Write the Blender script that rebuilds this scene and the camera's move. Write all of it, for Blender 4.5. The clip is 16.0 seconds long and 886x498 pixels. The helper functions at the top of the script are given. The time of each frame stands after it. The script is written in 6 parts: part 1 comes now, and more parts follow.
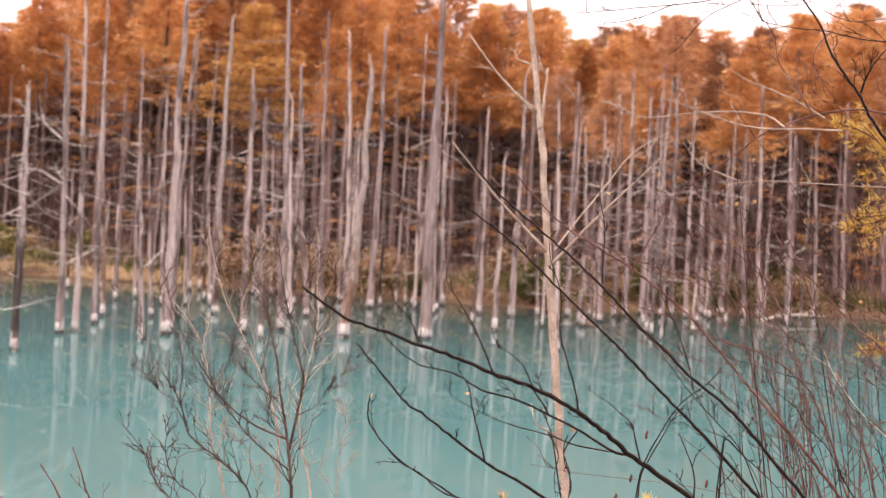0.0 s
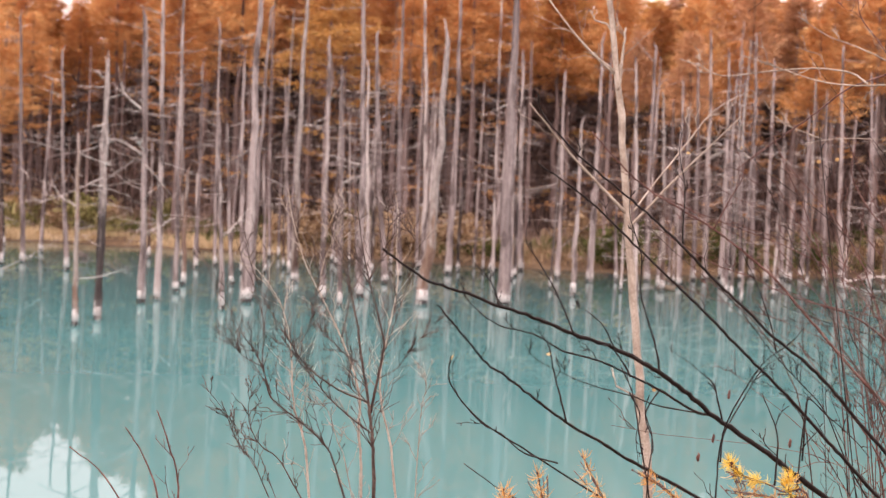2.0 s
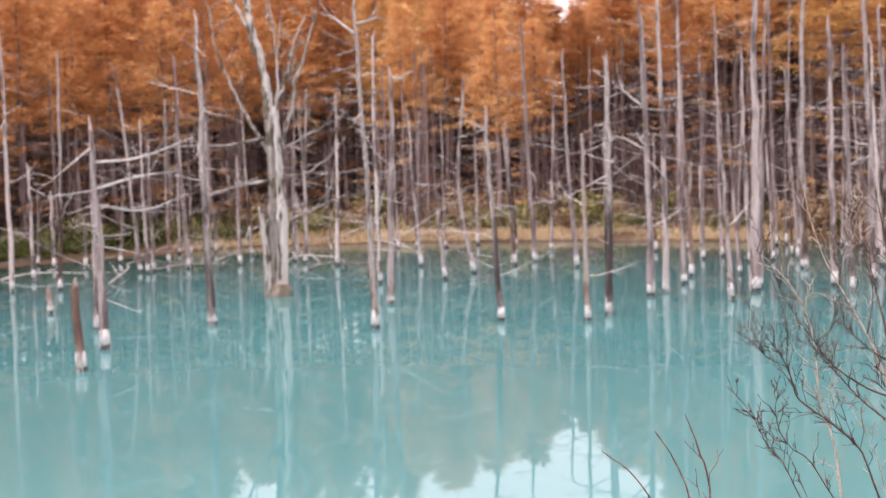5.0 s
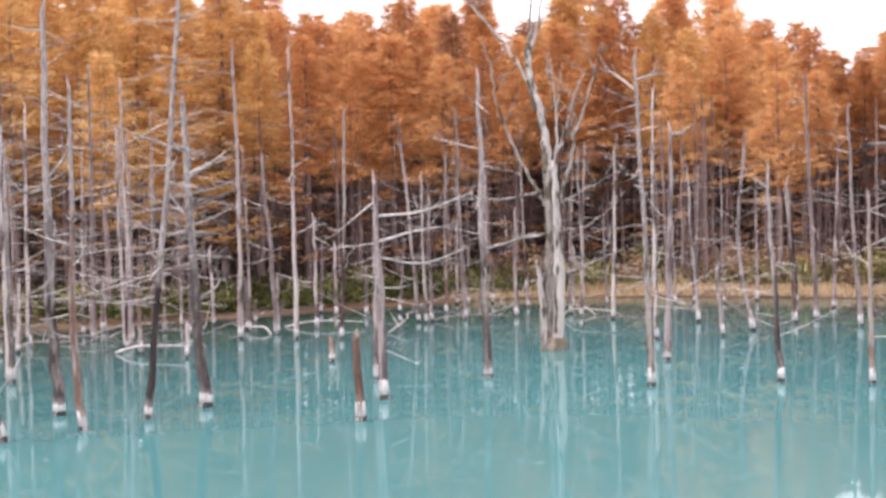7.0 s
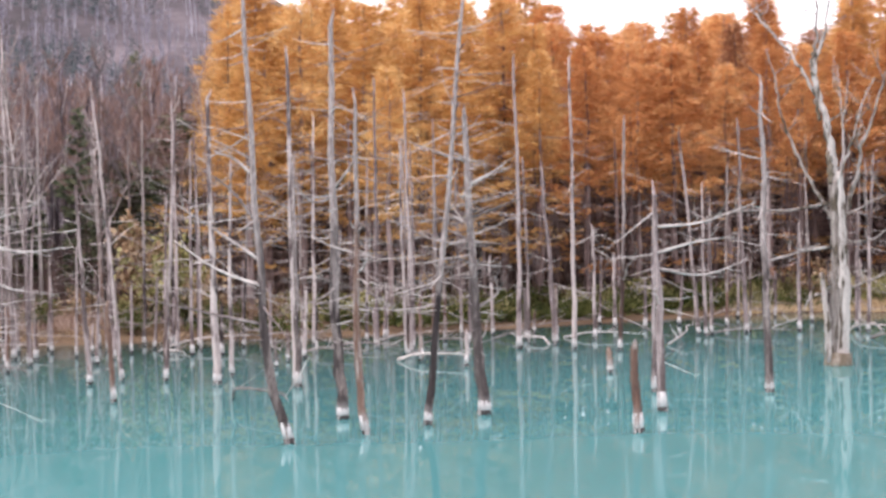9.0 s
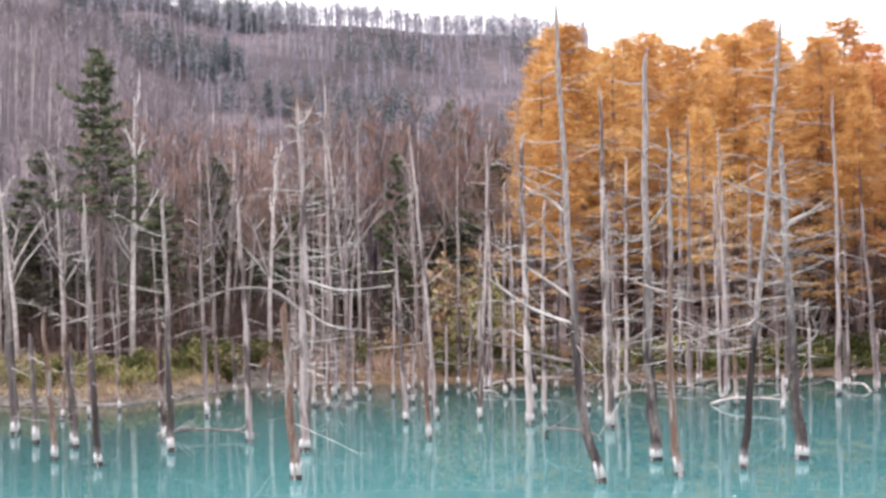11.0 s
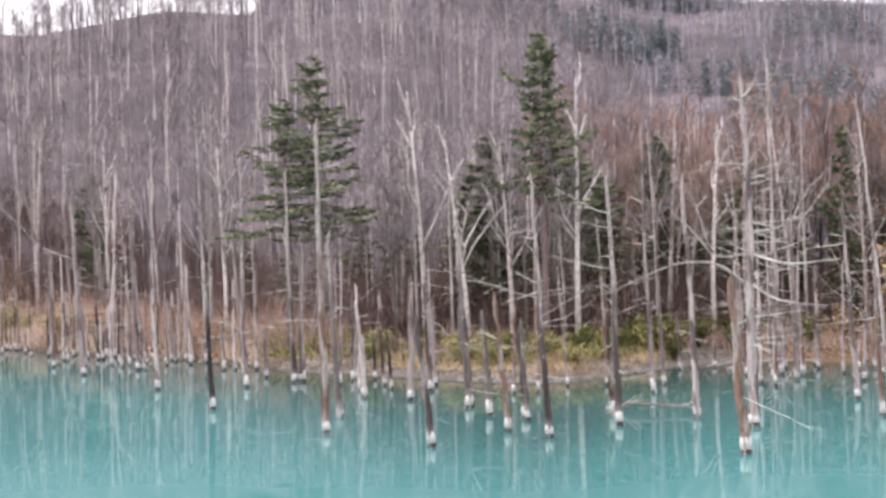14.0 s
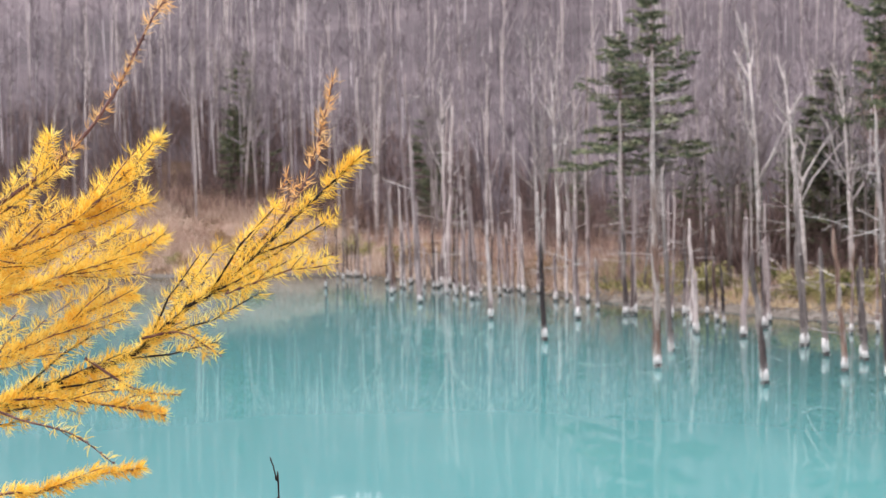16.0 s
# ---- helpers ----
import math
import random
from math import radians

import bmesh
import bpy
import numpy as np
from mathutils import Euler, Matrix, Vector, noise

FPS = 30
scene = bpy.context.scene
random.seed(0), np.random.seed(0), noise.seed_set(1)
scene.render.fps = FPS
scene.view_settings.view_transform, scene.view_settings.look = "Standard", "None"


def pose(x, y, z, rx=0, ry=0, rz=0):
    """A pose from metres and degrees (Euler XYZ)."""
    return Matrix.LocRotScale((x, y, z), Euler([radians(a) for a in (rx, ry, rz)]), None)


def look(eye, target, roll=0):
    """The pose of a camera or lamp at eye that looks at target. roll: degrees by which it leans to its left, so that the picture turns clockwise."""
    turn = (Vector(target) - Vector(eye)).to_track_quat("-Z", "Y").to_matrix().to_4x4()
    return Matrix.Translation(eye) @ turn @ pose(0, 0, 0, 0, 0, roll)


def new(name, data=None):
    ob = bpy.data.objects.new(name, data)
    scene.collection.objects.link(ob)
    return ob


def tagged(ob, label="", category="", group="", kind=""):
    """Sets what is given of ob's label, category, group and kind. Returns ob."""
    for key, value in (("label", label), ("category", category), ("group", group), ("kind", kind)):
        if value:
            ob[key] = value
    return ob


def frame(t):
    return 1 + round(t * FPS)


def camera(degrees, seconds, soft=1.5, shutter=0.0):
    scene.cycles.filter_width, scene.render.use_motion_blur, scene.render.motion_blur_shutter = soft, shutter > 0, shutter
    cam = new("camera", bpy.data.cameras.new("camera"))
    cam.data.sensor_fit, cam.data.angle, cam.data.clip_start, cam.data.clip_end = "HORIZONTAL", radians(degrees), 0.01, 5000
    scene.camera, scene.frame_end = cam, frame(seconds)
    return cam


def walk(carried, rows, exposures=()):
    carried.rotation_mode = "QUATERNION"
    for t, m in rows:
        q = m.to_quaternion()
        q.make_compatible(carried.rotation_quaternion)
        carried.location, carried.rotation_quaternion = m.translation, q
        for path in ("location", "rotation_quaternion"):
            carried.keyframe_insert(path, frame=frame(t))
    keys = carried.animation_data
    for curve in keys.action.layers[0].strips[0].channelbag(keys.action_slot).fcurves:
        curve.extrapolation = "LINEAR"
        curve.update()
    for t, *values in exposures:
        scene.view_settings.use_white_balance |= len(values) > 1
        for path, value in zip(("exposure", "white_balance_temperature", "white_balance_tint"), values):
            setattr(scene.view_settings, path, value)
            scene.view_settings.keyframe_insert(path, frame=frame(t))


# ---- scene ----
cam = camera(30.73, 16.0, soft=1.5)
cam.data.dof.use_dof, cam.data.dof.focus_distance, cam.data.dof.aperture_fstop = True, 2.6, 13.0


def pan(x, y, z, yaw, pitch, roll):
    """A standing pose of the carried camera: metres, then degrees to the left, up and leaning."""
    a, b = radians(yaw), radians(pitch)
    eye = Vector((x, y, z))
    return look(eye, eye + Vector((-math.sin(a) * math.cos(b), math.cos(a) * math.cos(b), math.sin(b))), roll)


PATH = [
    (0, pan(0.008, 0.104, 5.037, 0.03, -1.86, 3.15)),
    (0.5, pan(0.008, 0.101, 5.034, -0.68, -2.04, 3.87)),
    (1, pan(0.007, 0.106, 5.033, 0.32, -2.50, 3.30)),
    (1.5, pan(0.005, 0.104, 5.033, 1.89, -2.76, 2.83)),
    (2, pan(0.006, 0.104, 5.031, 2.73, -3.21, 2.44)),
    (2.5, pan(-0.000, 0.116, 5.027, 4.67, -3.99, 1.92)),
    (3, pan(-0.004, 0.133, 5.023, 7.57, -4.48, 0.69)),
    (3.5, pan(-0.003, 0.131, 5.024, 10.63, -4.56, -1.07)),
    (4, pan(-0.001, 0.108, 5.028, 14.07, -4.03, -1.27)),
    (4.2, pan(0.001, 0.100, 5.029, 15.51, -4.23, -1.53)),
    (6.3, pan(-0.044, 0.062, 5.149, 26.77, -2.32, -1.01)),
    (6.5, pan(-0.045, 0.061, 5.165, 27.55, -2.24, -1.10)),
    (7, pan(-0.036, 0.059, 5.205, 30.33, -1.63, -1.21)),
    (7.5, pan(-0.016, 0.053, 5.206, 33.02, -0.99, -1.45)),
    (8, pan(0.003, 0.043, 5.193, 35.99, -0.95, -1.09)),
    (8.5, pan(0.010, 0.042, 5.179, 38.56, -1.35, -1.48)),
    (9, pan(0.001, 0.042, 5.161, 40.23, -1.02, -0.95)),
    (9.5, pan(-0.022, 0.040, 5.132, 43.05, -0.59, -0.98)),
    (10, pan(-0.034, 0.034, 5.091, 46.56, 0.15, -0.82)),
    (10.2, pan(-0.035, 0.029, 5.071, 47.69, 0.34, -0.94)),
    (12.3, pan(0.007, -0.062, 4.846, 56.51, 1.41, -0.19)),
    (12.5, pan(0.009, -0.079, 4.832, 57.50, 1.54, -0.35)),
    (13, pan(0.006, -0.135, 4.810, 60.13, 1.18, -0.90)),
    (13.5, pan(0.011, -0.178, 4.793, 63.84, 0.83, -1.37)),
    (14, pan(0.022, -0.197, 4.785, 66.77, 0.49, -1.63)),
    (14.5, pan(0.028, -0.210, 4.781, 69.65, -0.28, -1.55)),
    (15, pan(0.031, -0.227, 4.784, 72.65, -0.64, -1.19)),
    (15.5, pan(0.028, -0.239, 4.781, 75.55, -1.08, -1.43)),
    (16, pan(0.023, -0.249, 4.780, 78.56, -1.64, -0.85)),
]
walk(cam, PATH, [(0, 0.65, 7800, 31), (2, 0.66, 7500, 28), (4.2, 0.72, 6900, 23), (7, 0.76, 6550, 20), (10, 0.80, 6400, 16), (12.5, 0.87, 6450, 13), (16, 0.88, 6500, 13)])

# ---- light: a bright overcast autumn sky ----
world = bpy.data.worlds.new("overcast_sky")
scene.world = world
world.use_nodes = True
wn = world.node_tree.nodes
sky = wn.new("ShaderNodeTexSky")
sky.sky_type, sky.sun_disc = "NISHITA", False
sky.sun_elevation, sky.sun_rotation = radians(34), radians(200)
haze = wn.new("ShaderNodeMixRGB")
haze.inputs[0].default_value = 0.9
haze.inputs[2].default_value = (9.9, 9.6, 9.8, 1)
world.node_tree.links.new(sky.outputs[0], haze.inputs[1])
world.node_tree.links.new(haze.outputs[0], wn["Background"].inputs[0])
wn["Background"].inputs[1].default_value = 0.125
sun = bpy.data.lights.new("sun", "SUN")
sun.energy, sun.angle, sun.color = 1.2, radians(25), (1.0, 0.95, 0.88)
sun_ob = new("sun", sun)
sun_ob.matrix_world = look((0, 0, 60), (22, 40, 8))

# ---- materials ----


def material(name, tones, rough=0.9, scale=(1, 1, 1), size=6.0, bump=0.3, spec=0.25, vary=0.0, through_light=0.0, detail=6.0,
             fine=0.35, island=0.0):
    """A surface whose tones run along a stretched noise, with finer grain and relief on top. vary: by object, island: by loose piece."""
    m = bpy.data.materials.new(name)
    m.use_nodes = True
    n, link = m.node_tree.nodes, m.node_tree.links.new
    bsdf = n["Principled BSDF"]
    co, mp = n.new("ShaderNodeTexCoord"), n.new("ShaderNodeMapping")
    mp.inputs["Scale"].default_value = scale
    link(co.outputs["Object"], mp.inputs[0])
    big, small = n.new("ShaderNodeTexNoise"), n.new("ShaderNodeTexNoise")
    big.inputs["Scale"].default_value, small.inputs["Scale"].default_value = size, size * 9
    big.inputs["Detail"].default_value = detail
    info = n.new("ShaderNodeObjectInfo")
    for tex in (big, small):
        tex.noise_dimensions = "4D"
        link(mp.outputs[0], tex.inputs["Vector"])
        shift = n.new("ShaderNodeMath")
        shift.operation, shift.inputs[1].default_value = "MULTIPLY", 40.0
        link(info.outputs["Random"], shift.inputs[0])
        link(shift.outputs[0], tex.inputs["W"])
    mix = n.new("ShaderNodeMix")
    mix.inputs[0].default_value = fine
    link(big.outputs["Fac"], mix.inputs[2])
    link(small.outputs["Fac"], mix.inputs[3])
    last = mix.outputs[0]
    for amount, out in ((vary, info.outputs["Random"]), (island, None)):
        if not amount:
            continue
        if out is None:
            out = n.new("ShaderNodeNewGeometry").outputs["Random Per Island"]
        ma = n.new("ShaderNodeMath")
        ma.operation = "MULTIPLY_ADD"
        ma.inputs[1].default_value = amount
        link(out, ma.inputs[0])
        sub = n.new("ShaderNodeMath")
        sub.operation, sub.inputs[1].default_value = "SUBTRACT", amount / 2
        link(last, sub.inputs[0])
        link(sub.outputs[0], ma.inputs[2])
        last = ma.outputs[0]
    ramp = n.new("ShaderNodeValToRGB")
    cr = ramp.color_ramp
    while len(cr.elements) < len(tones):
        cr.elements.new(0.5)
    for k, tone in enumerate(tones):
        cr.elements[k].position = 0.28 + 0.44 * k / max(1, len(tones) - 1)
        cr.elements[k].color = (*(c * 0.8 for c in tone), 1)
    link(last, ramp.inputs[0])
    link(ramp.outputs[0], bsdf.inputs["Base Color"])
    bsdf.inputs["Roughness"].default_value = rough
    bsdf.inputs["Specular IOR Level"].default_value = spec
    if bump:
        bp = n.new("ShaderNodeBump")
        bp.inputs["Strength"].default_value, bp.inputs["Distance"].default_value = bump, 0.03
        link(mix.outputs[0], bp.inputs["Height"])
        link(bp.outputs[0], bsdf.inputs["Normal"])
    if through_light:
        tr, ms = n.new("ShaderNodeBsdfTranslucent"), n.new("ShaderNodeMixShader")
        link(ramp.outputs[0], tr.inputs[0])
        ms.inputs[0].default_value = through_light
        link(bsdf.outputs[0], ms.inputs[1])
        link(tr.outputs[0], ms.inputs[2])
        link(ms.outputs[0], n["Material Output"].inputs[0])
    return m


def weathered(name, skin, under, share, size=1.3, above=None):
    """Dead standing wood: streaked skin that has flaked off in long patches to show the wood under it, bleached at the foot.
    above: tones of the barkless wood over the bark that still clings to the lower trunk."""
    m = material(name, skin, scale=(7, 7, 0.45), size=size, vary=0.25, fine=0.5, bump=0.7)
    n, link = m.node_tree.nodes, m.node_tree.links.new
    skin_out = [x for x in m.node_tree.links if x.to_socket.name == "Base Color"][0].from_socket
    co, mp, patch = n.new("ShaderNodeTexCoord"), n.new("ShaderNodeMapping"), n.new("ShaderNodeTexNoise")
    mp.inputs["Scale"].default_value = (2.5, 2.5, 0.55)
    patch.noise_dimensions = "4D"
    patch.inputs["Scale"].default_value, patch.inputs["Detail"].default_value = 1.5, 5
    link(co.outputs["Object"], mp.inputs[0])
    link(mp.outputs[0], patch.inputs["Vector"])
    info, mul = n.new("ShaderNodeObjectInfo"), n.new("ShaderNodeMath")
    mul.operation, mul.inputs[1].default_value = "MULTIPLY", 90.0
    link(info.outputs["Random"], mul.inputs[0])
    link(mul.outputs[0], patch.inputs["W"])
    grain = n.new("ShaderNodeTexNoise")
    grain.inputs["Scale"].default_value = 9
    link(mp.outputs[0], grain.inputs["Vector"])

    def tones(pair):
        ramp = n.new("ShaderNodeValToRGB")
        for k, (place, tone) in enumerate(zip((0.3, 0.7), pair)):
            ramp.color_ramp.elements[k].position, ramp.color_ramp.elements[k].color = place, (*(c * 0.8 for c in tone), 1)
        link(grain.outputs["Fac"], ramp.inputs[0])
        return ramp.outputs[0]

    def blend(factor, one, two):
        mix = n.new("ShaderNodeMixRGB")
        link(factor, mix.inputs[0])
        link(one, mix.inputs[1])
        link(two, mix.inputs[2])
        return mix.outputs[0]

    def height(swing, low, high):
        """0 below, 1 above an uneven line that lies at another height on each trunk."""
        xyz, mad, span = n.new("ShaderNodeSeparateXYZ"), n.new("ShaderNodeMath"), n.new("ShaderNodeMapRange")
        link(co.outputs["Object"], xyz.inputs[0])
        mad.operation, mad.inputs[1].default_value = "MULTIPLY_ADD", swing
        link(patch.outputs["Fac"], mad.inputs[0])
        link(xyz.outputs["Z"], mad.inputs[2])
        span.inputs["From Min"].default_value, span.inputs["From Max"].default_value = low, high
        link(mad.outputs[0], span.inputs["Value"])
        return span.outputs["Result"]

    edge = n.new("ShaderNodeValToRGB")
    edge.color_ramp.elements[0].position, edge.color_ramp.elements[1].position = 0.62 - share * 0.3, 0.70 - share * 0.3
    link(patch.outputs["Fac"], edge.inputs[0])
    tint = blend(edge.outputs[0], skin_out, tones(under))
    if above:
        tint = blend(height(9.0, 7.4, 9.6), tint, tones(above))
    pale = n.new("ShaderNodeRGB")
    pale.outputs[0].default_value = (0.44, 0.395, 0.385, 1)
    tint = blend(height(0.9, 0.45, 1.0), pale.outputs[0], tint)
    link(tint, n["Principled BSDF"].inputs["Base Color"])
    return m


GREY_WOOD = weathered("weathered_grey_wood", [(0.12, 0.088, 0.088), (0.33, 0.26, 0.258), (0.54, 0.445, 0.435), (0.80, 0.70, 0.665)],
                      ((0.09, 0.065, 0.065), (0.25, 0.19, 0.185)), 0.4)
DARK_WOOD = weathered("dark_wet_wood", [(0.015, 0.011, 0.012), (0.05, 0.037, 0.038), (0.12, 0.095, 0.092), (0.27, 0.225, 0.215)],
                      ((0.15, 0.115, 0.11), (0.36, 0.30, 0.28)), 0.30, above=((0.22, 0.175, 0.172), (0.60, 0.515, 0.495)))
BROWN_WOOD = weathered("peeled_brown_wood", [(0.03, 0.018, 0.017), (0.095, 0.058, 0.05), (0.22, 0.128, 0.098), (0.45, 0.32, 0.26)],
                       ((0.28, 0.22, 0.20), (0.52, 0.44, 0.41)), 0.42, above=((0.22, 0.175, 0.172), (0.56, 0.48, 0.46)))
LIMB_WOOD = material("silvery_limb_wood", [(0.20, 0.16, 0.155), (0.50, 0.43, 0.41), (0.90, 0.82, 0.78)], size=3.0, vary=0.4)
LITTER = material("mauve_leaf_litter", [(0.033, 0.027, 0.029), (0.105, 0.085, 0.096), (0.27, 0.218, 0.235)], size=0.03, bump=0.5, detail=10)
BLEACHED = material("bleached_wood_base", [(0.48, 0.445, 0.445), (0.72, 0.685, 0.68), (0.90, 0.87, 0.865)], scale=(5, 5, 2), size=2.0)
WET = material("wet_waterline_wood", [(0.004, 0.004, 0.005), (0.016, 0.013, 0.013)], rough=0.35, spec=0.5, size=4)
PALE_BARK = weathered("pale_dead_bark", [(0.15, 0.12, 0.105), (0.38, 0.325, 0.30), (0.56, 0.495, 0.465), (0.74, 0.67, 0.635)],
                      ((0.05, 0.042, 0.03), (0.17, 0.13, 0.10)), 0.36, 0.9)
MOSS_BARK = material("mossy_dark_bark", [(0.07, 0.055, 0.04), (0.19, 0.15, 0.11), (0.42, 0.37, 0.33)], scale=(3, 3, 1), size=2)
LARCH_BARK = material("larch_bark", [(0.10, 0.065, 0.062), (0.25, 0.18, 0.172), (0.46, 0.36, 0.345)], scale=(4, 4, 0.5), size=2, vary=0.2)
LARCH_GOLD = material("golden_larch_needles", [(0.52, 0.22, 0.085), (0.85, 0.42, 0.168), (1.0, 0.635, 0.305)], size=0.5, bump=0, vary=0.45, island=0.35, through_light=0.4, rough=0.8)
LARCH_RUST = material("withered_rusty_needles", [(0.38, 0.185, 0.105), (0.65, 0.335, 0.18), (0.88, 0.53, 0.31)], size=0.5, bump=0, vary=0.3, island=0.4, through_light=0.3, rough=0.8)
# larch wood with the shade under the crowns put into its tones
DEEP_WOOD = material("shaded_deep_wood", [(0.05, 0.032, 0.031), (0.135, 0.089, 0.083), (0.32, 0.225, 0.208)], size=0.4, bump=0, island=0.6)
# ridge bark and far fir needles carry the haze of distance in their colour
RIDGE_BARK = material("hazed_far_bark", [(0.24, 0.23, 0.285), (0.40, 0.38, 0.45), (0.60, 0.58, 0.645)], size=0.02, bump=0, island=0.4)
FAR_FIR = material("hazed_far_fir_needles", [(0.10, 0.128, 0.142), (0.17, 0.208, 0.222), (0.27, 0.315, 0.325)], size=0.3, bump=0, island=0.4, rough=0.8)
LARCH_YELLOW = material("yellow_larch_needles", [(0.60, 0.31, 0.105), (0.88, 0.51, 0.185), (1.0, 0.71, 0.34)], size=0.5, bump=0, vary=0.25, island=0.35, through_light=0.35, rough=0.8)
FIR_GREEN = material("fir_needles", [(0.055, 0.072, 0.046), (0.15, 0.175, 0.105), (0.31, 0.31, 0.19)], size=0.8, bump=0, island=0.4, rough=0.8)
BIRCH = material("birch_bark", [(0.24, 0.19, 0.18), (0.58, 0.51, 0.49), (0.95, 0.88, 0.85)], scale=(2, 2, 3), size=2, vary=0.3)
GREY_BARK = material("grey_brown_bark", [(0.12, 0.097, 0.092), (0.30, 0.255, 0.245), (0.58, 0.52, 0.505)], scale=(2, 2, 1), size=2, vary=0.4)
HILL_BARK = material("mauve_grey_bark", [(0.10, 0.083, 0.094), (0.20, 0.168, 0.188), (0.30, 0.255, 0.28), (0.74, 0.68, 0.69)], size=0.35, bump=0, island=0.6)
TWIGS = material("bare_twigs", [(0.10, 0.083, 0.094), (0.27, 0.228, 0.252), (0.52, 0.455, 0.48)], size=0.03, bump=0, island=0.3)
# brush whose brown is darkened to paint the shade between the trunks
SHADED_BRUSH = material("shaded_brushwood", [(0.06, 0.038, 0.034), (0.15, 0.096, 0.086), (0.30, 0.205, 0.185)], size=0.3, bump=0, island=0.5)
RUST_TWIGS = material("rusty_bare_twigs", [(0.20, 0.12, 0.10), (0.38, 0.24, 0.20), (0.52, 0.36, 0.30)], size=0.3, bump=0, island=0.35)
GROUND = material("forest_floor", [(0.05, 0.032, 0.02), (0.16, 0.10, 0.06), (0.30, 0.21, 0.13)], size=0.25, bump=0.5, detail=10)
SASA = material("bamboo_grass_leaves", [(0.035, 0.05, 0.015), (0.10, 0.12, 0.03), (0.20, 0.20, 0.07)], size=0.4, bump=0, island=0.5, through_light=0.2)
YELLOW_LEAF = material("yellow_green_shrub_leaves", [(0.12, 0.12, 0.045), (0.34, 0.315, 0.12), (0.62, 0.56, 0.28)], size=0.4, bump=0, island=0.5, through_light=0.25)
DRY_GRASS = material("dry_tan_grass", [(0.25, 0.15, 0.085), (0.47, 0.315, 0.19), (0.70, 0.535, 0.36)], size=0.4, bump=0, island=0.5, through_light=0.2)
STRAW = material("bright_straw", [(0.45, 0.31, 0.17), (0.74, 0.56, 0.34), (0.95, 0.79, 0.54)], size=0.4, bump=0, island=0.5, through_light=0.2)
TAN_REED = material("pinkish_tan_reeds", [(0.40, 0.28, 0.215), (0.68, 0.51, 0.41), (0.92, 0.77, 0.64)], size=0.4, bump=0, island=0.5, through_light=0.2)
RED_SHRUB = material("rusty_shrub_stems", [(0.27, 0.165, 0.135), (0.55, 0.37, 0.295), (0.78, 0.60, 0.49)], size=0.4, bump=0, island=0.5)
GRAVEL = material("grey_gravel", [(0.05, 0.042, 0.036), (0.165, 0.143, 0.125), (0.38, 0.345, 0.315)], size=1.1, bump=0.6, detail=10)
DARK_TWIG = material("dark_wet_branch_bark", [(0.006, 0.004, 0.004), (0.014, 0.008, 0.0075), (0.045, 0.026, 0.022)], rough=0.5, scale=(1, 1, 1), size=30, spec=0.25)
BROWN_TWIG = material("reddish_brown_twig_bark", [(0.055, 0.021, 0.018), (0.15, 0.065, 0.055), (0.38, 0.23, 0.20)], rough=0.55, size=30)
OLIVE_TWIG = material("grey_brown_twig_bark", [(0.035, 0.022, 0.02), (0.095, 0.062, 0.053), (0.27, 0.19, 0.165)], rough=0.55, size=30)
TAN_TWIG = material("tan_twig_bark", [(0.24, 0.185, 0.15), (0.50, 0.42, 0.355), (0.82, 0.735, 0.655)], rough=0.6, size=30)
NEEDLES = material("bright_yellow_needles", [(1.0, 0.60, 0.07), (1.2, 0.89, 0.16), (1.22, 1.07, 0.37)], size=8, bump=0, island=0.4, through_light=0.6, rough=0.6)
SOFT_NEEDLES = material("soft_yellow_needles", [(0.62, 0.36, 0.07), (0.86, 0.56, 0.14), (0.98, 0.76, 0.30)], size=8, bump=0, island=0.4, through_light=0.5, rough=0.6)
ORANGE_NEEDLES = material("orange_needles", [(0.80, 0.40, 0.12), (1.0, 0.60, 0.23), (1.1, 0.80, 0.42)], size=8, bump=0, island=0.4, through_light=0.4, rough=0.6)
LEAF = material("withered_yellow_leaf", [(0.42, 0.22, 0.10), (0.70, 0.46, 0.22), (0.85, 0.66, 0.38)], size=20, bump=0, through_light=0.3)

WATER = bpy.data.materials.new("milky_turquoise_water")
WATER.use_nodes = True
n, link = WATER.node_tree.nodes, WATER.node_tree.links.new
n.remove(n["Principled BSDF"])
b, gloss, film, edge = n.new("ShaderNodeBsdfDiffuse"), n.new("ShaderNodeBsdfGlossy"), n.new("ShaderNodeMixShader"), n.new("ShaderNodeFresnel")
gloss.inputs["Roughness"].default_value = 0.008
edge.inputs["IOR"].default_value = 1.33
link(edge.outputs[0], film.inputs[0])
link(b.outputs[0], film.inputs[1])
link(gloss.outputs[0], film.inputs[2])
link(film.outputs[0], n["Material Output"].inputs[0])
co, mp = n.new("ShaderNodeTexCoord"), n.new("ShaderNodeMapping")
link(co.outputs["Object"], mp.inputs[0])
murk, rr = n.new("ShaderNodeTexNoise"), n.new("ShaderNodeValToRGB")
murk.inputs["Scale"].default_value, murk.inputs["Detail"].default_value = 0.06, 2
rr.color_ramp.elements[0].position, rr.color_ramp.elements[0].color = 0.2, (0.068, 0.232, 0.242, 1)
rr.color_ramp.elements[1].position, rr.color_ramp.elements[1].color = 0.8, (0.104, 0.302, 0.306, 1)
link(mp.outputs[0], murk.inputs["Vector"])
link(murk.outputs["Fac"], rr.inputs[0])
# dark forest reflection near the far shore, painted into the water colour
shore_mask, shore_mix = n.new("ShaderNodeAttribute"), n.new("ShaderNodeMixRGB")
shore_mask.attribute_name = "shore_reflection"
shore_mix.inputs[2].default_value = (0.052, 0.080, 0.076, 1)
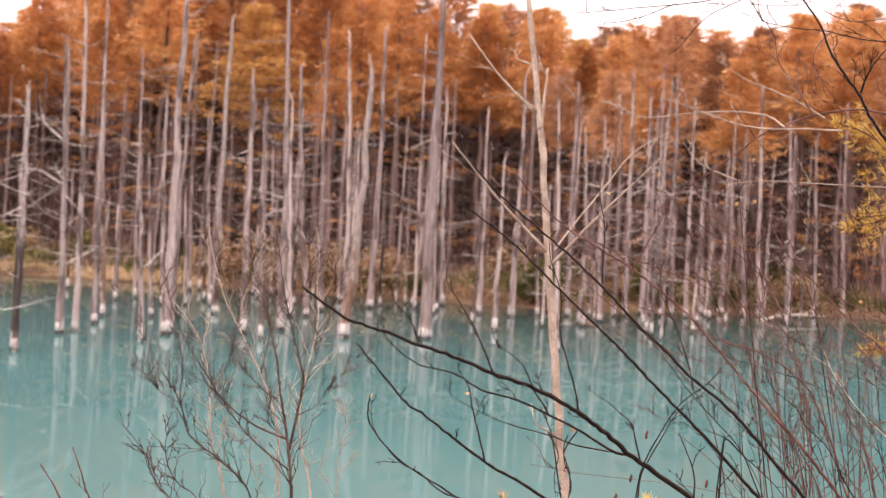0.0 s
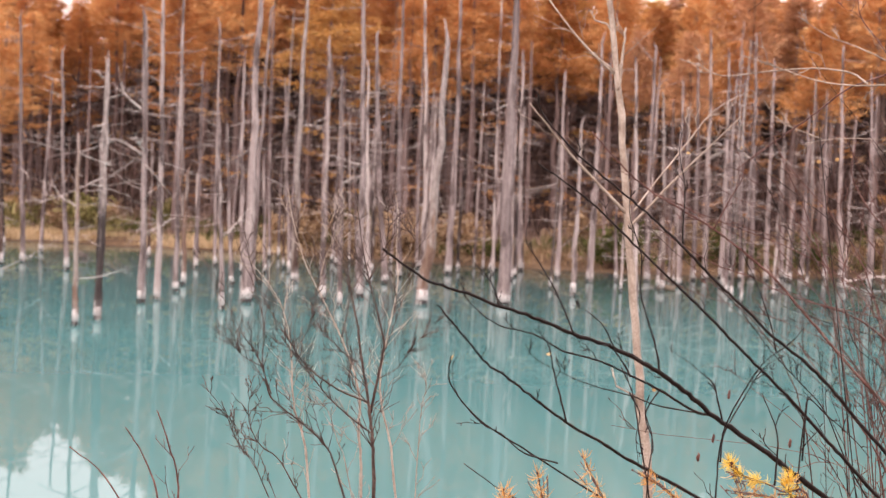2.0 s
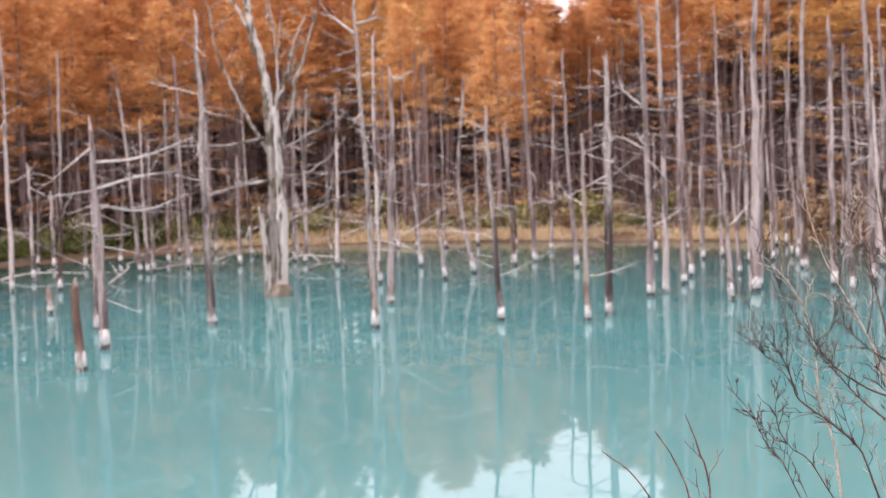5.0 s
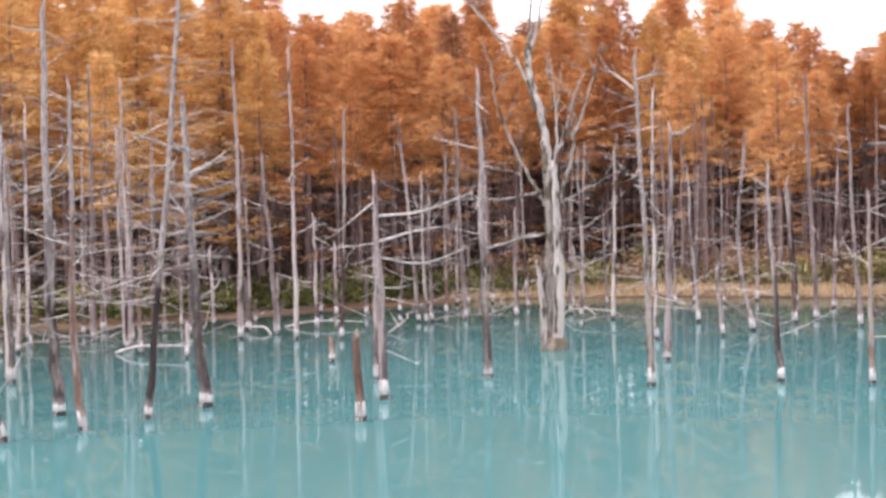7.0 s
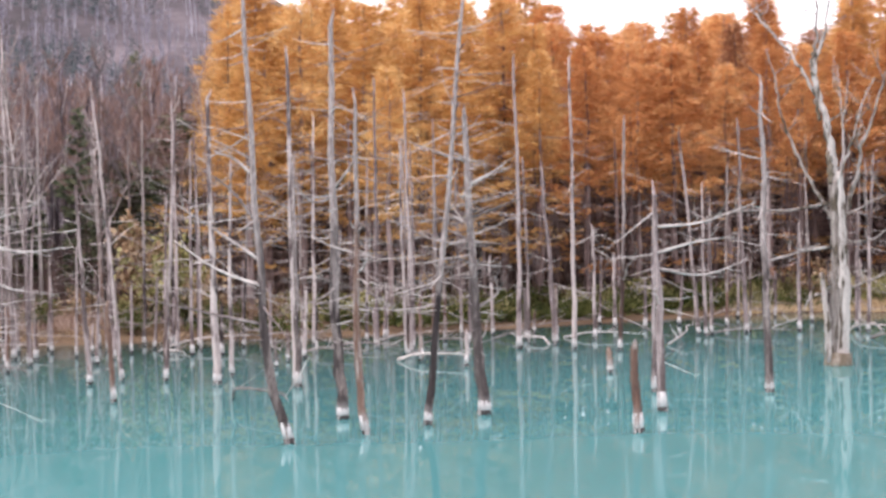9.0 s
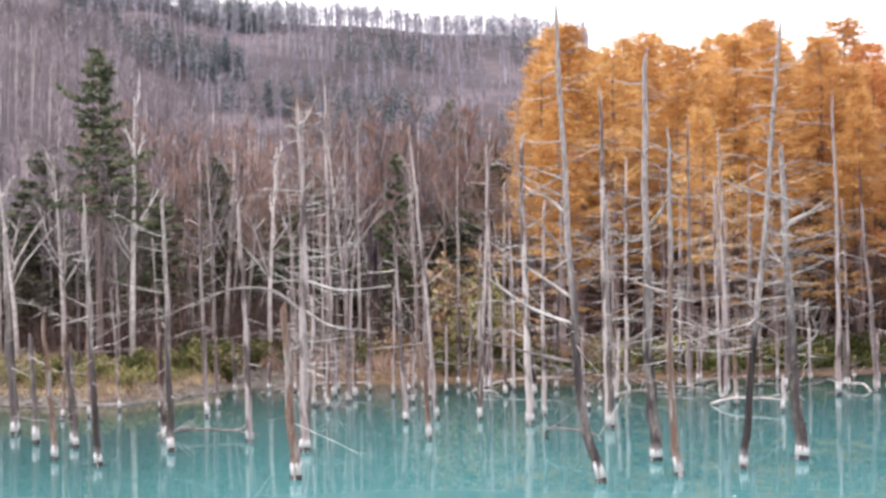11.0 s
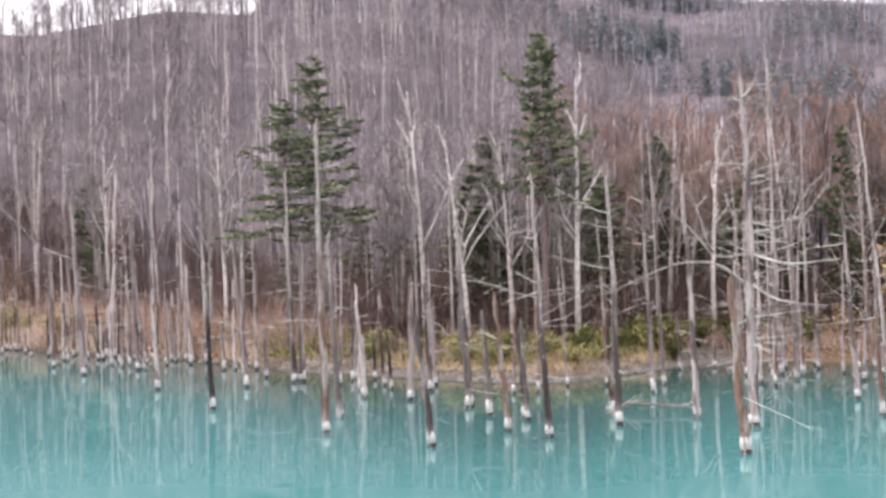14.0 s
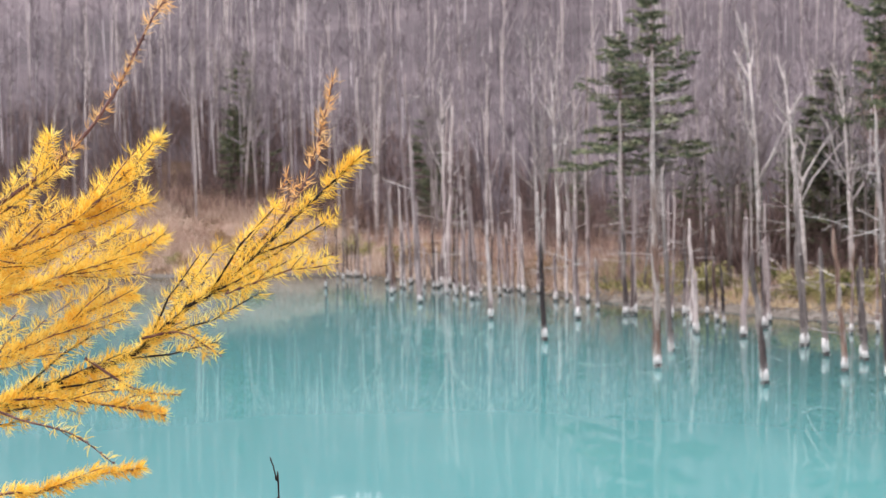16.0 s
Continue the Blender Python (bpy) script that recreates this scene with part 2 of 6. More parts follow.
link(shore_mask.outputs["Fac"], shore_mix.inputs[0])
link(rr.outputs[0], shore_mix.inputs[1])
link(shore_mix.outputs[0], b.inputs["Color"])

# ---- building blocks ----


class Geo:
    """Vertices and faces that grow into one mesh."""

    def __init__(self):
        self.v, self.f, self.n = [], [], 0

    def add(self, v, f):
        self.v.append(np.asarray(v, float).reshape(-1, 3))
        self.f += [[i + self.n for i in face] for face in f]
        self.n += len(self.v[-1])

    def tube(self, pts, radii, sides=6, rough=0.0, rng=random):
        pts = [Vector(p) for p in pts]
        ring, side = [], None
        for k, p in enumerate(pts):
            way = (pts[min(k + 1, len(pts) - 1)] - pts[max(k - 1, 0)]).normalized()
            if side is None:
                side = way.orthogonal().normalized()
            side = (side - way * side.dot(way)).normalized()
            other = way.cross(side)
            for s in range(sides):
                a = 2 * math.pi * s / sides
                r = radii[k] * (1 + rough * rng.uniform(-1, 1))
                ring.append(p + (side * math.cos(a) + other * math.sin(a)) * r)
        f = [(k * sides + s, k * sides + (s + 1) % sides, (k + 1) * sides + (s + 1) % sides, (k + 1) * sides + s)
             for k in range(len(pts) - 1) for s in range(sides)]
        f += [tuple(range(sides))[::-1], tuple(range((len(pts) - 1) * sides, len(pts) * sides))]
        self.add([tuple(p) for p in ring], f)

    def blade(self, p, way, length, width, rng=random):
        """One thin leaf or needle: a triangle."""
        p, way = Vector(p), Vector(way).normalized()
        side = way.cross(Vector((rng.uniform(-1, 1), rng.uniform(-1, 1), rng.uniform(-1, 1)))).normalized() * width / 2
        self.add([tuple(p - side), tuple(p + side), tuple(p + way * length)], [(0, 1, 2)])

    def mesh(self, name, mat, smooth=True):
        me = bpy.data.meshes.new(name)
        v = np.concatenate(self.v) if self.v else np.zeros((0, 3))
        me.from_pydata(v.tolist(), [], self.f)
        if smooth:
            me.polygons.foreach_set("use_smooth", [True] * len(me.polygons))
        me.materials.append(mat)
        return me


def part(name, geo, mat, parent=None, label="", smooth=True):
    """One mesh object, from a Geo or a ready mesh, under a thing or a part."""
    ob = new(name, geo if isinstance(geo, bpy.types.Mesh) else geo.mesh(name, mat, smooth))
    if parent:
        ob.parent = parent
    return tagged(ob, label)


def thing(name, place, label, category, group="", kind=""):
    ob = new(name)
    ob.location = place
    return tagged(ob, label, category, group, kind)


def bent(points, steps=5):
    """A smooth line through a few points (Catmull-Rom)."""
    p = [Vector(q) for q in points]
    p = [2 * p[0] - p[1], *p, 2 * p[-1] - p[-2]]
    out = []
    for i in range(1, len(p) - 2):
        for k in range(steps):
            t = k / steps
            out.append(0.5 * (2 * p[i] + (p[i + 1] - p[i - 1]) * t + (2 * p[i - 1] - 5 * p[i] + 4 * p[i + 1] - p[i + 2]) * t * t
                              + (3 * p[i] - p[i - 1] - 3 * p[i + 1] + p[i + 2]) * t ** 3))
    return out + [p[-2]]


def spot(azimuth, distance, z=0.0):
    """A place by its bearing (degrees to the left of +y) and distance from the viewing place."""
    a = radians(azimuth)
    return Vector((-math.sin(a) * distance, math.cos(a) * distance, z))


def bearing(x, y):
    return math.degrees(math.atan2(-x, y)), math.hypot(x, y)


# ---- the land: pond bed, banks, wooded hill ----
SHORE_A = [-70, -45, -25, -14, -10, -4, 2, 10, 16, 22, 28, 34, 40, 45, 50, 54, 58.5, 60.6, 62.6, 65, 67, 69, 71.5, 73, 74.5, 76, 78.5, 82, 89, 100, 130]
SHORE_D = [30, 60, 86, 85, 80, 76, 77, 80, 83, 86, 86, 80, 74, 71.5, 72, 72, 70.5, 66.5, 63, 63.5, 66, 69, 72.5, 76, 82, 87, 93, 108, 112, 95, 30]


def shore(az):
    return np.interp(az, SHORE_A, SHORE_D)


def land(x, y):
    """Height of the ground."""
    az, d = bearing(x, y)
    wob = noise.noise((x * 0.09, y * 0.09, 0)) * 0.7 + noise.noise((x * 0.4, y * 0.4, 3)) * 0.15
    s = float(shore(az)) + wob * 1.2
    inside = max(-70.0 - az, az - 130.0, 0.0)
    if d < 13.0 or inside > 0:
        near = 3.4 if d < 3.5 else 3.4 - (d - 3.5) * 0.47
        if inside > 0:
            near = max(near, min(3.4, inside * 0.2))
        if d < 13.0 and inside == 0:
            return max(near, -1.2) + wob * 0.1
        if inside > 0:
            return near + wob * 0.1
    out = d - s
    if out < 0:
        return max(-1.6, out * 0.12)
    z = min(out * 0.10, 0.5) + max(0, out - 5) * 0.012 + wob * min(out * 0.06, 0.45)
    z += np.interp(az, [74, 80], [0.0, 1.0]) * min(max(0.0, out - 2.0), 18.0) * 0.05
    hill = np.interp(az, [40, 46, 52, 57, 60, 63, 68, 76, 81, 90, 100, 125], [0, 0.08, 0.18, 0.27, 0.42, 0.75, 0.95, 1.0, 0.89, 1.0, 1.0, 0.5])
    z += hill * min(max(0.0, d - 118.0), 150.0) * 0.30
    crest = np.interp(az, [-60, 20, 38, 46, 50, 54, 56, 58, 61, 63, 65, 68, 72, 74, 78, 90, 130], [0.5, 1, 4, 7.95, 8.5, 8.75, 8.85, 9.1, 9.35, 9.5, 10.6, 11.4, 11.0, 8.0, 6.2, 6.0, 5.0])
    t = min(max((d - 300.0) / 320.0, 0.0), 1.0)
    z = max(z, (5.0 + 620.0 * math.tan(radians(crest))) * t * (1 + 0.04 * noise.noise((az * 0.3, 1, 0)) * t) + 2.5 * noise.noise((x * 0.02, y * 0.02, 9)) * t)
    return z


def sheet(rings, spokes):
    v, f = [], []
    for r in rings:
        for s in spokes:
            p = spot(s, r)
            v.append((p.x, p.y, land(p.x, p.y)))
    m = len(spokes)
    for i in range(len(rings) - 1):
        for j in range(m):
            f.append((i * m + j, i * m + (j + 1) % m, (i + 1) * m + (j + 1) % m, (i + 1) * m + j))
    f.append(tuple(range(m)))
    return v, f


rings = [0.05, 2, 3.5, 5, 7, 9, 11, 13, 18, 30, 44] + [52 + 1.1 * k for k in range(66)] + [126 + 8 * k for k in range(34)] + [405 + 15 * k for k in range(16)] + [660, 700, 1000, 1600, 3000]
spokes = [-180 + 6 * k for k in range(18)] + [-70 + 0.75 * k for k in range(270)] + [134 + 6 * k for k in range(8)]
g = Geo()
g.add(*sheet(rings, spokes))
soil = part("ground", g, GROUND)
soil.data.materials.append(LITTER)
soil.data.materials.append(GRAVEL)
for face in soil.data.polygons:
    az, d = bearing(face.center.x, face.center.y)
    out = d - float(shore(az)) + 2.0 * noise.noise((face.center.x * 0.2, face.center.y * 0.2, 7))
    if out > 26 and az > 47:
        face.material_index = 1
    elif 56 < az < 75 and -3 < out < 6:
        face.material_index = 2
    elif az >= 75 and -1.5 < out < 1.6:
        face.material_index = 2
tagged(soil, "brown leaf-littered forest floor and banks round the pond", "ground", kind="structure")
# the water, each vertex noting how strong the painted dark shore reflection is
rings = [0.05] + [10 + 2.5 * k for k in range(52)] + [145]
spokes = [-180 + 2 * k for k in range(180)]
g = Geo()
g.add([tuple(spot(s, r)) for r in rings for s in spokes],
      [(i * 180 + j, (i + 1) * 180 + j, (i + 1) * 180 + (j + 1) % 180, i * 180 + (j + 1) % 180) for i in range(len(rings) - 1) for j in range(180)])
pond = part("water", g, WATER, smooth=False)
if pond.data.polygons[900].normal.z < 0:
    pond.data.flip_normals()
shore_mask = pond.data.attributes.new("shore_reflection", "FLOAT", "POINT")
shore_mask.data.foreach_set("value", [min(1.0, max(0.0, 1.0 - (float(shore(s)) - r) / 36.0)) ** 1.2 if -60 < s < 120 and r > 25 else 0.0 for r in rings for s in spokes])
tagged(pond, "still milky turquoise pond water with soft reflections", "water", kind="structure")

# ---- dead trees standing in the pond ----
WOODS = {"grey": GREY_WOOD, "dark": DARK_WOOD, "brown": BROWN_WOOD}
SNAG_WORDS = {
    "grey": "bare grey dead larch trunk standing in the pond",
    "dark": "dark wet dead larch trunk standing in the pond",
    "brown": "peeling reddish-brown dead trunk standing in the pond",
}
snag_count = 0


def snag(x, y, h, dia, lean, limbs, wood, knee=None, arms=()):
    """A dead trunk: height, thickness at the foot, sideways lean of its top, broken side limbs, and a bend part of the way up."""
    global snag_count
    snag_count += 1
    rng = random.Random(snag_count * 17 + 3)
    az, d = bearing(x, y)
    side = Vector((math.cos(radians(az)), math.sin(radians(az)), 0))
    ahead = Vector((-side.y, side.x, 0))
    kz, kx = knee if knee else (0.5, lean * 0.5 + rng.uniform(-0.008, 0.008) * h)
    depth = rng.uniform(-0.02, 0.02) * h
    line = bent([Vector((0, 0, -0.5)) - side * kx * 0.5 / max(kz * h, 0.5), Vector((0, 0, 0.02)), side * kx + Vector((0, 0, kz * h)) + ahead * depth * 0.4,
                 side * lean + ahead * depth + Vector((0, 0, h))], 5 if h > 2 else 3)
    for p in line[6:-1]:
        p += Vector((rng.uniform(-1, 1), rng.uniform(-1, 1), 0)) * dia * 0.16
    r0 = dia * 0.5

    def girth(z):
        return r0 * (1 + 0.07 * max(0.0, 1 - z / 0.7)) * (1 - 0.62 * min(1, max(0, z / h)) ** 0.9 * min(1, h / 6))

    root = thing("dead_tree", (x, y, 0), SNAG_WORDS[wood], "dead tree", "dead trees in the pond")
    g = Geo()
    radii = [girth(p.z) for p in line]
    tip = line[-1] + Vector((rng.uniform(-1, 1) * r0, rng.uniform(-1, 1) * r0, r0 * rng.uniform(1.5, 4)))
    g.tube(line + [tip], radii + [radii[-1] * 0.25], 8, 0.10, rng)
    part("trunk", g, WOODS[wood], root)

    def at_height(z):
        for a, b in zip(line, line[1:]):
            if a.z <= z <= b.z and b.z > a.z:
                return a.lerp(b, (z - a.z) / (b.z - a.z))
        return line[-1].copy()

    top = rng.uniform(0.20, 0.42) if h > 1 else 0.14
    g = Geo()
    zs = [0.11, 0.11 + top * 0.5, 0.11 + top]
    g.tube([at_height(z) for z in zs], [girth(z) * 1.01 + 0.004 for z in zs[:2]] + [girth(zs[2]) * 0.97], 9, 0.05, rng)
    part("bleached_base", g, BLEACHED, root, "pale bleached band above the waterline")
    g = Geo()
    g.tube([at_height(-0.2), at_height(0.0), at_height(0.12)], [r0 * 1.10, r0 * 1.10, r0 * 1.095], 9, 0.04, rng)
    part("wet_ring", g, WET, root, "black wet ring at the water")
    for rise, *way in arms:
        p0 = at_height(rise)
        pts = bent([p0, *(side * a + Vector((0, 0, c)) + ahead * rng.uniform(-0.3, 0.3) for a, c in way)], 4)
        g = Geo()
        g.tube(pts, [0.045 * (1 - 0.8 * i / (len(pts) - 1)) for i in range(len(pts))], 5, 0.1, rng)
        for q in pts[3:-1]:
            w = ((pts[-1] - pts[0]).normalized() + Vector((rng.uniform(-0.8, 0.8), rng.uniform(-0.8, 0.8), rng.uniform(-0.6, 0.7)))).normalized()
            l = rng.uniform(0.2, 0.7)
            g.tube([q, q + w * l * 0.5, q + w * l + Vector((0, 0, 0.1 * l))], [0.014, 0.009, 0.004], 3, 0, rng)
        part("limb", g, LIMB_WOOD, root, "long pale dead limb")
    for k in range(int(limbs * (3.6 if 26 < az < 62 else 4.0 if az < 26 else 3.2) + 0.5)):
        z = h * rng.uniform(0.22, 0.97)
        a = rng.choice((0, math.pi)) + rng.gauss(0, 0.9) + radians(az)
        out = Vector((math.cos(a), math.sin(a), 0))
        across = Vector((-out.y, out.x, 0))
        long = k % 5 < 2
        length = (rng.uniform(1.0, 2.7) if long else rng.uniform(0.2, 1.1)) * (1.15 - 0.6 * z / h) * min(1, h / 6 + 0.2)
        slope = rng.gauss(-0.04, 0.26)
        if z + slope * length < 0.5:
            slope = abs(slope) * 0.3
        p0 = at_height(z)
        pts = [p0]
        steps = 5 if long else 3
        for i in range(steps):
            slope += rng.gauss(0.03, 0.09)
            pts.append(pts[-1] + (out + across * rng.gauss(0, 0.16) + Vector((0, 0, slope))) * length / steps)
        g = Geo()
        r = min(girth(z) * 0.5, rng.uniform(0.009, 0.026))
        g.tube(pts, [r * (1 - 0.78 * i / steps) for i in range(steps + 1)], 4, 0.12, rng)
        for i in range(rng.randint(2, 5) if long else rng.randint(0, 2)):
            q = pts[rng.randint(1, steps - 1)].lerp(pts[steps], rng.uniform(0, 0.5))
            w = (out + across * rng.choice((-1, 1)) * rng.uniform(0.3, 1.2) + Vector((0, 0, rng.uniform(-0.6, 0.6)))).normalized()
            l = length * rng.uniform(0.12, 0.42)
            g.tube([q, q + w * l * 0.5 + Vector((0, 0, 0.03 * l)), q + w * l], [r * 0.42, r * 0.28, r * 0.12], 3, 0, rng)
        part("limb", g, LIMB_WOOD if k % 4 else GREY_WOOD, root)
    return root


snag(-12.0, 45.6, 7.3, 0.21, 0.10, 5, "dark")
snag(-12.1, 51.5, 9.1, 0.20, -0.16, 5, "grey", arms=((4.7, (-1.0, 5.2), (-1.9, 5.0)), (6.1, (-0.7, 6.6), (-0.9, 7.0)),))
snag(-11.9, 52.7, 11.1, 0.23, -0.16, 6, "grey")
snag(-11.9, 55.6, 10.8, 0.20, -0.03, 6, "grey")
snag(-12.3, 58.7, 4.0, 0.19, 0.03, 0, "brown")
snag(-13.6, 67.3, 8.4, 0.19, -0.00, 3, "grey")
snag(-9.3, 50.4, 6.0, 0.18, -0.29, 1, "grey")
snag(-10.7, 59.8, 5.9, 0.17, -0.34, 1, "grey")
snag(-9.0, 53.1, 11.7, 0.36, 0.16, 4, "grey")
snag(-9.1, 54.6, 9.8, 0.19, 0.35, 2, "grey")
snag(-11.3, 65.6, 8.8, 0.23, -0.23, 2, "grey")
snag(-10.5, 66.3, 4.8, 0.16, -0.19, 0, "grey")
snag(-8.7, 62.5, 11.3, 0.29, 0.09, 3, "brown")
snag(-9.6, 67.0, 8.0, 0.14, -0.44, 1, "grey")
snag(-6.7, 55.0, 8.7, 0.23, -0.09, 4, "grey")
snag(-5.9, 53.3, 7.7, 0.17, -0.20, 3, "grey")
snag(-5.6, 56.9, 12.0, 0.28, -0.30, 6, "grey")
snag(-5.9, 63.5, 8.4, 0.20, -0.33, 4, "grey")
snag(-5.3, 63.8, 9.8, 0.27, -0.69, 4, "grey")
snag(-5.0, 67.2, 12.2, 0.24, -0.29, 6, "grey")
snag(-4.0, 67.4, 11.4, 0.24, -0.37, 5, "grey")
snag(-3.3, 55.4, 9.0, 0.41, 0.53, 2, "brown", knee=(0.39, 0.34))
snag(-3.1, 70.5, 12.0, 0.32, 0.07, 4, "grey")
snag(-0.5, 56.7, 12.5, 0.46, 0.01, 7, "grey")
snag(0.1, 74.9, 10.0, 0.26, -0.36, 4, "grey")
snag(1.7, 70.7, 8.8, 0.22, -0.07, 3, "grey")
snag(2.1, 62.0, 6.5, 0.22, 0.05, 2, "grey")
snag(3.1, 70.1, 10.3, 0.27, 0.03, 5, "grey")
snag(4.8, 66.6, 9.4, 0.21, -0.42, 3, "grey")
snag(5.7, 72.0, 10.3, 0.28, -0.09, 4, "grey")
snag(5.9, 66.5, 7.9, 0.19, -0.31, 2, "brown")
snag(6.9, 69.6, 8.5, 0.22, -0.25, 3, "grey")
snag(7.9, 73.6, 9.5, 0.23, -0.22, 3, "grey")
snag(8.5, 74.1, 10.9, 0.26, -0.27, 4, "grey")
snag(9.5, 76.3, 10.3, 0.27, -0.15, 3, "grey")
snag(10.3, 75.4, 9.2, 0.21, -0.28, 3, "grey")
snag(11.1, 77.5, 11.3, 0.27, -0.34, 4, "grey")
snag(11.5, 75.6, 10.1, 0.24, -0.13, 3, "grey")
snag(12.7, 78.7, 6.0, 0.22, -0.24, 1, "grey")
snag(13.8, 79.5, 7.7, 0.31, -0.02, 2, "grey")
snag(14.8, 78.8, 8.8, 0.25, -0.37, 3, "grey")
snag(15.7, 79.5, 11.1, 0.28, -0.48, 3, "grey")
snag(17.4, 80.7, 9.9, 0.26, -0.49, 4, "grey")
snag(18.9, 81.8, 8.9, 0.26, -0.37, 3, "grey")
snag(20.7, 83.1, 10.8, 0.27, -0.38, 4, "grey")
snag(-29.3, 30.5, 10.3, 0.31, -0.14, 18, "dark", knee=(0.27, -0.13), arms=((6.0, (0.3, 6.6), (0.5, 7.1)), (5.8, (-0.7, 5.7), (-1.2, 6.2)),))
snag(-26.7, 28.6, 8.0, 0.21, -0.12, 18, "brown", knee=(0.29, -0.20))
snag(-26.6, 30.8, 10.8, 0.21, 1.05, 24, "dark", knee=(0.26, 0.27))
snag(-26.8, 33.3, 7.9, 0.34, -0.40, 30, "dark", knee=(0.30, -0.16), arms=((6.1, (0.3, 6.4), (0.7, 6.7)), (5.2, (0.5, 5.5), (1.3, 5.8)), (4.6, (-1.1, 4.6), (-2.4, 5.2)), (6.7, (-1.2, 7.0), (-2.3, 7.4)), (2.8, (0.4, 3.2), (0.3, 3.7)),))
snag(-36.2, 35.7, 7.0, 0.21, -0.04, 8, "dark")
snag(-48.1, 48.4, 9.5, 0.19, 0.13, 7, "grey")
snag(-44.9, 48.8, 10.9, 0.21, 0.07, 9, "grey")
snag(-41.6, 47.2, 10.0, 0.20, -0.12, 8, "grey")
snag(-39.2, 51.0, 11.4, 0.23, -0.07, 8, "grey")
snag(-39.4, 53.7, 7.0, 0.26, -0.43, 5, "grey")
snag(-37.0, 51.7, 11.4, 0.20, -0.06, 10, "grey")
snag(-39.5, 56.7, 4.6, 0.19, -0.04, 4, "grey")
snag(-35.2, 52.2, 8.8, 0.18, 0.27, 6, "brown")
snag(-21.4, 32.5, 2.0, 0.25, -0.08, 0, "brown")
snag(-30.4, 44.5, 0.7, 0.21, -0.04, 0, "brown")
snag(-25.9, 40.2, 5.5, 0.18, 0.04, 3, "grey")
snag(-23.2, 36.4, 5.7, 0.27, -0.15, 7, "grey", arms=((4.9, (1.1, 5.0), (2.5, 5.5)), (4.2, (1.0, 4.5), (2.0, 4.6)), (3.8, (1.1, 3.6), (2.3, 4.0)),))
snag(-36.8, 60.7, 8.7, 0.20, -0.76, 5, "grey")
snag(-36.2, 60.8, 6.0, 0.17, -0.05, 5, "grey")
snag(-35.6, 62.7, 9.2, 0.23, -0.26, 7, "grey")
snag(-23.1, 42.0, 8.9, 0.27, -0.12, 10, "dark", arms=((3.8, (0.7, 4.0), (1.5, 4.3)),))
snag(-34.1, 64.8, 4.6, 0.21, -0.01, 4, "grey")
snag(-31.2, 65.5, 7.6, 0.20, 0.29, 5, "grey")
snag(-29.1, 64.3, 7.3, 0.20, 0.16, 5, "grey")
snag(-17.7, 41.6, 9.0, 0.22, -0.33, 10, "brown", knee=(0.39, -0.10), arms=((2.7, (0.2, 3.4), (0.4, 4.0)), (8.2, (-0.9, 8.7), (-1.1, 8.8)), (8.5, (0.1, 8.6), (0.4, 8.7)),))
snag(-23.4, 55.6, 9.1, 0.19, -0.01, 8, "grey")
snag(-20.0, 48.3, 7.3, 0.27, 0.23, 5, "grey", arms=((7.3, (0.5, 7.3), (0.9, 7.5)),))
snag(-24.9, 63.7, 6.4, 0.19, -0.41, 4, "grey")
snag(-21.5, 57.4, 3.3, 0.17, -0.22, 2, "grey")
snag(-21.3, 60.2, 7.6, 0.22, -0.23, 6, "grey", knee=(0.45, -0.53))
snag(-14.7, 43.8, 5.8, 0.21, -0.29, 7, "dark")
snag(-20.9, 64.1, 5.6, 0.24, -0.28, 2, "brown")
snag(-20.7, 66.4, 10.1, 0.24, -0.37, 6, "grey")
snag(-22.0, 73.2, 7.7, 0.21, 0.33, 4, "grey")
snag(-17.9, 63.1, 8.6, 0.21, -0.40, 5, "grey")
snag(-12.2, 44.0, 5.1, 0.18, -0.04, 3, "brown")
snag(-12.1, 46.0, 7.2, 0.22, 0.06, 5, "dark")
snag(-12.1, 51.3, 9.1, 0.20, -0.17, 7, "grey")
snag(-27.1, 26.4, 11.0, 0.23, -0.91, 21, "dark", knee=(0.25, -0.54), arms=((4.3, (-1.6, 5.0), (-2.6, 5.7)), (3.7, (-1.6, 4.1), (-2.6, 4.8)), (2.8, (-1.9, 3.1), (-3.4, 3.5)), (5.2, (-1.3, 6.0), (-2.3, 6.7)), (6.3, (-1.2, 6.7), (-1.6, 6.8)),))
snag(-36.6, 36.0, 10.4, 0.25, -0.13, 18, "grey")
snag(-39.1, 34.9, 9.2, 0.28, -0.15, 10, "grey")
snag(-40.7, 37.0, 7.2, 0.17, 0.07, 6, "grey")
snag(-41.4, 34.7, 8.6, 0.15, 0.46, 6, "grey")
snag(-32.7, 21.6, 4.1, 0.27, -0.26, 2, "brown")
snag(-37.7, 25.2, 9.9, 0.32, -0.06, 39, "grey", arms=((3.9, (-0.8, 4.5), (-1.7, 4.6), (-2.5, 4.4), (-3.9, 3.8)), (5.4, (0.8, 5.5), (1.8, 6.0)), (4.8, (1.1, 4.5), (2.5, 4.6)), (4.0, (0.8, 3.5), (2.1, 3.3)),))
snag(-40.4, 22.5, 7.1, 0.23, -0.19, 6, "dark")
snag(-43.1, 23.8, 4.1, 0.19, -0.19, 1, "brown")
snag(-40.9, 25.4, 7.0, 0.22, -0.26, 3, "grey")
snag(-42.6, 32.5, 6.4, 0.19, -0.30, 6, "grey")
snag(-37.8, 29.7, 2.8, 0.17, -0.14, 1, "brown")
snag(-42.8, 34.0, 9.7, 0.17, -0.83, 7, "grey")
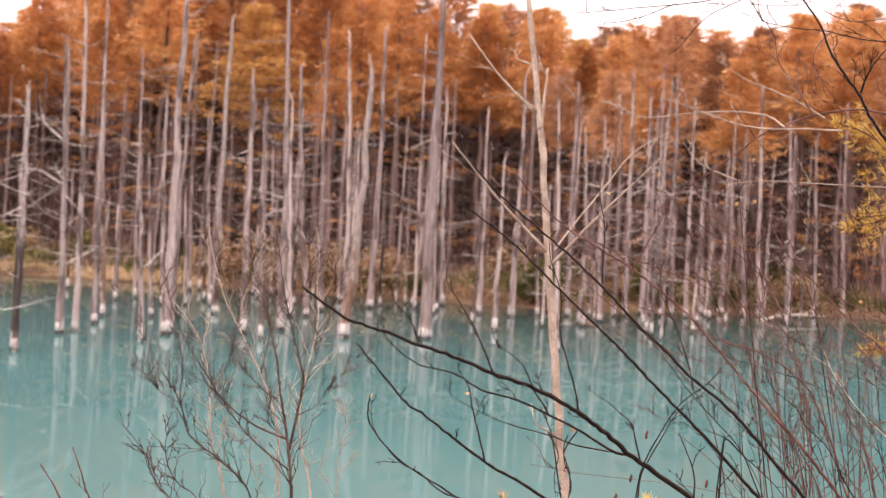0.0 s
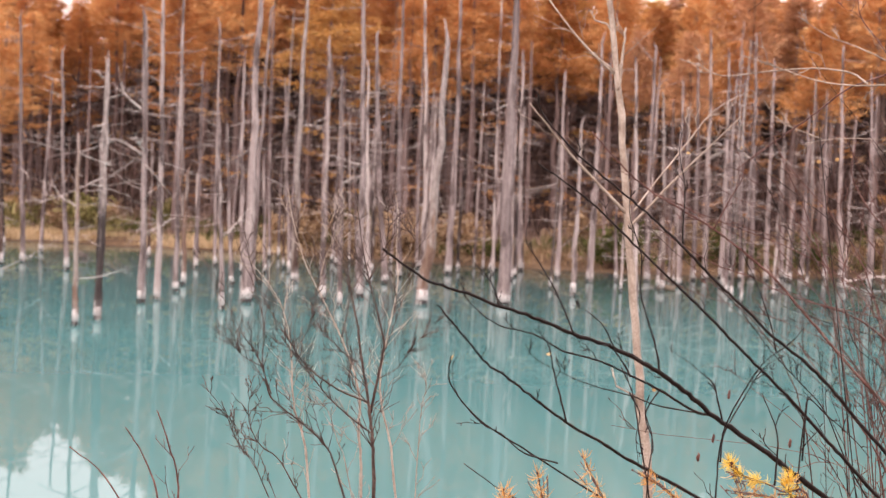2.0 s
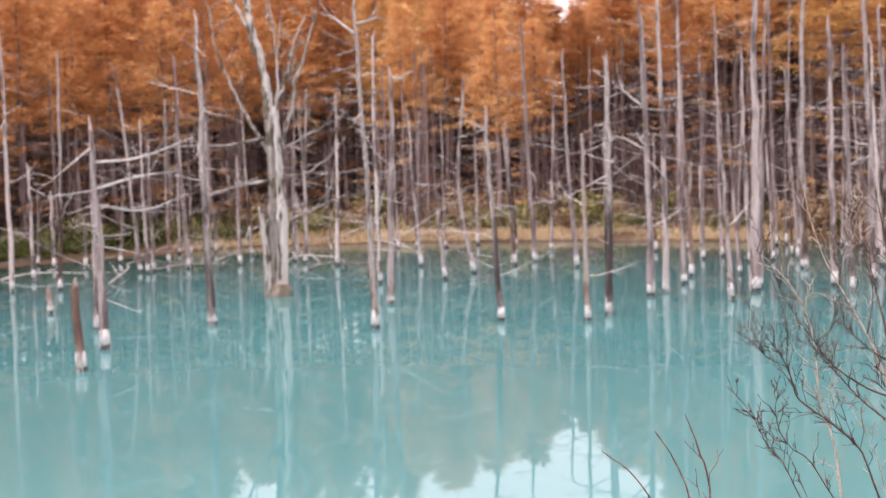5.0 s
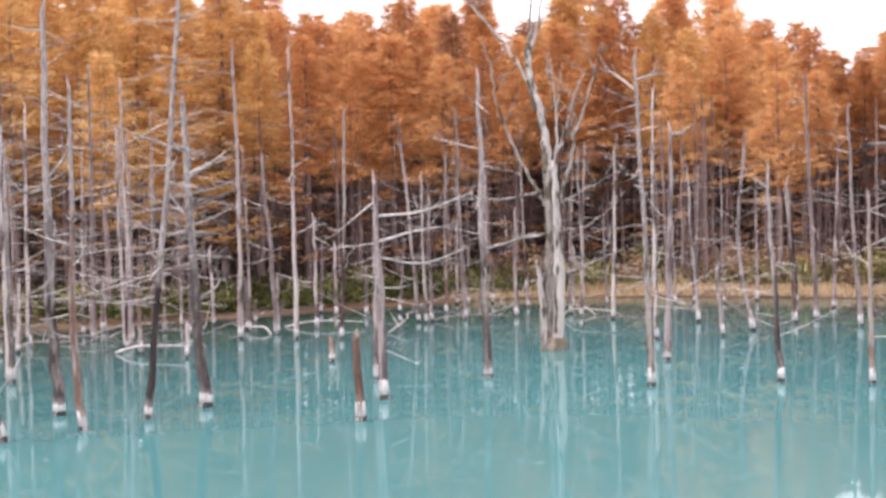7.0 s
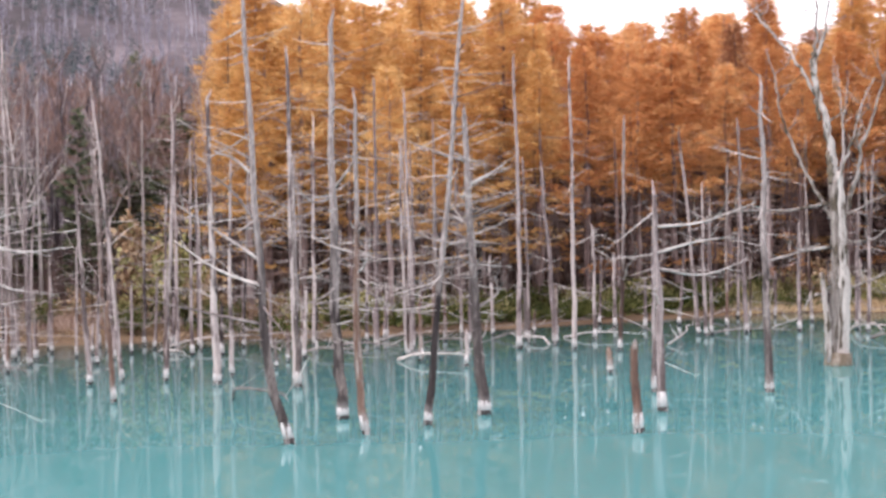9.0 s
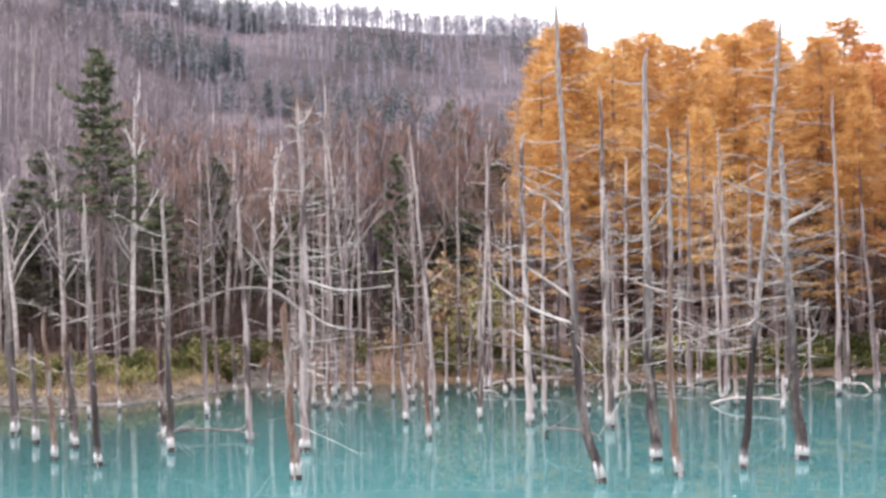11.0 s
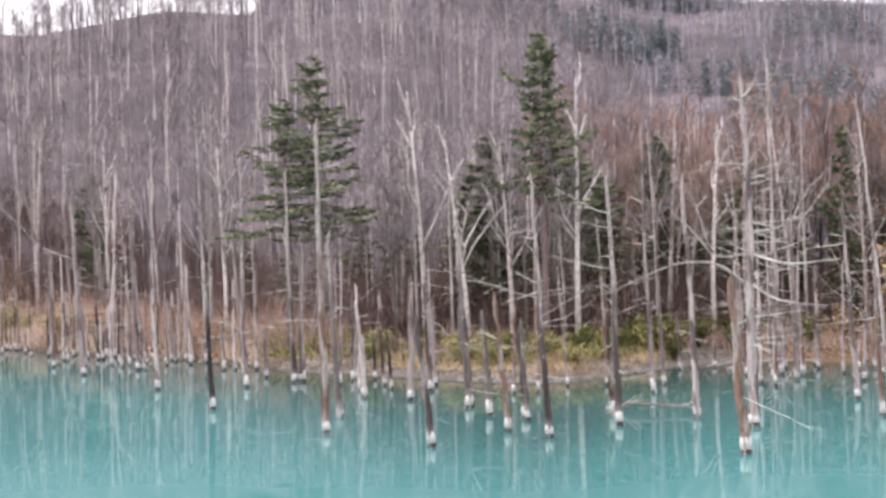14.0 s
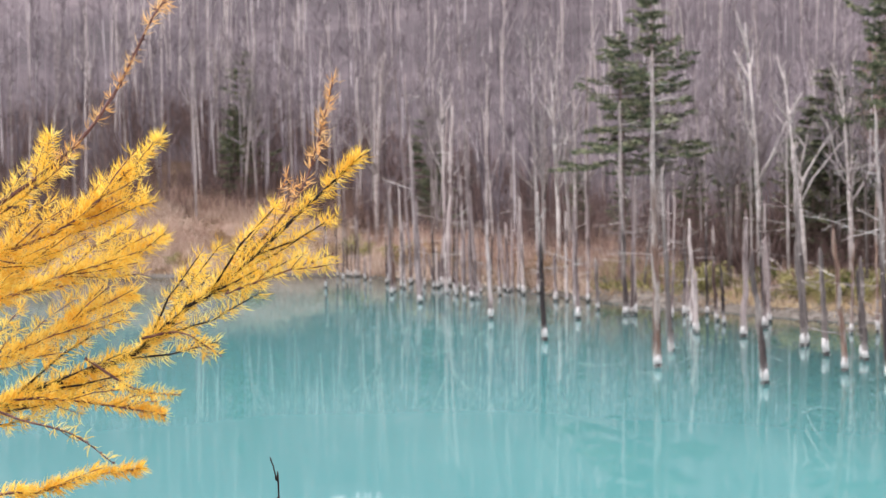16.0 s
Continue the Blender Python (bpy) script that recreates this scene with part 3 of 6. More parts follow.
snag(-41.9, 35.1, 2.3, 0.15, 0.06, 0, "brown")
snag(-51.4, 43.7, 10.1, 0.19, -0.06, 5, "grey")
snag(-53.3, 37.1, 13.0, 0.20, -0.25, 8, "grey")
snag(-50.2, 34.0, 3.9, 0.17, -0.02, 3, "grey")
snag(-50.5, 35.8, 11.1, 0.20, -0.00, 7, "grey")
snag(-49.3, 28.9, 9.2, 0.18, -0.21, 6, "grey")
snag(-52.4, 31.2, 7.4, 0.17, -0.22, 4, "grey")
snag(-38.7, 19.4, 6.8, 0.21, -0.29, 8, "dark")
snag(-43.9, 21.2, 2.6, 0.17, -0.14, 0, "dark")
snag(-40.9, 19.2, 3.6, 0.19, -0.27, 1, "brown")
snag(-45.3, 20.7, 3.1, 0.21, -0.16, 0, "dark")
snag(-48.3, 21.3, 6.3, 0.26, -0.24, 4, "dark")
snag(-38.8, 16.0, 3.1, 0.21, -0.32, 0, "dark")
snag(-52.4, 20.9, 3.9, 0.26, 0.12, 0, "grey")
snag(-43.7, 14.8, 8.6, 0.24, -0.08, 6, "brown")
snag(-48.2, 16.8, 5.6, 0.21, -0.24, 3, "dark")
snag(-64.0, 20.4, 5.8, 0.24, -0.20, 4, "dark")
snag(-55.2, 20.2, 1.4, 0.19, -0.10, 0, "grey")
snag(-63.9, 23.1, 2.1, 0.19, -0.07, 0, "grey")
snag(-53.5, 14.1, 4.9, 0.21, -0.19, 4, "dark")
snag(-64.2, 14.7, 4.5, 0.21, -0.14, 2, "grey")
snag(-62.8, 18.0, 4.3, 0.21, -0.08, 2, "grey")
snag(-65.1, 20.8, 8.7, 0.24, -0.21, 6, "dark")
snag(-86.1, 14.4, 5.3, 0.28, -0.13, 2, "brown")
snag(-76.2, 14.0, 10.5, 0.27, -0.57, 5, "grey")
snag(-91.8, 18.3, 9.5, 0.43, 0.37, 4, "grey")
snag(-77.7, 16.9, 7.8, 0.22, -0.14, 4, "grey")
snag(-80.3, 20.2, 5.0, 0.23, -0.14, 3, "grey")
snag(-82.7, 20.0, 3.5, 0.21, -0.10, 1, "grey")
snag(-54.5, 20.0, 3.4, 0.18, -0.26, 2, "grey")
snag(-49.0, 21.7, 5.3, 0.23, -0.31, 4, "dark")
snag(-43.3, 21.0, 2.8, 0.17, -0.14, 1, "dark")
snag(-80.3, 23.7, 11.6, 0.26, 0.02, 6, "grey")
snag(-77.7, 17.2, 6.4, 0.22, -0.37, 3, "grey")
snag(-68.5, 32.6, 5.8, 0.24, 0.05, 4, "grey")
snag(-54.8, 20.1, 2.1, 0.16, -0.03, 0, "grey")
snag(-91.4, 18.4, 10.4, 0.34, 0.5, 8, "grey")
snag(-90.7, 18.5, 4.1, 0.16, 0.1, 1, "grey")
snag(-93.2, 18.0, 1.7, 0.14, -0.25, 0, "grey")
snag(-95.5, 17.1, 12.7, 0.22, -0.8, 5, "grey")
snag(-83.8, 13.9, 5.8, 0.2, -0.1, 1, "grey")
snag(-89.8, 15.5, 5.5, 0.17, -0.05, 1, "grey")
snag(-88.7, 19.3, 9.0, 0.2, -0.15, 4, "dark")
snag(-89.4, 19.0, 9.5, 0.17, -0.1, 4, "grey")
snag(-84.7, 20.7, 7.7, 0.17, 0.1, 3, "grey")
snag(-84.1, 20.9, 5.5, 0.18, 0, 1, "grey")
snag(-83.7, 15.5, 4.8, 0.2, -0.2, 2, "grey")
snag(-104.9, 15.3, 7.4, 0.15, 0, 3, "grey")

# the slimmer ones that crowd the shallows towards the far bank
fill = random.Random(404)
for az0, az1, count, tall in ((-9, 9, 30, 11.0), (-14, 14, 34, 9.5), (14, 34, 22, 7.0), (34, 58, 40, 8.5), (36, 58, 34, 3.0), (58, 84, 34, 5.5), (73.5, 83, 32, 4.0)):
    for k in range(count):
        az = fill.uniform(az0, az1)
        p = spot(az, float(shore(az)) - abs(fill.gauss(0, 6.0)) - 0.8)
        h = tall * fill.uniform(0.25, 1.15)
        snag(p.x, p.y, h, fill.uniform(0.10, 0.19), fill.gauss(0, 0.03) * h, int(h * fill.uniform(0.2, 0.8)), fill.choice(("grey", "grey", "grey", "dark", "brown")))


# ---- trees of the far bank ----


def larch_meshes(seed, slender, bare=0.36, thin=1.0):
    """Trunk and feathery crown of a larch 16 m high: whorls of boughs, dead below the share bare, above it hung with needled sprays."""
    rng = random.Random(seed)
    trunk, crown = Geo(), Geo()
    h = 16.0
    sway = [Vector((rng.uniform(-0.1, 0.1), rng.uniform(-0.1, 0.1), 0)) for _ in range(9)]
    line = [Vector((0, 0, -0.4 + (h + 0.2) * k / 8)) + sway[k] for k in range(9)]
    trunk.tube(line, [0.15 * (1 - 0.93 * k / 8) + 0.006 for k in range(9)], 6, 0.06, rng)
    for k in range(118):
        u = 0.12 + (bare - 0.12) * (k + rng.random()) / 34 if k < 34 else bare + (0.99 - bare) * ((k - 34 + rng.random()) / 84) ** 0.9
        a = k * 2.4 + rng.uniform(-0.5, 0.5)
        out = Vector((math.cos(a), math.sin(a), 0))
        cross = Vector((-out.y, out.x, 0))
        lobe = 1.0 + 0.6 * noise.noise((math.cos(a) * 1.3, math.sin(a) * 1.3, u * 7 + seed))
        dead = u < bare + 0.30 * noise.noise((math.cos(a), math.sin(a), seed * 3.7))
        length = slender * (0.13 + 3.8 * (1 - u) ** 0.85) * rng.uniform(0.55, 1.15) * lobe * (0.6 if dead else 1)
        p0 = Vector((0, 0, h * u))
        droop = rng.uniform(-0.16, 0.12) + 0.5 * u * u
        tip = p0 + out * length + Vector((0, 0, droop * length + 0.12 * length))
        mid = p0 + out * length * 0.5 + Vector((0, 0, droop * length * 0.32))
        if thin == 1:
            trunk.tube([p0, mid, tip], [0.03 * (1.1 - u), 0.02 * (1.1 - u) + 0.003, 0.005], 3, 0, rng)
        else:
            trunk.blade(p0, tip - p0, length, 0.06, rng)
        if dead and rng.random() < 0.82:
            for s in range(7):
                q = p0.lerp(tip, rng.uniform(0.3, 0.95))
                trunk.blade(q, out + Vector((rng.uniform(-1, 1), rng.uniform(-1, 1), rng.uniform(-0.6, 0.4))), length * 0.35, 0.022, rng)
            continue
        for s in range(int((6 + 9.5 * length) * thin * (0.35 if dead else 1)) + 1):
            t = rng.uniform(0.12, 1.0) ** 0.8
            q = p0.lerp(mid, t * 2) if t < 0.5 else mid.lerp(tip, t * 2 - 1)
            way = (out * rng.uniform(0.3, 0.9) + cross * rng.choice((-1, 1)) * rng.uniform(0.2, 1.0) + Vector((0, 0, rng.uniform(-0.5, 0.35)))).normalized()
            reach = rng.uniform(0.25, 0.75) * min(1.0, 0.35 + 0.45 * length)
            for b in range(6):
                e = q + way * reach * b / 5 + Vector((rng.gauss(0, 0.03), rng.gauss(0, 0.03), rng.gauss(-0.02, 0.05)))
                v = way + Vector((rng.gauss(0, 0.5), rng.gauss(0, 0.5), rng.gauss(0.12, 0.45)))
                crown.blade(e, v, rng.uniform(0.18, 0.42) / thin ** 0.5, rng.uniform(0.032, 0.066) / thin ** 0.5, rng)
    return trunk, crown


# high-crowned ones, ones with mid-high crowns, deep-crowned ones, then thinner ones that only show their tops
LARCHES = []
for seed, slender, bare, thin in ((50, 0.85, 0.60, 1), (51, 1.0, 0.66, 1), (52, 0.9, 0.56, 1), (53, 0.9, 0.50, 1), (54, 0.8, 0.46, 1), (55, 0.95, 0.54, 1), (56, 0.85, 0.46, 1), (57, 0.75, 0.40, 1), (59, 0.9, 0.50, 1),
                                  (60, 1.0, 0.56, 0.42), (61, 0.9, 0.52, 0.42), (62, 1.05, 0.62, 0.42)):
    a, b = larch_meshes(seed, slender, bare, thin)
    LARCHES.append((a.mesh("trunk", LARCH_BARK), *(b.mesh("crown", mat, False) for mat in (LARCH_GOLD, LARCH_YELLOW, LARCH_RUST))))
LARCH_WORDS = ("tall larch in rusty orange autumn needles on the far bank", "tall larch in yellow autumn needles on the far bank",
               "tall larch with withered rust-brown needles inside the plantation")


def larch(az, d, h, k, tint, behind=False):
    p = spot(az, d)
    ob = thing("larch_tree", (p.x, p.y, land(p.x, p.y)), LARCH_WORDS[tint], "larch tree", "larches on the far bank")
    kind = LARCHES[k % 3 + (9 if behind else 0 if az < 17 else 3 if az < 37 else 6)]
    part("trunk", kind[0], None, ob)
    part("crown", kind[1 + tint], None, ob)
    w = h / 16.0
    wide = w * (1.2 + 0.5 * ((k * 7) % 5) / 4)
    ob.scale = (wide, wide, w)
    ob.rotation_euler = (0, 0, k * 1.3 + az)
    return ob


SKY_A = [-26, -14, -11.7, -10.5, -9.4, -8.2, -7.1, -6.2, -4.9, -4, -3.2, -0.8, 1.4, 4, 8, 12, 13.75, 14.3, 15, 15.7, 16.6, 17.4, 18.9, 20.7, 21.5, 22.2, 22.7, 24.1, 25.3, 26.5, 27.3, 28, 28.8, 29.3, 30.7, 31.7, 32.8, 33.3, 34.3, 34.8, 36.1, 37, 40, 41.4, 41.9, 42.9, 43.6, 45, 47, 48.2, 48.7]
SKY_E = [7.6, 6.9, 6.7, 6.5, 6.2, 6.7, 6.1, 6.3, 5.6, 6.3, 6.9, 6.8, 6.8, 7.4, 8.0, 7.2, 6.2, 5.7, 4.9, 4.7, 4.8, 5.4, 6.2, 6.7, 6.1, 6.9, 6.5, 6.8, 7.5, 6.3, 5.8, 6.4, 7.3, 6.8, 6.4, 7.4, 6.75, 6.55, 6.95, 6.65, 7.0, 7.7, 7.9, 7.6, 7.2, 7.5, 7.8, 7.6, 8.0, 7.4, 6.0]
rng = random.Random(5)
step = 0
for row, (off, spread, low) in enumerate(((6, 2.5, 0.88), (13, 3, 1.0), (20, 3, 1.035), (27, 3, 1.03), (34, 3, 1.04))):
    az = -19 + row * 0.4
    while az < 48.2:
        d = float(shore(az)) + off + rng.uniform(-spread, spread)
        top = np.interp(az, SKY_A, SKY_E)
        h = (4.6 + d * math.tan(radians(top))) * low * rng.uniform(0.92, 1.02)
        if rng.random() > ((0.6 if az < 14 else 0.35), 0.0, 0.0, 0.0, 0.3)[row] and not (13.4 < az < 16.8 and row < 2):
            yellow = az > 38 + rng.uniform(-3, 3) or rng.random() < 0.12
            larch(az, d, h, step, 2 if az < 30 and rng.random() < (0.26 if az < 14 else 0.12) else int(yellow), row > 2)
        step += 1
        az += rng.uniform(1.1, 2.0) if row < 3 else rng.uniform(1.1, 1.8)

# slim dark trunks with dead boughs that fill the plantation behind its edge


def pole_geo(seed, h, boughs, broad):
    rng = random.Random(seed)
    g = Geo()
    lean = Vector((rng.gauss(0, 0.2), rng.gauss(0, 0.2), h))
    base = Vector((0, 0, -0.3))
    g.tube([base, base + lean * 0.5, base + lean], [0.13, 0.10, 0.05], 4, 0, rng)
    for s in range(boughs):
        q = base + lean * rng.uniform(0.06, 1.0)
        a = rng.uniform(0, 6.3)
        g.blade(q, (math.cos(a), math.sin(a), rng.uniform(-0.5, 0.45)), rng.uniform(0.7, 2.2), broad * rng.uniform(0.5, 1.2), rng)
    return np.concatenate(g.v), g.f


def bare_tree(seed, h, fork, fine, thin=0.018, girth=0.0085, spread=0.6, limb=0.42):
    """A leafless broadleaf tree: trunk with rising limbs, and fine twigs."""
    rng = random.Random(seed)
    wood, twig = Geo(), Geo()

    def grow(p, way, length, r, level):
        pts = [p]
        w = Vector(way)
        for k in range(3):
            bend = 0.13 * spread / 0.6 if level else 0.02
            w = (w + Vector((rng.gauss(0, bend), rng.gauss(0, bend), 0.06 if level else 0.02))).normalized()
            pts.append(pts[-1] + w * length / 3)
        end = 0.3 if level else 0.14
        wood.tube(pts, [r, r * 0.85, r * (0.65 if level else 0.58), r * end], 5 if level == 0 else 3, 0, rng)
        if level < 2:
            for k in range(fork[level]):
                t = rng.uniform(0.34 if level == 0 else 0.25, 1.0) * 2.999
                crown = 1.4 - 0.36 * t if level == 0 else 1.0
                q = pts[int(t)].lerp(pts[int(t) + 1], t - int(t))
                a = rng.uniform(0, 6.3)
                side = Vector((math.cos(a), math.sin(a), rng.uniform(0.2, 1.0))).normalized()
                grow(q, (w * 1.2 + side * spread).normalized(), length * rng.uniform(0.2, 0.40) * crown, r * limb * rng.uniform(0.8, 1.15), level + 1)
        if level > 0:
            for k in range(fine):
                t = rng.uniform(0.2, 1.0) * 2.999
                q = pts[int(t)].lerp(pts[int(t) + 1], t - int(t))
                side = Vector((rng.gauss(0, 1), rng.gauss(0, 1), rng.uniform(-0.1, 1.0))).normalized()
                twig.blade(q, w * 0.8 + side * 0.8, length * rng.uniform(0.35, 0.8), thin, rng)

    grow(Vector((0, 0, -0.3)), Vector((rng.gauss(0, 0.022), rng.gauss(0, 0.022), 1)), h * 0.86, h * girth, 0)
    wood_end = wood
    return wood_end, twig


def scatter(name, label, mat, templates, spots, category="woods"):
    """Many trees joined into one far wood."""
    verts, faces, base = [], [], 0
    for k, (p, size, turn) in enumerate(spots):
        v, f = templates[k % len(templates)]
        c, s = math.cos(turn), math.sin(turn)
        w = v @ np.array([[c, s, 0], [-s, c, 0], [0, 0, 1]]) * size + np.array(p)
        verts.append(w)
        faces += [[i + base for i in face] for face in f]
        base += len(w)
    g = Geo()
    g.v, g.f, g.n = verts, faces, base
    return tagged(part(name, g, mat, None, "", False), label, category, kind="stuff")


def stand(count, az0, az1, off0, off1, s0, s1, seed):
    """Places, sizes and turns of trees in a belt behind the shore."""
    rng = random.Random(seed)
    out = []
    for k in range(count):
        az = rng.uniform(az0, az1)
        if 14.2 < az < 15.8 and rng.random() < 0.4:
            continue
        d = float(shore(az)) + rng.uniform(off0, off1)
        p = spot(az, d)
        most = (4.6 + d * math.tan(radians(np.interp(az, SKY_A, SKY_E)))) * 0.9 / 11
        out.append(((p.x, p.y, land(p.x, p.y)), min(rng.uniform(s0, s1), most), rng.uniform(0, 6.3)))
    return out


scatter("plantation_trunks", "slim larch trunks with dead boughs inside the plantation", LARCH_BARK, [pole_geo(30 + k, 11.0, 22, 0.05) for k in range(4)],
        stand(440, -19, 50, 5, 40, 0.5, 1.05, 21))
# deeper poles take the darker tones that stand for shade
scatter("plantation_depth", "dense trunks and dead boughs deep in the plantation, brown darkened for shade", DEEP_WOOD, [pole_geo(40 + k, 11.0, 90, 0.17) for k in range(4)],
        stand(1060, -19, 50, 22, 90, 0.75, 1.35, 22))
scatter("plantation_depth", "tall larch poles with dead boughs closing the plantation, brown darkened for shade", DEEP_WOOD, [pole_geo(45 + k, 11.0, 150, 0.18) for k in range(4)],
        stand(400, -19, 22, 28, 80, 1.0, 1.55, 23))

def far_tree(seed, thick=1.0):
    """A leafless tree seen from afar: thin trunk, rising limbs and a haze of twigs."""
    rng = random.Random(seed)
    g = Geo()
    lean = Vector((rng.gauss(0, 0.3), rng.gauss(0, 0.3), 0))
    line = [Vector((0, 0, -0.3)), lean * 0.3 + Vector((rng.gauss(0, 0.1), 0, 4)), lean * 0.7 + Vector((rng.gauss(0, 0.12), 0, 8)), lean + Vector((0, 0, 12))]
    g.tube(line, [r * (0.5 + 0.5 * thick) for r in (0.075, 0.06, 0.04, 0.012)], 3, 0, rng)
    for k in range(11):
        u = rng.uniform(0.9, 2.9)
        q = line[int(u)].lerp(line[int(u) + 1], u - int(u))
        a = rng.uniform(0, 6.3)
        way = Vector((math.cos(a), math.sin(a), rng.uniform(0.5, 1.9))).normalized()
        l = rng.uniform(1.4, 3.6) * (1.3 - 0.25 * u)
        g.blade(q, way, l, 0.07 * thick, rng)
        for s in range(4):
            e = q + way * l * rng.uniform(0.25, 0.95)
            v = way + Vector((rng.gauss(0, 0.6), rng.gauss(0, 0.6), rng.uniform(0, 0.7)))
            g.blade(e, v, l * rng.uniform(0.25, 0.6), 0.05 * thick, rng)
    return np.concatenate(g.v), g.f


far_t = [far_tree(240 + k, 1.4) for k in range(7)]
ridge_t = [far_tree(250 + k, 5.5) for k in range(7)]
BARE = []
for k in range(6):
    BARE.append(bare_tree(200 + k, 12.0, (6, 1), 20, 0.034, 0.0085, 0.42))
wood_t = [(np.concatenate(a.v), a.f) for a, _ in BARE]
twig_t = [(np.concatenate(b.v), b.f) for _, b in BARE]
pale_t = [(np.concatenate(a.v), a.f) for a, _ in (bare_tree(220 + k, 12.0, (5, 2), 0, 0.03, 0.0075, 0.5, 0.38) for k in range(5))]
HILL_WOOD = []
rng = random.Random(9)
for k in range(480):
    az = rng.uniform(50, 97)
    d = max(rng.uniform(104, 235), float(shore(az)) + rng.uniform(15, 55)) if k % 3 else rng.uniform(235, 330)
    p = spot(az, d)
    HILL_WOOD.append(((p.x, p.y, land(p.x, p.y)), rng.uniform(0.8, 1.2) if k % 3 else rng.uniform(1.2, 1.6), rng.uniform(0, 6.3)))
scatter("hillside_wood", "bare mauve-grey broadleaf wood covering the hillside", HILL_BARK, wood_t, HILL_WOOD)
scatter("hillside_twigs", "haze of fine bare twigs over the hillside wood", TWIGS, twig_t, HILL_WOOD)
PALE_WOOD = []
for k in range(200):
    az = rng.uniform(57, 100)
    p = spot(az, max(rng.uniform(96, 235), float(shore(az)) + rng.uniform(14, 66)))
    PALE_WOOD.append(((p.x, p.y, land(p.x, p.y)), rng.uniform(0.9, 1.35), rng.uniform(0, 6.3)))
scatter("hillside_birches", "pale slender birch trunks standing out of the hillside wood", BIRCH, pale_t, PALE_WOOD)
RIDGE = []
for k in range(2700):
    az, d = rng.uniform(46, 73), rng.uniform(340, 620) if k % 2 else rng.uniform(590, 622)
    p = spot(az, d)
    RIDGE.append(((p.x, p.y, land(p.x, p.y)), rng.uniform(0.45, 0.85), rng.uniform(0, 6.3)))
scatter("ridge_wood", "distant leafless wood on the ridge, blue-grey with painted haze", RIDGE_BARK, ridge_t, RIDGE)
RUSTY = []
for k in range(250):
    az = rng.uniform(45.5, 64)
    p = spot(az, float(shore(az)) + rng.uniform(24, 62))
    RUSTY.append(((p.x, p.y, land(p.x, p.y)), rng.uniform(1.0, 1.38), rng.uniform(0, 6.3)))
scatter("rusty_wood", "leafless wood with rust-tinged twigs behind the bank", RUST_TWIGS, twig_t, RUSTY)
scatter("rusty_wood", "grey-brown trunks of the rust-tinged wood behind the bank", HILL_BARK, wood_t, RUSTY)
UPPER = []
for k in range(2900):
    az, d = rng.uniform(52, 97), rng.uniform(112, 345)
    d = max(d, float(shore(az)) + rng.uniform(16, 24))
    p = spot(az, d)
    if noise.noise((p.x * 0.028, p.y * 0.028, 7)) < -0.05 and k % 4 or az > 72 and d < 225 and k % 5 < 3:
        continue
    UPPER.append(((p.x, p.y, land(p.x, p.y)), rng.uniform(0.6, 1.1), rng.uniform(0, 6.3)))
scatter("upper_wood", "pale leafless wood high on the hillside", TWIGS, far_t, UPPER)

BARE_THINGS = [(a.mesh("trunk", GREY_BARK), b.mesh("crown", TWIGS, False), b.mesh("crown", RUST_TWIGS, False)) for a, b in (bare_tree(300 + k, 12.0, (12, 3), 13, 0.022, 0.0070, 0.80, 0.34) for k in range(6))]


def bank_tree(az, d, h, k, rust=False):
    p = spot(az, d)
    ob = thing("bare_tree", (p.x, p.y, land(p.x, p.y)), "leafless pale-barked broadleaf tree on the bank", "tree", "bare trees on the bank")
    wood, twigs, rusty = BARE_THINGS[k % 6]
    part("trunk", wood, None, ob)
    part("crown", rusty if rust else twigs, None, ob, "fine bare twigs")
    ob.scale = (h / 12, h / 12, h / 12)
    ob.rotation_euler = (0, 0, k * 2.1)
    return ob


for k in range(116):
    az = rng.uniform(46, 99) if k < 90 else rng.uniform(47, 66)
    d = float(shore(az)) + (rng.uniform(4, 34) if az < 76.5 else rng.uniform(14, 40))
    bank_tree(az, d, rng.uniform(9.5, 15) * (0.9 if d < 80 else 1.1), k, 47 < az < 61 and k % 4)
for k in range(10):
    az = rng.uniform(-27, -6)
    bank_tree(az, float(shore(az)) + rng.uniform(1, 12), rng.uniform(5, 8), k, True)


# white birches that stand out on the bank
BIRCHES = [(a.mesh("trunk", BIRCH), b.mesh("crown", TWIGS, False)) for a, b in (bare_tree(350 + k, 12.0, (9, 3), 9, 0.02, 0.0102, 0.95, 0.5) for k in range(3))]
for k, (az, off, top) in enumerate(((67.6, 12, 7.3), (62.2, 10, 7.6), (66.0, 9, 5.4), (64.5, 10, 5.3), (55.4, 9, 7.5), (54.6, 8, 5.6), (52.2, 9, 4.9), (56.3, 12, 6.9),
                                    (74.6, 6, 5.3), (75.1, 7, 4.9), (74.0, 8, 5.1), (68.4, 14, 6.5), (81.0, 14, 6.2), (78.6, 12, 5.2), (59.0, 11, 6.4), (57.4, 8, 5.6), (86.5, 26, 6.0))):
    d = float(shore(az)) + off
    p = spot(az, d)
    z = land(p.x, p.y)
    ob = thing("birch_tree", (p.x, p.y, z), "slender white-barked leafless birch on the far bank", "birch tree", "birches on the far bank")
    part("trunk", BIRCHES[k % 3][0], None, ob)
    part("crown", BIRCHES[k % 3][1], None, ob, "fine bare twigs")
    h = (5.0 - z + d * math.tan(radians(top))) / 11.5
    ob.scale, ob.rotation_euler = (h, h, h), (0, 0, k * 1.9)


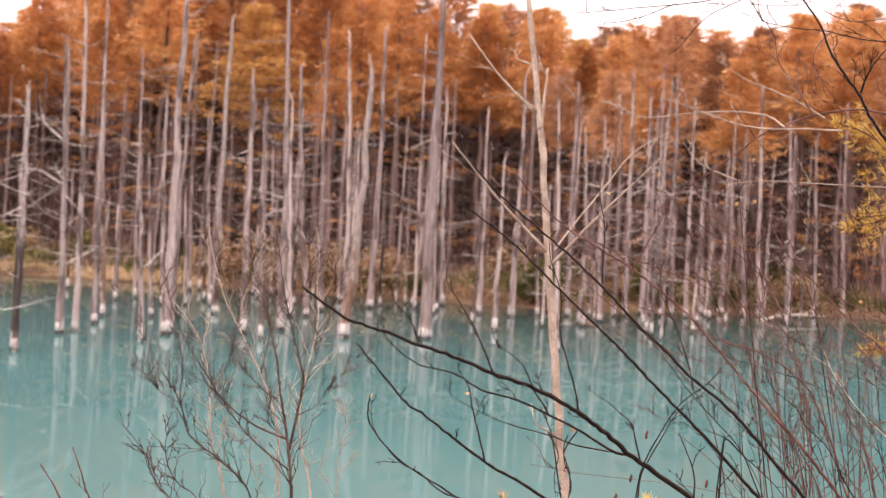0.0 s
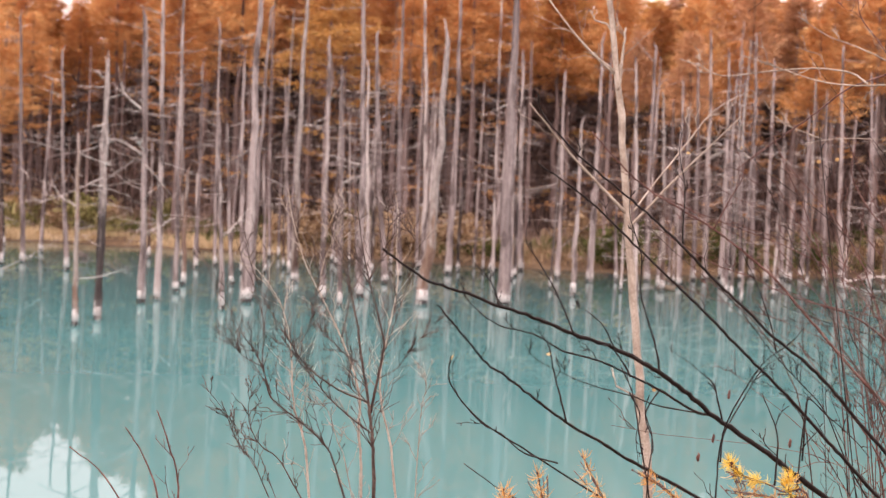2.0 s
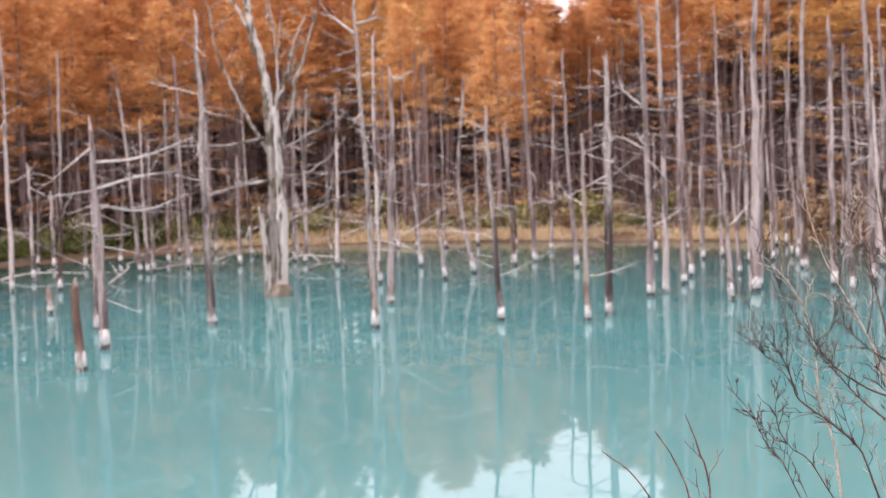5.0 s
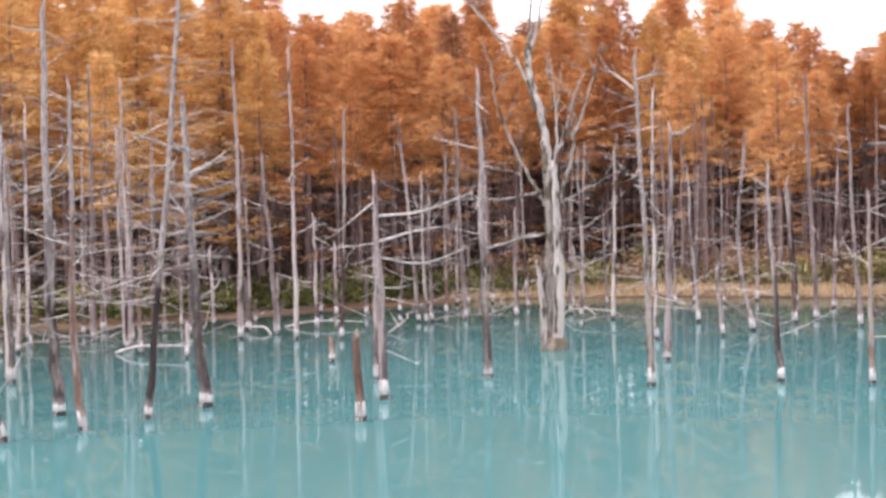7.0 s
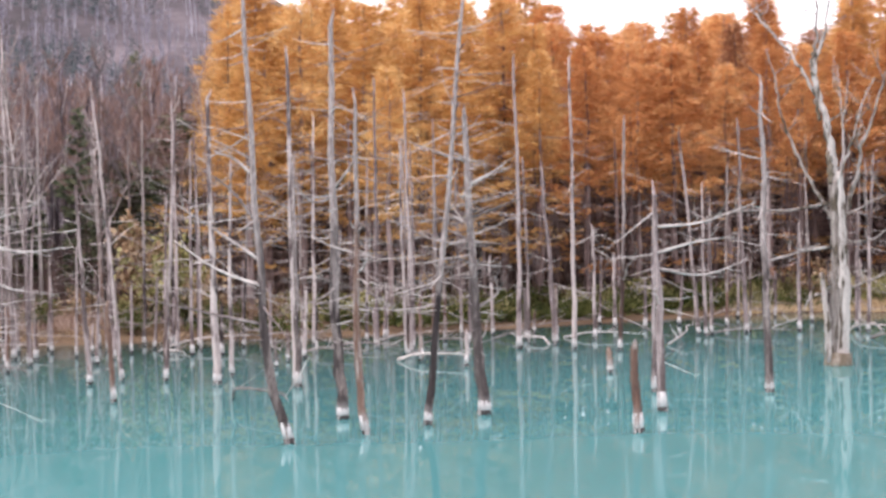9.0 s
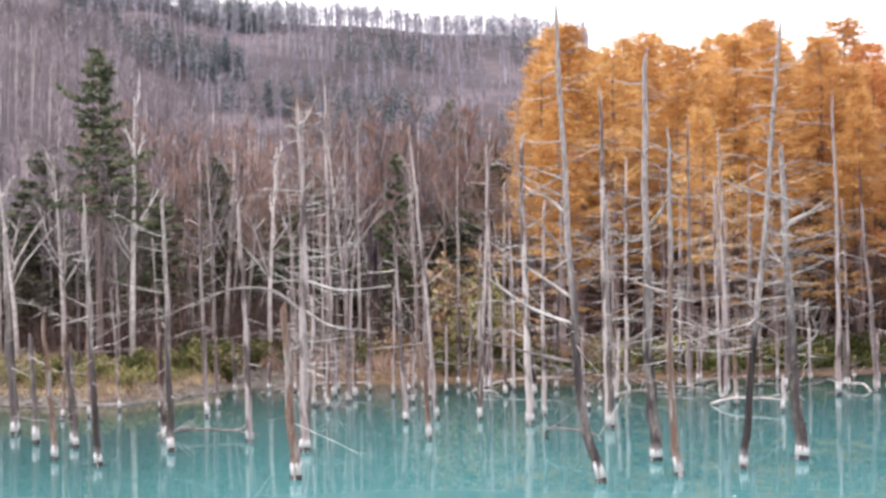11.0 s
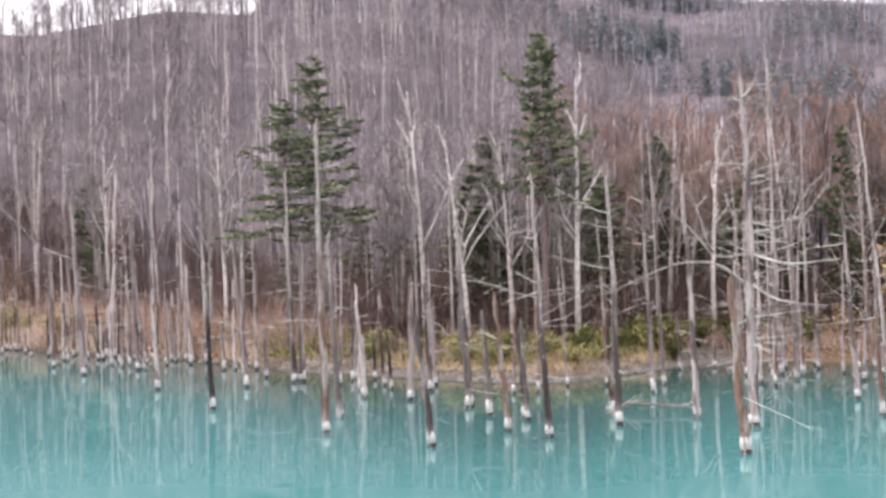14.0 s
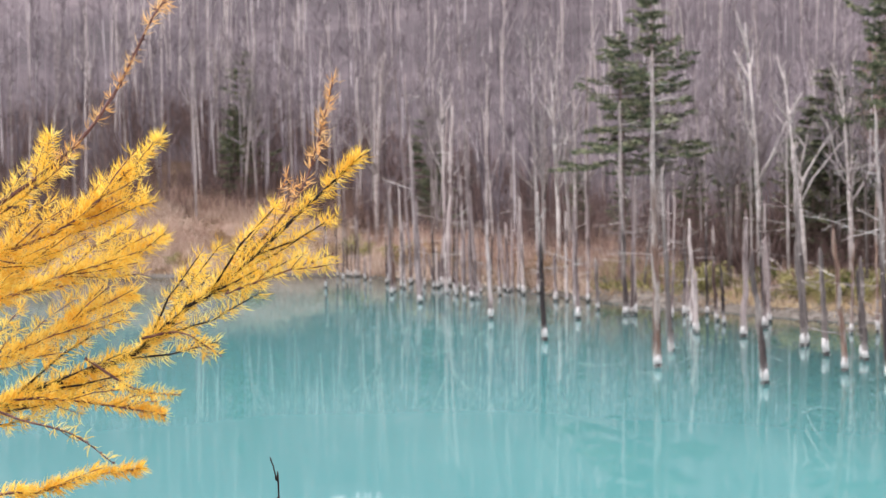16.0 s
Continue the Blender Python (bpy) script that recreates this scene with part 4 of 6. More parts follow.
def fir_meshes(seed, low, count, full=1.0, coarse=1.0):
    """A fir 10 m high whose living crown begins at the share low of its height; its boughs sag, lift their tips and carry needles mostly outwards."""
    rng = random.Random(seed)
    trunk, crown = Geo(), Geo()
    trunk.tube([(0, 0, -0.3), (0.05, 0, 5), (0, 0.03, 10.1)], [0.15, 0.09, 0.01], 6, 0.05, rng)
    for k in range(int(low * 70)):
        a = rng.uniform(0, 6.3)
        q, way = Vector((0, 0, rng.uniform(0.15, low + 0.15) * 10)), Vector((math.cos(a), math.sin(a), rng.uniform(-0.5, 0.1)))
        l = rng.uniform(0.5, 1.6)
        trunk.tube([q, q + way * l * 0.5, q + way * l + Vector((0, 0, 0.05))], [0.02, 0.013, 0.004], 3, 0, rng)
    for k in range(count):
        u = (k + rng.random()) / count
        u = min(1.0, max(0.0, u + 0.5 * (round(u * 13) / 13 - u) + rng.gauss(0, 0.012)))
        z = 10 * (low + (0.985 - low) * u)
        a = k * 2.4 + rng.uniform(-0.6, 0.6)
        out = Vector((math.cos(a), math.sin(a), 0))
        cross = Vector((-out.y, out.x, 0))
        length = (0.16 + 1.6 * (1 - u) ** 0.75) * rng.uniform(0.4, 1.2) * (1 + 0.95 * noise.noise((math.cos(a) * 1.3, math.sin(a) * 1.3, u * 5 + seed)))
        p0 = Vector((0, 0, z))
        mid = p0 + out * length * 0.55 + Vector((0, 0, (0.45 * u - 0.32) * length * 0.6))
        tip = p0 + out * length + Vector((0, 0, (0.6 * u - 0.18 + rng.uniform(-0.08, 0.12)) * length))
        trunk.tube([p0, mid, tip], [0.022, 0.016, 0.004], 3, 0, rng)
        for s in range(int((10 + 46 * length) * full)):
            t = rng.uniform(0.0, 1) ** 0.6
            q = (p0.lerp(mid, t / 0.55) if t < 0.55 else mid.lerp(tip, (t - 0.55) / 0.45)) + cross * rng.gauss(0, 0.10) * length + Vector((0, 0, rng.gauss(0, 0.035)))
            way = out * rng.uniform(0.3, 1) + cross * rng.uniform(-1, 1) + Vector((0, 0, rng.uniform(-0.25, 0.35)))
            crown.blade(q, way, rng.uniform(0.14, 0.34) * coarse, rng.uniform(0.06, 0.12) * coarse, rng)
    return trunk.mesh("trunk", LARCH_BARK), crown.mesh("crown", FIR_GREEN, False)


FIRS = [fir_meshes(400 + k, low, count, full, coarse) for k, (low, count, full, coarse) in enumerate(((0.50, 104, 0.85, 1.0), (0.46, 84, 0.7, 1.0), (0.10, 84, 0.6, 1.9), (0.08, 78, 0.6, 1.9)))]


def fir(az, d, h, k, wide=1.0, label="dark green fir tree among the bare trees"):
    p = spot(az, d)
    ob = thing("fir_tree", (p.x, p.y, land(p.x, p.y)), label, "fir tree", "firs on the far bank")
    part("trunk", FIRS[k % 4][0], None, ob)
    part("crown", FIRS[k % 4][1], None, ob)
    ob.scale = (h / 10 * wide, h / 10 * wide, h / 10)
    ob.rotation_euler = (0, 0, k)
    return ob


fir(63.3, 74, 14.7, 0, 0.88, "tall spire-shaped dark green fir on the bank")
fir(71.3, 78, 14.4, 1, 1.15, "broad ragged dark green fir on the bank")
fir(72.4, 80, 12.6, 1, 1.2)
fir(52.9, 84, 10.6, 3, 0.8)
fir(50.9, 150, 18.2, 1, 0.6)
for k in range(62):
    az = rng.uniform(48.5, 62.5) if k < 32 else rng.uniform(63.5, 70) if k < 38 else rng.uniform(72, 86) if k < 44 else rng.uniform(54.5, 67)
    fir(az, float(shore(az)) + rng.uniform(17, 36), rng.uniform(5.0, 9.0) if k % 5 else rng.uniform(8, 11), 2 + k % 2, rng.uniform(1.2, 1.8), "low dark fir in the shade of the bare wood")
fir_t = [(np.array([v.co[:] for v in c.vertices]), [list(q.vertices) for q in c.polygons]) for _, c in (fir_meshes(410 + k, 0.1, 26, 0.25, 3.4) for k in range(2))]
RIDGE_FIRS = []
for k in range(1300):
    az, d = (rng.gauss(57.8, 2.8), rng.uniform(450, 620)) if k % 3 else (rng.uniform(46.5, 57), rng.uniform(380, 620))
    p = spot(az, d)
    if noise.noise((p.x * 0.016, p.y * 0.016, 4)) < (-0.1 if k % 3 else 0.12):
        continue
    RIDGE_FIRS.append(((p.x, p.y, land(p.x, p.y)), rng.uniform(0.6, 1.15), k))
scatter("ridge_firs", "firs scattered along the ridge, blue-green with painted haze", FAR_FIR, fir_t, RIDGE_FIRS)

# ---- undergrowth along the far bank ----


def undergrowth(name, label, mat, count, az0, az1, off0, off1, tall, wide, up=0.6, seed=1, tuft=9):
    """Blades and leaves in clumps along a stretch of the shore."""
    rng = random.Random(seed)
    g = Geo()
    for k in range(count):
        az = rng.uniform(az0, az1)
        d = float(shore(az)) + rng.uniform(off0, off1)
        p = spot(az, d)
        z = land(p.x, p.y)
        if z < 0 or (57 < az < 75 and d - float(shore(az)) < 4.5 and rng.random() < 0.45):
            continue
        lush = noise.noise((p.x * 0.22, p.y * 0.22, seed)) + 0.5 * noise.noise((p.x * 0.7, p.y * 0.7, seed + 5))
        if lush < rng.uniform(-0.55, 0.15):
            continue
        size = tall * rng.uniform(0.5, 1.2) * (0.7 + 0.9 * max(0, lush + 0.2))
        for s in range(tuft):
            q = Vector((p.x + rng.gauss(0, 0.3), p.y + rng.gauss(0, 0.3), z + rng.uniform(0, 0.65) * size * (1 - up)))
            g.blade(q, (rng.gauss(0, 1 - up * 0.7), rng.gauss(0, 1 - up * 0.7), up + rng.uniform(0, 0.6)), size * rng.uniform(0.4, 0.9), wide * rng.uniform(0.6, 1.3), rng)
    return tagged(part(name, g, mat, None, "", False), label, "undergrowth", kind="stuff")


undergrowth("bamboo_grass", "low green bamboo grass on the far bank", SASA, 3200, 26, 49, 1.5, 10, 0.9, 0.10, 0.35, 1)
undergrowth("bamboo_grass", "sparse green shrubs under the larches", SASA, 900, -26, 14, 1.5, 10, 0.9, 0.10, 0.35, 2)
undergrowth("dry_grass", "strip of dry tan grass along the shore", STRAW, 3400, 8, 30, 0.2, 4.0, 0.5, 0.035, 0.7, 3)
undergrowth("dry_grass", "rusty brown grass and fallen leaves on the bank", DRY_GRASS, 2200, -27, 9, 0.5, 12, 0.7, 0.04, 0.6, 4)
undergrowth("olive_shrubs", "olive shrubs and vines under the larches", YELLOW_LEAF, 900, 14, 46, 3.0, 12, 1.4, 0.10, 0.35, 6)
undergrowth("olive_shrubs", "pale yellow-green herbs behind the gravelly shore", YELLOW_LEAF, 700, 58.5, 74, 3.5, 9, 0.75, 0.09, 0.45, 17)
undergrowth("rust_shrubs", "rusty brown brushwood along the shore", RED_SHRUB, 5200, 72, 100, 7, 20, 1.6, 0.045, 0.82, 7)
undergrowth("rust_shrubs", "tall pinkish brown shrub stems on the bank", RED_SHRUB, 1500, 70.5, 80.5, 5, 17, 2.7, 0.04, 0.85, 19)
undergrowth("dry_grass", "tall pinkish tan grass on the far bank", TAN_REED, 10500, 73.5, 100, 0.8, 17, 1.3, 0.06, 0.75, 14)
undergrowth("rust_shrubs", "rusty brown brushwood between the trunks", RED_SHRUB, 2400, 45, 71, 3.0, 16, 1.3, 0.025, 0.75, 8)
undergrowth("dry_grass", "pale straw tufts on the gravelly shore", STRAW, 900, 59, 69, 2.0, 7.5, 0.45, 0.035, 0.7, 18)
undergrowth("dry_grass", "low tan grass along the gravelly shore", DRY_GRASS, 2000, 45, 98, 0.6, 5, 0.4, 0.03, 0.7, 9)
undergrowth("rust_shrubs", "purplish brown brushwood under the larches", RED_SHRUB, 2600, -27, 30, 4.0, 22, 1.5, 0.025, 0.75, 10)
# darkened brush set where shade lies under the trees
undergrowth("dark_brush", "brown brushwood deep inside the plantation, darkened for shade", SHADED_BRUSH, 2900, -19, 49, 12, 60, 5.0, 0.06, 0.85, 11)
undergrowth("dark_brush", "reddish stems crowding the plantation, darkened for shade", SHADED_BRUSH, 2000, -19, 15, 14, 34, 8.5, 0.08, 0.92, 15, 7)
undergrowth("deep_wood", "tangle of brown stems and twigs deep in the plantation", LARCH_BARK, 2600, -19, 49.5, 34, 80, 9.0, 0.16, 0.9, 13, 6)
undergrowth("dark_brush", "brown saplings under the bare wood, darkened for shade", SHADED_BRUSH, 6400, 46, 76, 11, 44, 5.6, 0.045, 0.85, 12, 7)
undergrowth("dark_brush", "mauve-brown brushwood at the foot of the hill, darkened for shade", SHADED_BRUSH, 5500, 73, 101, 16, 50, 4.2, 0.05, 0.85, 16, 7)
rng = random.Random(31)
g = Geo()
for k in range(900):
    az = rng.uniform(56, 76)
    p = spot(az, float(shore(az)) + abs(rng.gauss(0.5, 4.0)) - 0.8)
    z, r = land(p.x, p.y), rng.uniform(0.05, 0.22) * rng.uniform(0.5, 1)
    q = [Vector((math.cos(a) * r * rng.uniform(0.8, 1.3), math.sin(a) * r * rng.uniform(0.7, 1.2), 0)) for a in (0, 1.25, 2.5, 3.75, 5.0)]
    base = Vector((p.x, p.y, z - r * 0.2))
    g.add([tuple(base + v) for v in q] + [tuple(base + v * 0.6 + Vector((0, 0, r * rng.uniform(0.5, 0.8)))) for v in q],
          [(i, (i + 1) % 5, 5 + (i + 1) % 5, 5 + i) for i in range(5)] + [(5, 6, 7, 8, 9)])
tagged(part("shore_stones", g, GRAVEL, None, "", False), "grey stones strewn along the gravelly shore", "stones", kind="stuff")


# leafy shrubs, one by one
def shrub_meshes(seed):
    rng = random.Random(seed)
    wood, leaf = Geo(), Geo()
    for k in range(13):
        a, w = rng.uniform(0, 6.3), rng.uniform(0.1, 0.75)
        tip = Vector((math.cos(a) * w, math.sin(a) * w, rng.uniform(0.45, 1.05) * (1.1 - 0.4 * w)))
        mid = tip * 0.5 + Vector((rng.gauss(0, 0.05), rng.gauss(0, 0.05), 0.06))
        wood.tube([(0, 0, -0.1), mid, tip], [0.014, 0.009, 0.004], 3, 0, rng)
        for s in range(52):
            t = rng.uniform(0.25, 1.08)
            q = mid * (t * 2) if t < 0.5 else mid.lerp(tip, t * 2 - 1)
            q = q + Vector((rng.gauss(0, 0.09), rng.gauss(0, 0.09), rng.gauss(0, 0.07)))
            leaf.blade(q, (rng.gauss(0, 1), rng.gauss(0, 1), rng.uniform(-0.6, 0.8)), rng.uniform(0.07, 0.16), rng.uniform(0.04, 0.08), rng)
    return wood, leaf


SHRUB_LEAVES = {"yellow-green": YELLOW_LEAF, "green": SASA, "rusty": DRY_GRASS}
SHRUBS = {}
for k in range(3):
    wood, leaf = shrub_meshes(600 + k)
    for tint, mat in SHRUB_LEAVES.items():
        SHRUBS[tint, k] = (wood.mesh("stems", BROWN_TWIG), leaf.mesh("foliage", mat, False))


def leafy_shrub(az, off, h, k, tint):
    p = spot(az, float(shore(az)) + off)
    ob = thing("leafy_shrub", (p.x, p.y, max(0.02, land(p.x, p.y))), "rounded %s leafy shrub on the far bank" % tint, "shrub", "shrubs on the far bank")
    stems, foliage = SHRUBS[tint, k % 3]
    part("stem", stems, None, ob)
    part("foliage", foliage, None, ob)
    wide = 1.15 if h < 2.5 else 0.6
    ob.scale = (h * wide, h * wide, h)
    ob.rotation_euler = (0, 0, k * 1.7)


rng = random.Random(71)
for az0, az1, count, o0, o1, h0, h1, tints in (
        (60, 74.5, 40, 4.5, 9.5, 0.6, 1.4, ("yellow-green", "yellow-green", "yellow-green", "yellow-green", "green")),
        (60.5, 67, 14, 3.0, 7, 0.4, 1.0, ("yellow-green",)),
        (74, 98, 30, 2, 9, 0.9, 2.0, ("rusty", "rusty", "yellow-green")),
        (45, 60, 24, 2, 7, 0.7, 1.7, ("rusty", "green", "green", "yellow-green")),
        (26, 46, 34, 2, 8, 0.8, 1.6, ("green", "green", "yellow-green")),
        (12, 27, 22, 4, 10, 0.9, 2.4, ("yellow-green", "rusty", "rusty")),
        (-14, 12, 34, 1.5, 9, 0.9, 2.2, ("rusty", "rusty", "green", "rusty"))):
    for k in range(count):
        leafy_shrub(rng.uniform(az0, az1), rng.uniform(o0, o1), rng.uniform(h0, h1), k, rng.choice(tints))
leafy_shrub(-3.2, 1.2, 2.0, 1, "green")
leafy_shrub(0.9, 1.5, 1.3, 2, "green")
leafy_shrub(50.0, 5, 4.7, 0, "yellow-green")
leafy_shrub(50.9, 6, 4.9, 1, "rusty")
leafy_shrub(49.2, 4, 3.6, 1, "yellow-green")
leafy_shrub(48.6, 3, 2.8, 2, "rusty")

# pale branches that have fallen into the shallows


def fallen(x0, y0, x1, y1, rise, r, k):
    rng = random.Random(900 + k)
    a, b = Vector((x0, y0, 0.03)), Vector((x1, y1, rise))
    root = thing("fallen_branch", (x0, y0, 0.0), "pale fallen branch lying in the shallow water", "branch", "fallen branches in the shallows")
    side = (b - a).cross(Vector((0, 0, 1))).normalized()
    l = (b - a).length
    pts = [p - root.location for p in bent([a, a.lerp(b, 0.35) + side * 0.06 * l + Vector((0, 0, 0.05 * l)), a.lerp(b, 0.7) - side * 0.04 * l + Vector((0, 0, 0.03 * l)), b], 4)]
    g = Geo()
    n = len(pts) - 1
    g.tube(pts, [r * (1 - 0.7 * i / n) for i in range(n + 1)], 5, 0.1, rng)
    part("bough", g, LIMB_WOOD, root)
    for s in range(rng.randint(3, 6)):
        i = rng.randint(2, n - 1)
        w = ((pts[-1] - pts[0]).normalized() + side * rng.uniform(-1, 1) + Vector((0, 0, rng.uniform(0, 0.8)))).normalized()
        m = l * rng.uniform(0.12, 0.3)
        g = Geo()
        g.tube([pts[i], pts[i] + w * m * 0.5, pts[i] + w * m + Vector((0, 0, 0.05 * m))], [r * 0.4, r * 0.3, r * 0.1], 4, 0, rng)
        part("twig", g, LIMB_WOOD, root)


fallen(-43.1, 54.2, -40.9, 58.4, 0.7, 0.045, 0)
fallen(-45.3, 45.0, -41.5, 44.6, 0.25, 0.055, 1)
fallen(-39.8, 44.4, -36.7, 44.5, 0.35, 0.065, 2)
fallen(-34.8, 55.0, -36.0, 59.5, 0.6, 0.045, 3)
fallen(-29.4, 62.0, -25.6, 60.5, 0.3, 0.055, 4)
fallen(-44.8, 24.5, -41.6, 26.2, 0.12, 0.065, 5)
fallen(-49.8, 33.8, -46.6, 33.0, 0.15, 0.045, 6)
fallen(-35.6, 32.4, -30.3, 29.5, 0.5, 0.055, 7)
fallen(-52.0, 47.5, -47.8, 45.9, 0.9, 0.065, 8)
fallen(-42.5, 70.0, -40.5, 73.0, 0.4, 0.045, 9)
fallen(-32.1, 65.4, -27.5, 61.6, 0.4, 0.055, 10)
fallen(15.0, 76.0, 18.5, 77.5, 0.3, 0.065, 11)
fallen(-47.0, 51.0, -44.2, 53.0, 0.4, 0.045, 12)
fallen(-52.5, 44.0, -49.5, 46.0, 0.5, 0.055, 13)
fallen(-57.0, 37.0, -54.0, 39.5, 0.4, 0.065, 14)
fallen(-41.0, 56.5, -37.6, 57.6, 0.2, 0.045, 15)
fallen(-39.2, 53.0, -42.0, 54.6, 0.15, 0.055, 16)
fallen(-46.5, 47.8, -43.4, 48.6, 0.12, 0.065, 17)
fallen(-44.0, 50.6, -40.6, 50.2, 0.3, 0.045, 18)
fallen(-36.5, 61.0, -33.2, 62.4, 0.2, 0.055, 19)
fallen(-48.6, 45.8, -46.0, 44.4, 0.1, 0.065, 20)
fallen(-31.0, 66.5, -33.8, 68.0, 0.4, 0.045, 21)
fallen(-51.0, 42.4, -48.4, 41.6, 0.1, 0.055, 22)

# ---- the big pale forked tree in the water ----


def forked_tree(x, y):
    root = thing("forked_dead_tree", (x, y, 0), "big pale forked dead tree with twisted limbs in the pond", "dead tree")
    az, _ = bearing(x, y)
    side = Vector((math.cos(radians(az)), math.sin(radians(az)), 0))
    ahead = Vector((-side.y, side.x, 0))
    rng = random.Random(77)

    def bough(name, line, r0, r1, mat, twigs, label="", sides=7):
        pts = bent([side * a + Vector((0, 0, c)) + ahead * (b[0] if b else 0) for a, c, *b in line], 5)
        for p in pts[3:-1]:
            p += (side * rng.gauss(0, 1) + ahead * rng.gauss(0, 1)) * (0.03 if r0 < 0.2 else 0.0)
        g = Geo()
        n = len(pts) - 1
        g.tube(pts, [(r0 + (r1 - r0) * i / n) * rng.uniform(0.93, 1.07) for i in range(n + 1)], sides, 0.15, rng)
        for k in range(twigs):
            q = pts[rng.randint(n // 3, n)]
            w = Vector((rng.gauss(0, 0.7), rng.gauss(0, 0.7), rng.uniform(0.1, 1))).normalized()
            l = rng.uniform(0.4, 1.5)
            mid = q + w * l * 0.5 + Vector((rng.uniform(-0.1, 0.1), rng.uniform(-0.1, 0.1), 0))
            end = q + w * l + Vector((0, 0, 0.25 * l))
            g.tube([q, mid, end], [max(r1 * 0.5, 0.022), 0.016, 0.005], 4, 0, rng)
            for s in range(3):
                v = (w + Vector((rng.uniform(-1, 1), rng.uniform(-1, 1), rng.uniform(-0.2, 1)))).normalized()
                g.tube([mid, mid + v * l * 0.4], [0.011, 0.004], 3, 0, rng)
        part(name, g, mat, root, label)

    bough("trunk", [(0.12, -0.5), (0.10, 0.3), (0.20, 2.1), (0.17, 3.7), (0.14, 5.0), (0.10, 6.1), (0.08, 6.6)], 0.27, 0.13, PALE_BARK, 0, sides=14)
    bough("trunk", [(-0.20, -0.5), (-0.16, 0.6), (-0.06, 2.1), (0.0, 3.7), (-0.03, 5.0), (-0.08, 6.3)], 0.25, 0.17, PALE_BARK, 0, sides=12)
    bough("second_stem", [(-0.26, 0.1, -0.22), (-0.33, 1.36, -0.28), (-0.44, 2.34, -0.3), (-0.52, 3.15, -0.3)], 0.15, 0.07, PALE_BARK, 2)
    bough("leader", [(-0.02, 5.6), (-0.05, 6.5), (-0.12, 7.2), (-0.30, 8.3), (-0.52, 9.1), (-0.66, 9.8), (-0.68, 10.5)], 0.16, 0.10, PALE_BARK, 3, "pale leader with dark mossy patches")
    bough("moss", [(-0.17, 6.2, -0.08), (-0.20, 6.7, -0.10), (-0.24, 7.3, -0.09)], 0.115, 0.08, MOSS_BARK, 0, "dark green moss on the leader")
    bough("moss", [(-0.52, 8.35, -0.05), (-0.60, 8.75, -0.07), (-0.68, 9.1, -0.05)], 0.07, 0.05, MOSS_BARK, 0, "dark green moss on the leader")
    bough("moss", [(-0.72, 9.9, -0.06), (-0.75, 10.3, -0.08), (-0.72, 10.7, -0.05)], 0.085, 0.05, MOSS_BARK, 0, "dark green moss on the leader")
    bough("bough", [(-0.70, 10.3), (-0.60, 11.1), (-0.57, 12.0), (-0.63, 13.2)], 0.07, 0.03, PALE_BARK, 3)
    bough("bough", [(-0.62, 10.5), (-0.42, 11.1), (-0.24, 11.9), (-0.17, 13.1)], 0.065, 0.03, PALE_BARK, 3)
    bough("bough", [(-0.52, 11.0), (-0.1, 11.55), (0.40, 11.92)], 0.035, 0.012, PALE_BARK, 1)
    bough("bough", [(0.22, 5.0), (0.42, 5.6, 0.1), (0.71, 6.6, 0.1), (0.86, 7.45, 0.1), (1.16, 8.2, 0.1), (1.52, 9.35, 0.1), (1.84, 10.6)], 0.095, 0.022, PALE_BARK, 9)
    bough("bough", [(0.05, 6.2, -0.1), (0.31, 7.04, -0.2), (0.62, 7.8, -0.2), (0.82, 8.8, -0.2), (1.32, 9.75, -0.2)], 0.06, 0.015, PALE_BARK, 5)
    bough("bough", [(-0.15, 5.0), (-0.45, 5.6, 0.1), (-0.86, 6.3, 0.2), (-1.33, 7.3, 0.3), (-1.8, 8.5, 0.3), (-1.98, 9.5, 0.3), (-2.3, 10.9, 0.3)], 0.075, 0.02, PALE_BARK, 8)
    bough("bough", [(-0.62, 9.2), (-1.18, 10.2, 0.2), (-1.56, 10.8, 0.3), (-2.43, 11.85, 0.4), (-3.25, 12.9, 0.4)], 0.07, 0.02, PALE_BARK, 4)
    bough("bough", [(-0.2, 5.55), (-1.56, 5.31, -0.3), (-2.54, 5.33, -0.4), (-3.92, 5.22, -0.5), (-5.1, 4.8, -0.6)], 0.05, 0.014, PALE_BARK, 5)
    bough("bough", [(-0.2, 4.05), (-1.39, 3.85, -0.2), (-2.27, 3.62, -0.3)], 0.045, 0.012, PALE_BARK, 4)
    bough("bough", [(-0.3, 2.5), (-0.9, 2.3, -0.3), (-1.4, 1.6, -0.5), (-2.6, 1.3, -0.7)], 0.04, 0.012, PALE_BARK, 4)
    bough("bough", [(0.3, 5.1), (1.35, 5.65, -0.1), (2.45, 6.2, -0.2)], 0.04, 0.012, PALE_BARK, 5)
    bough("bough", [(0.3, 4.2), (1.2, 4.3, -0.1), (2.2, 5.0, -0.2)], 0.035, 0.012, PALE_BARK, 4)
    bough("bough", [(0.35, 2.6), (1.31, 3.0, -0.1), (2.5, 3.5, -0.2)], 0.04, 0.012, PALE_BARK, 5)
    bough("bough", [(0.1, 6.1, 0.1), (0.25, 8.0, 0.5), (0.15, 9.4, 0.7)], 0.06, 0.015, PALE_BARK, 6)
    g = Geo()
    g.tube([(0, 0, -0.4), (0, 0, 0.02), (0.03, 0, 0.42)], [0.52, 0.50, 0.42], 14, 0.10, rng)
    part("root_collar", g, MOSS_BARK, root, "dark soaked collar of roots at the water")


forked_tree(-25.3, 50.8)

# ---- bushes and saplings close to the viewing place ----


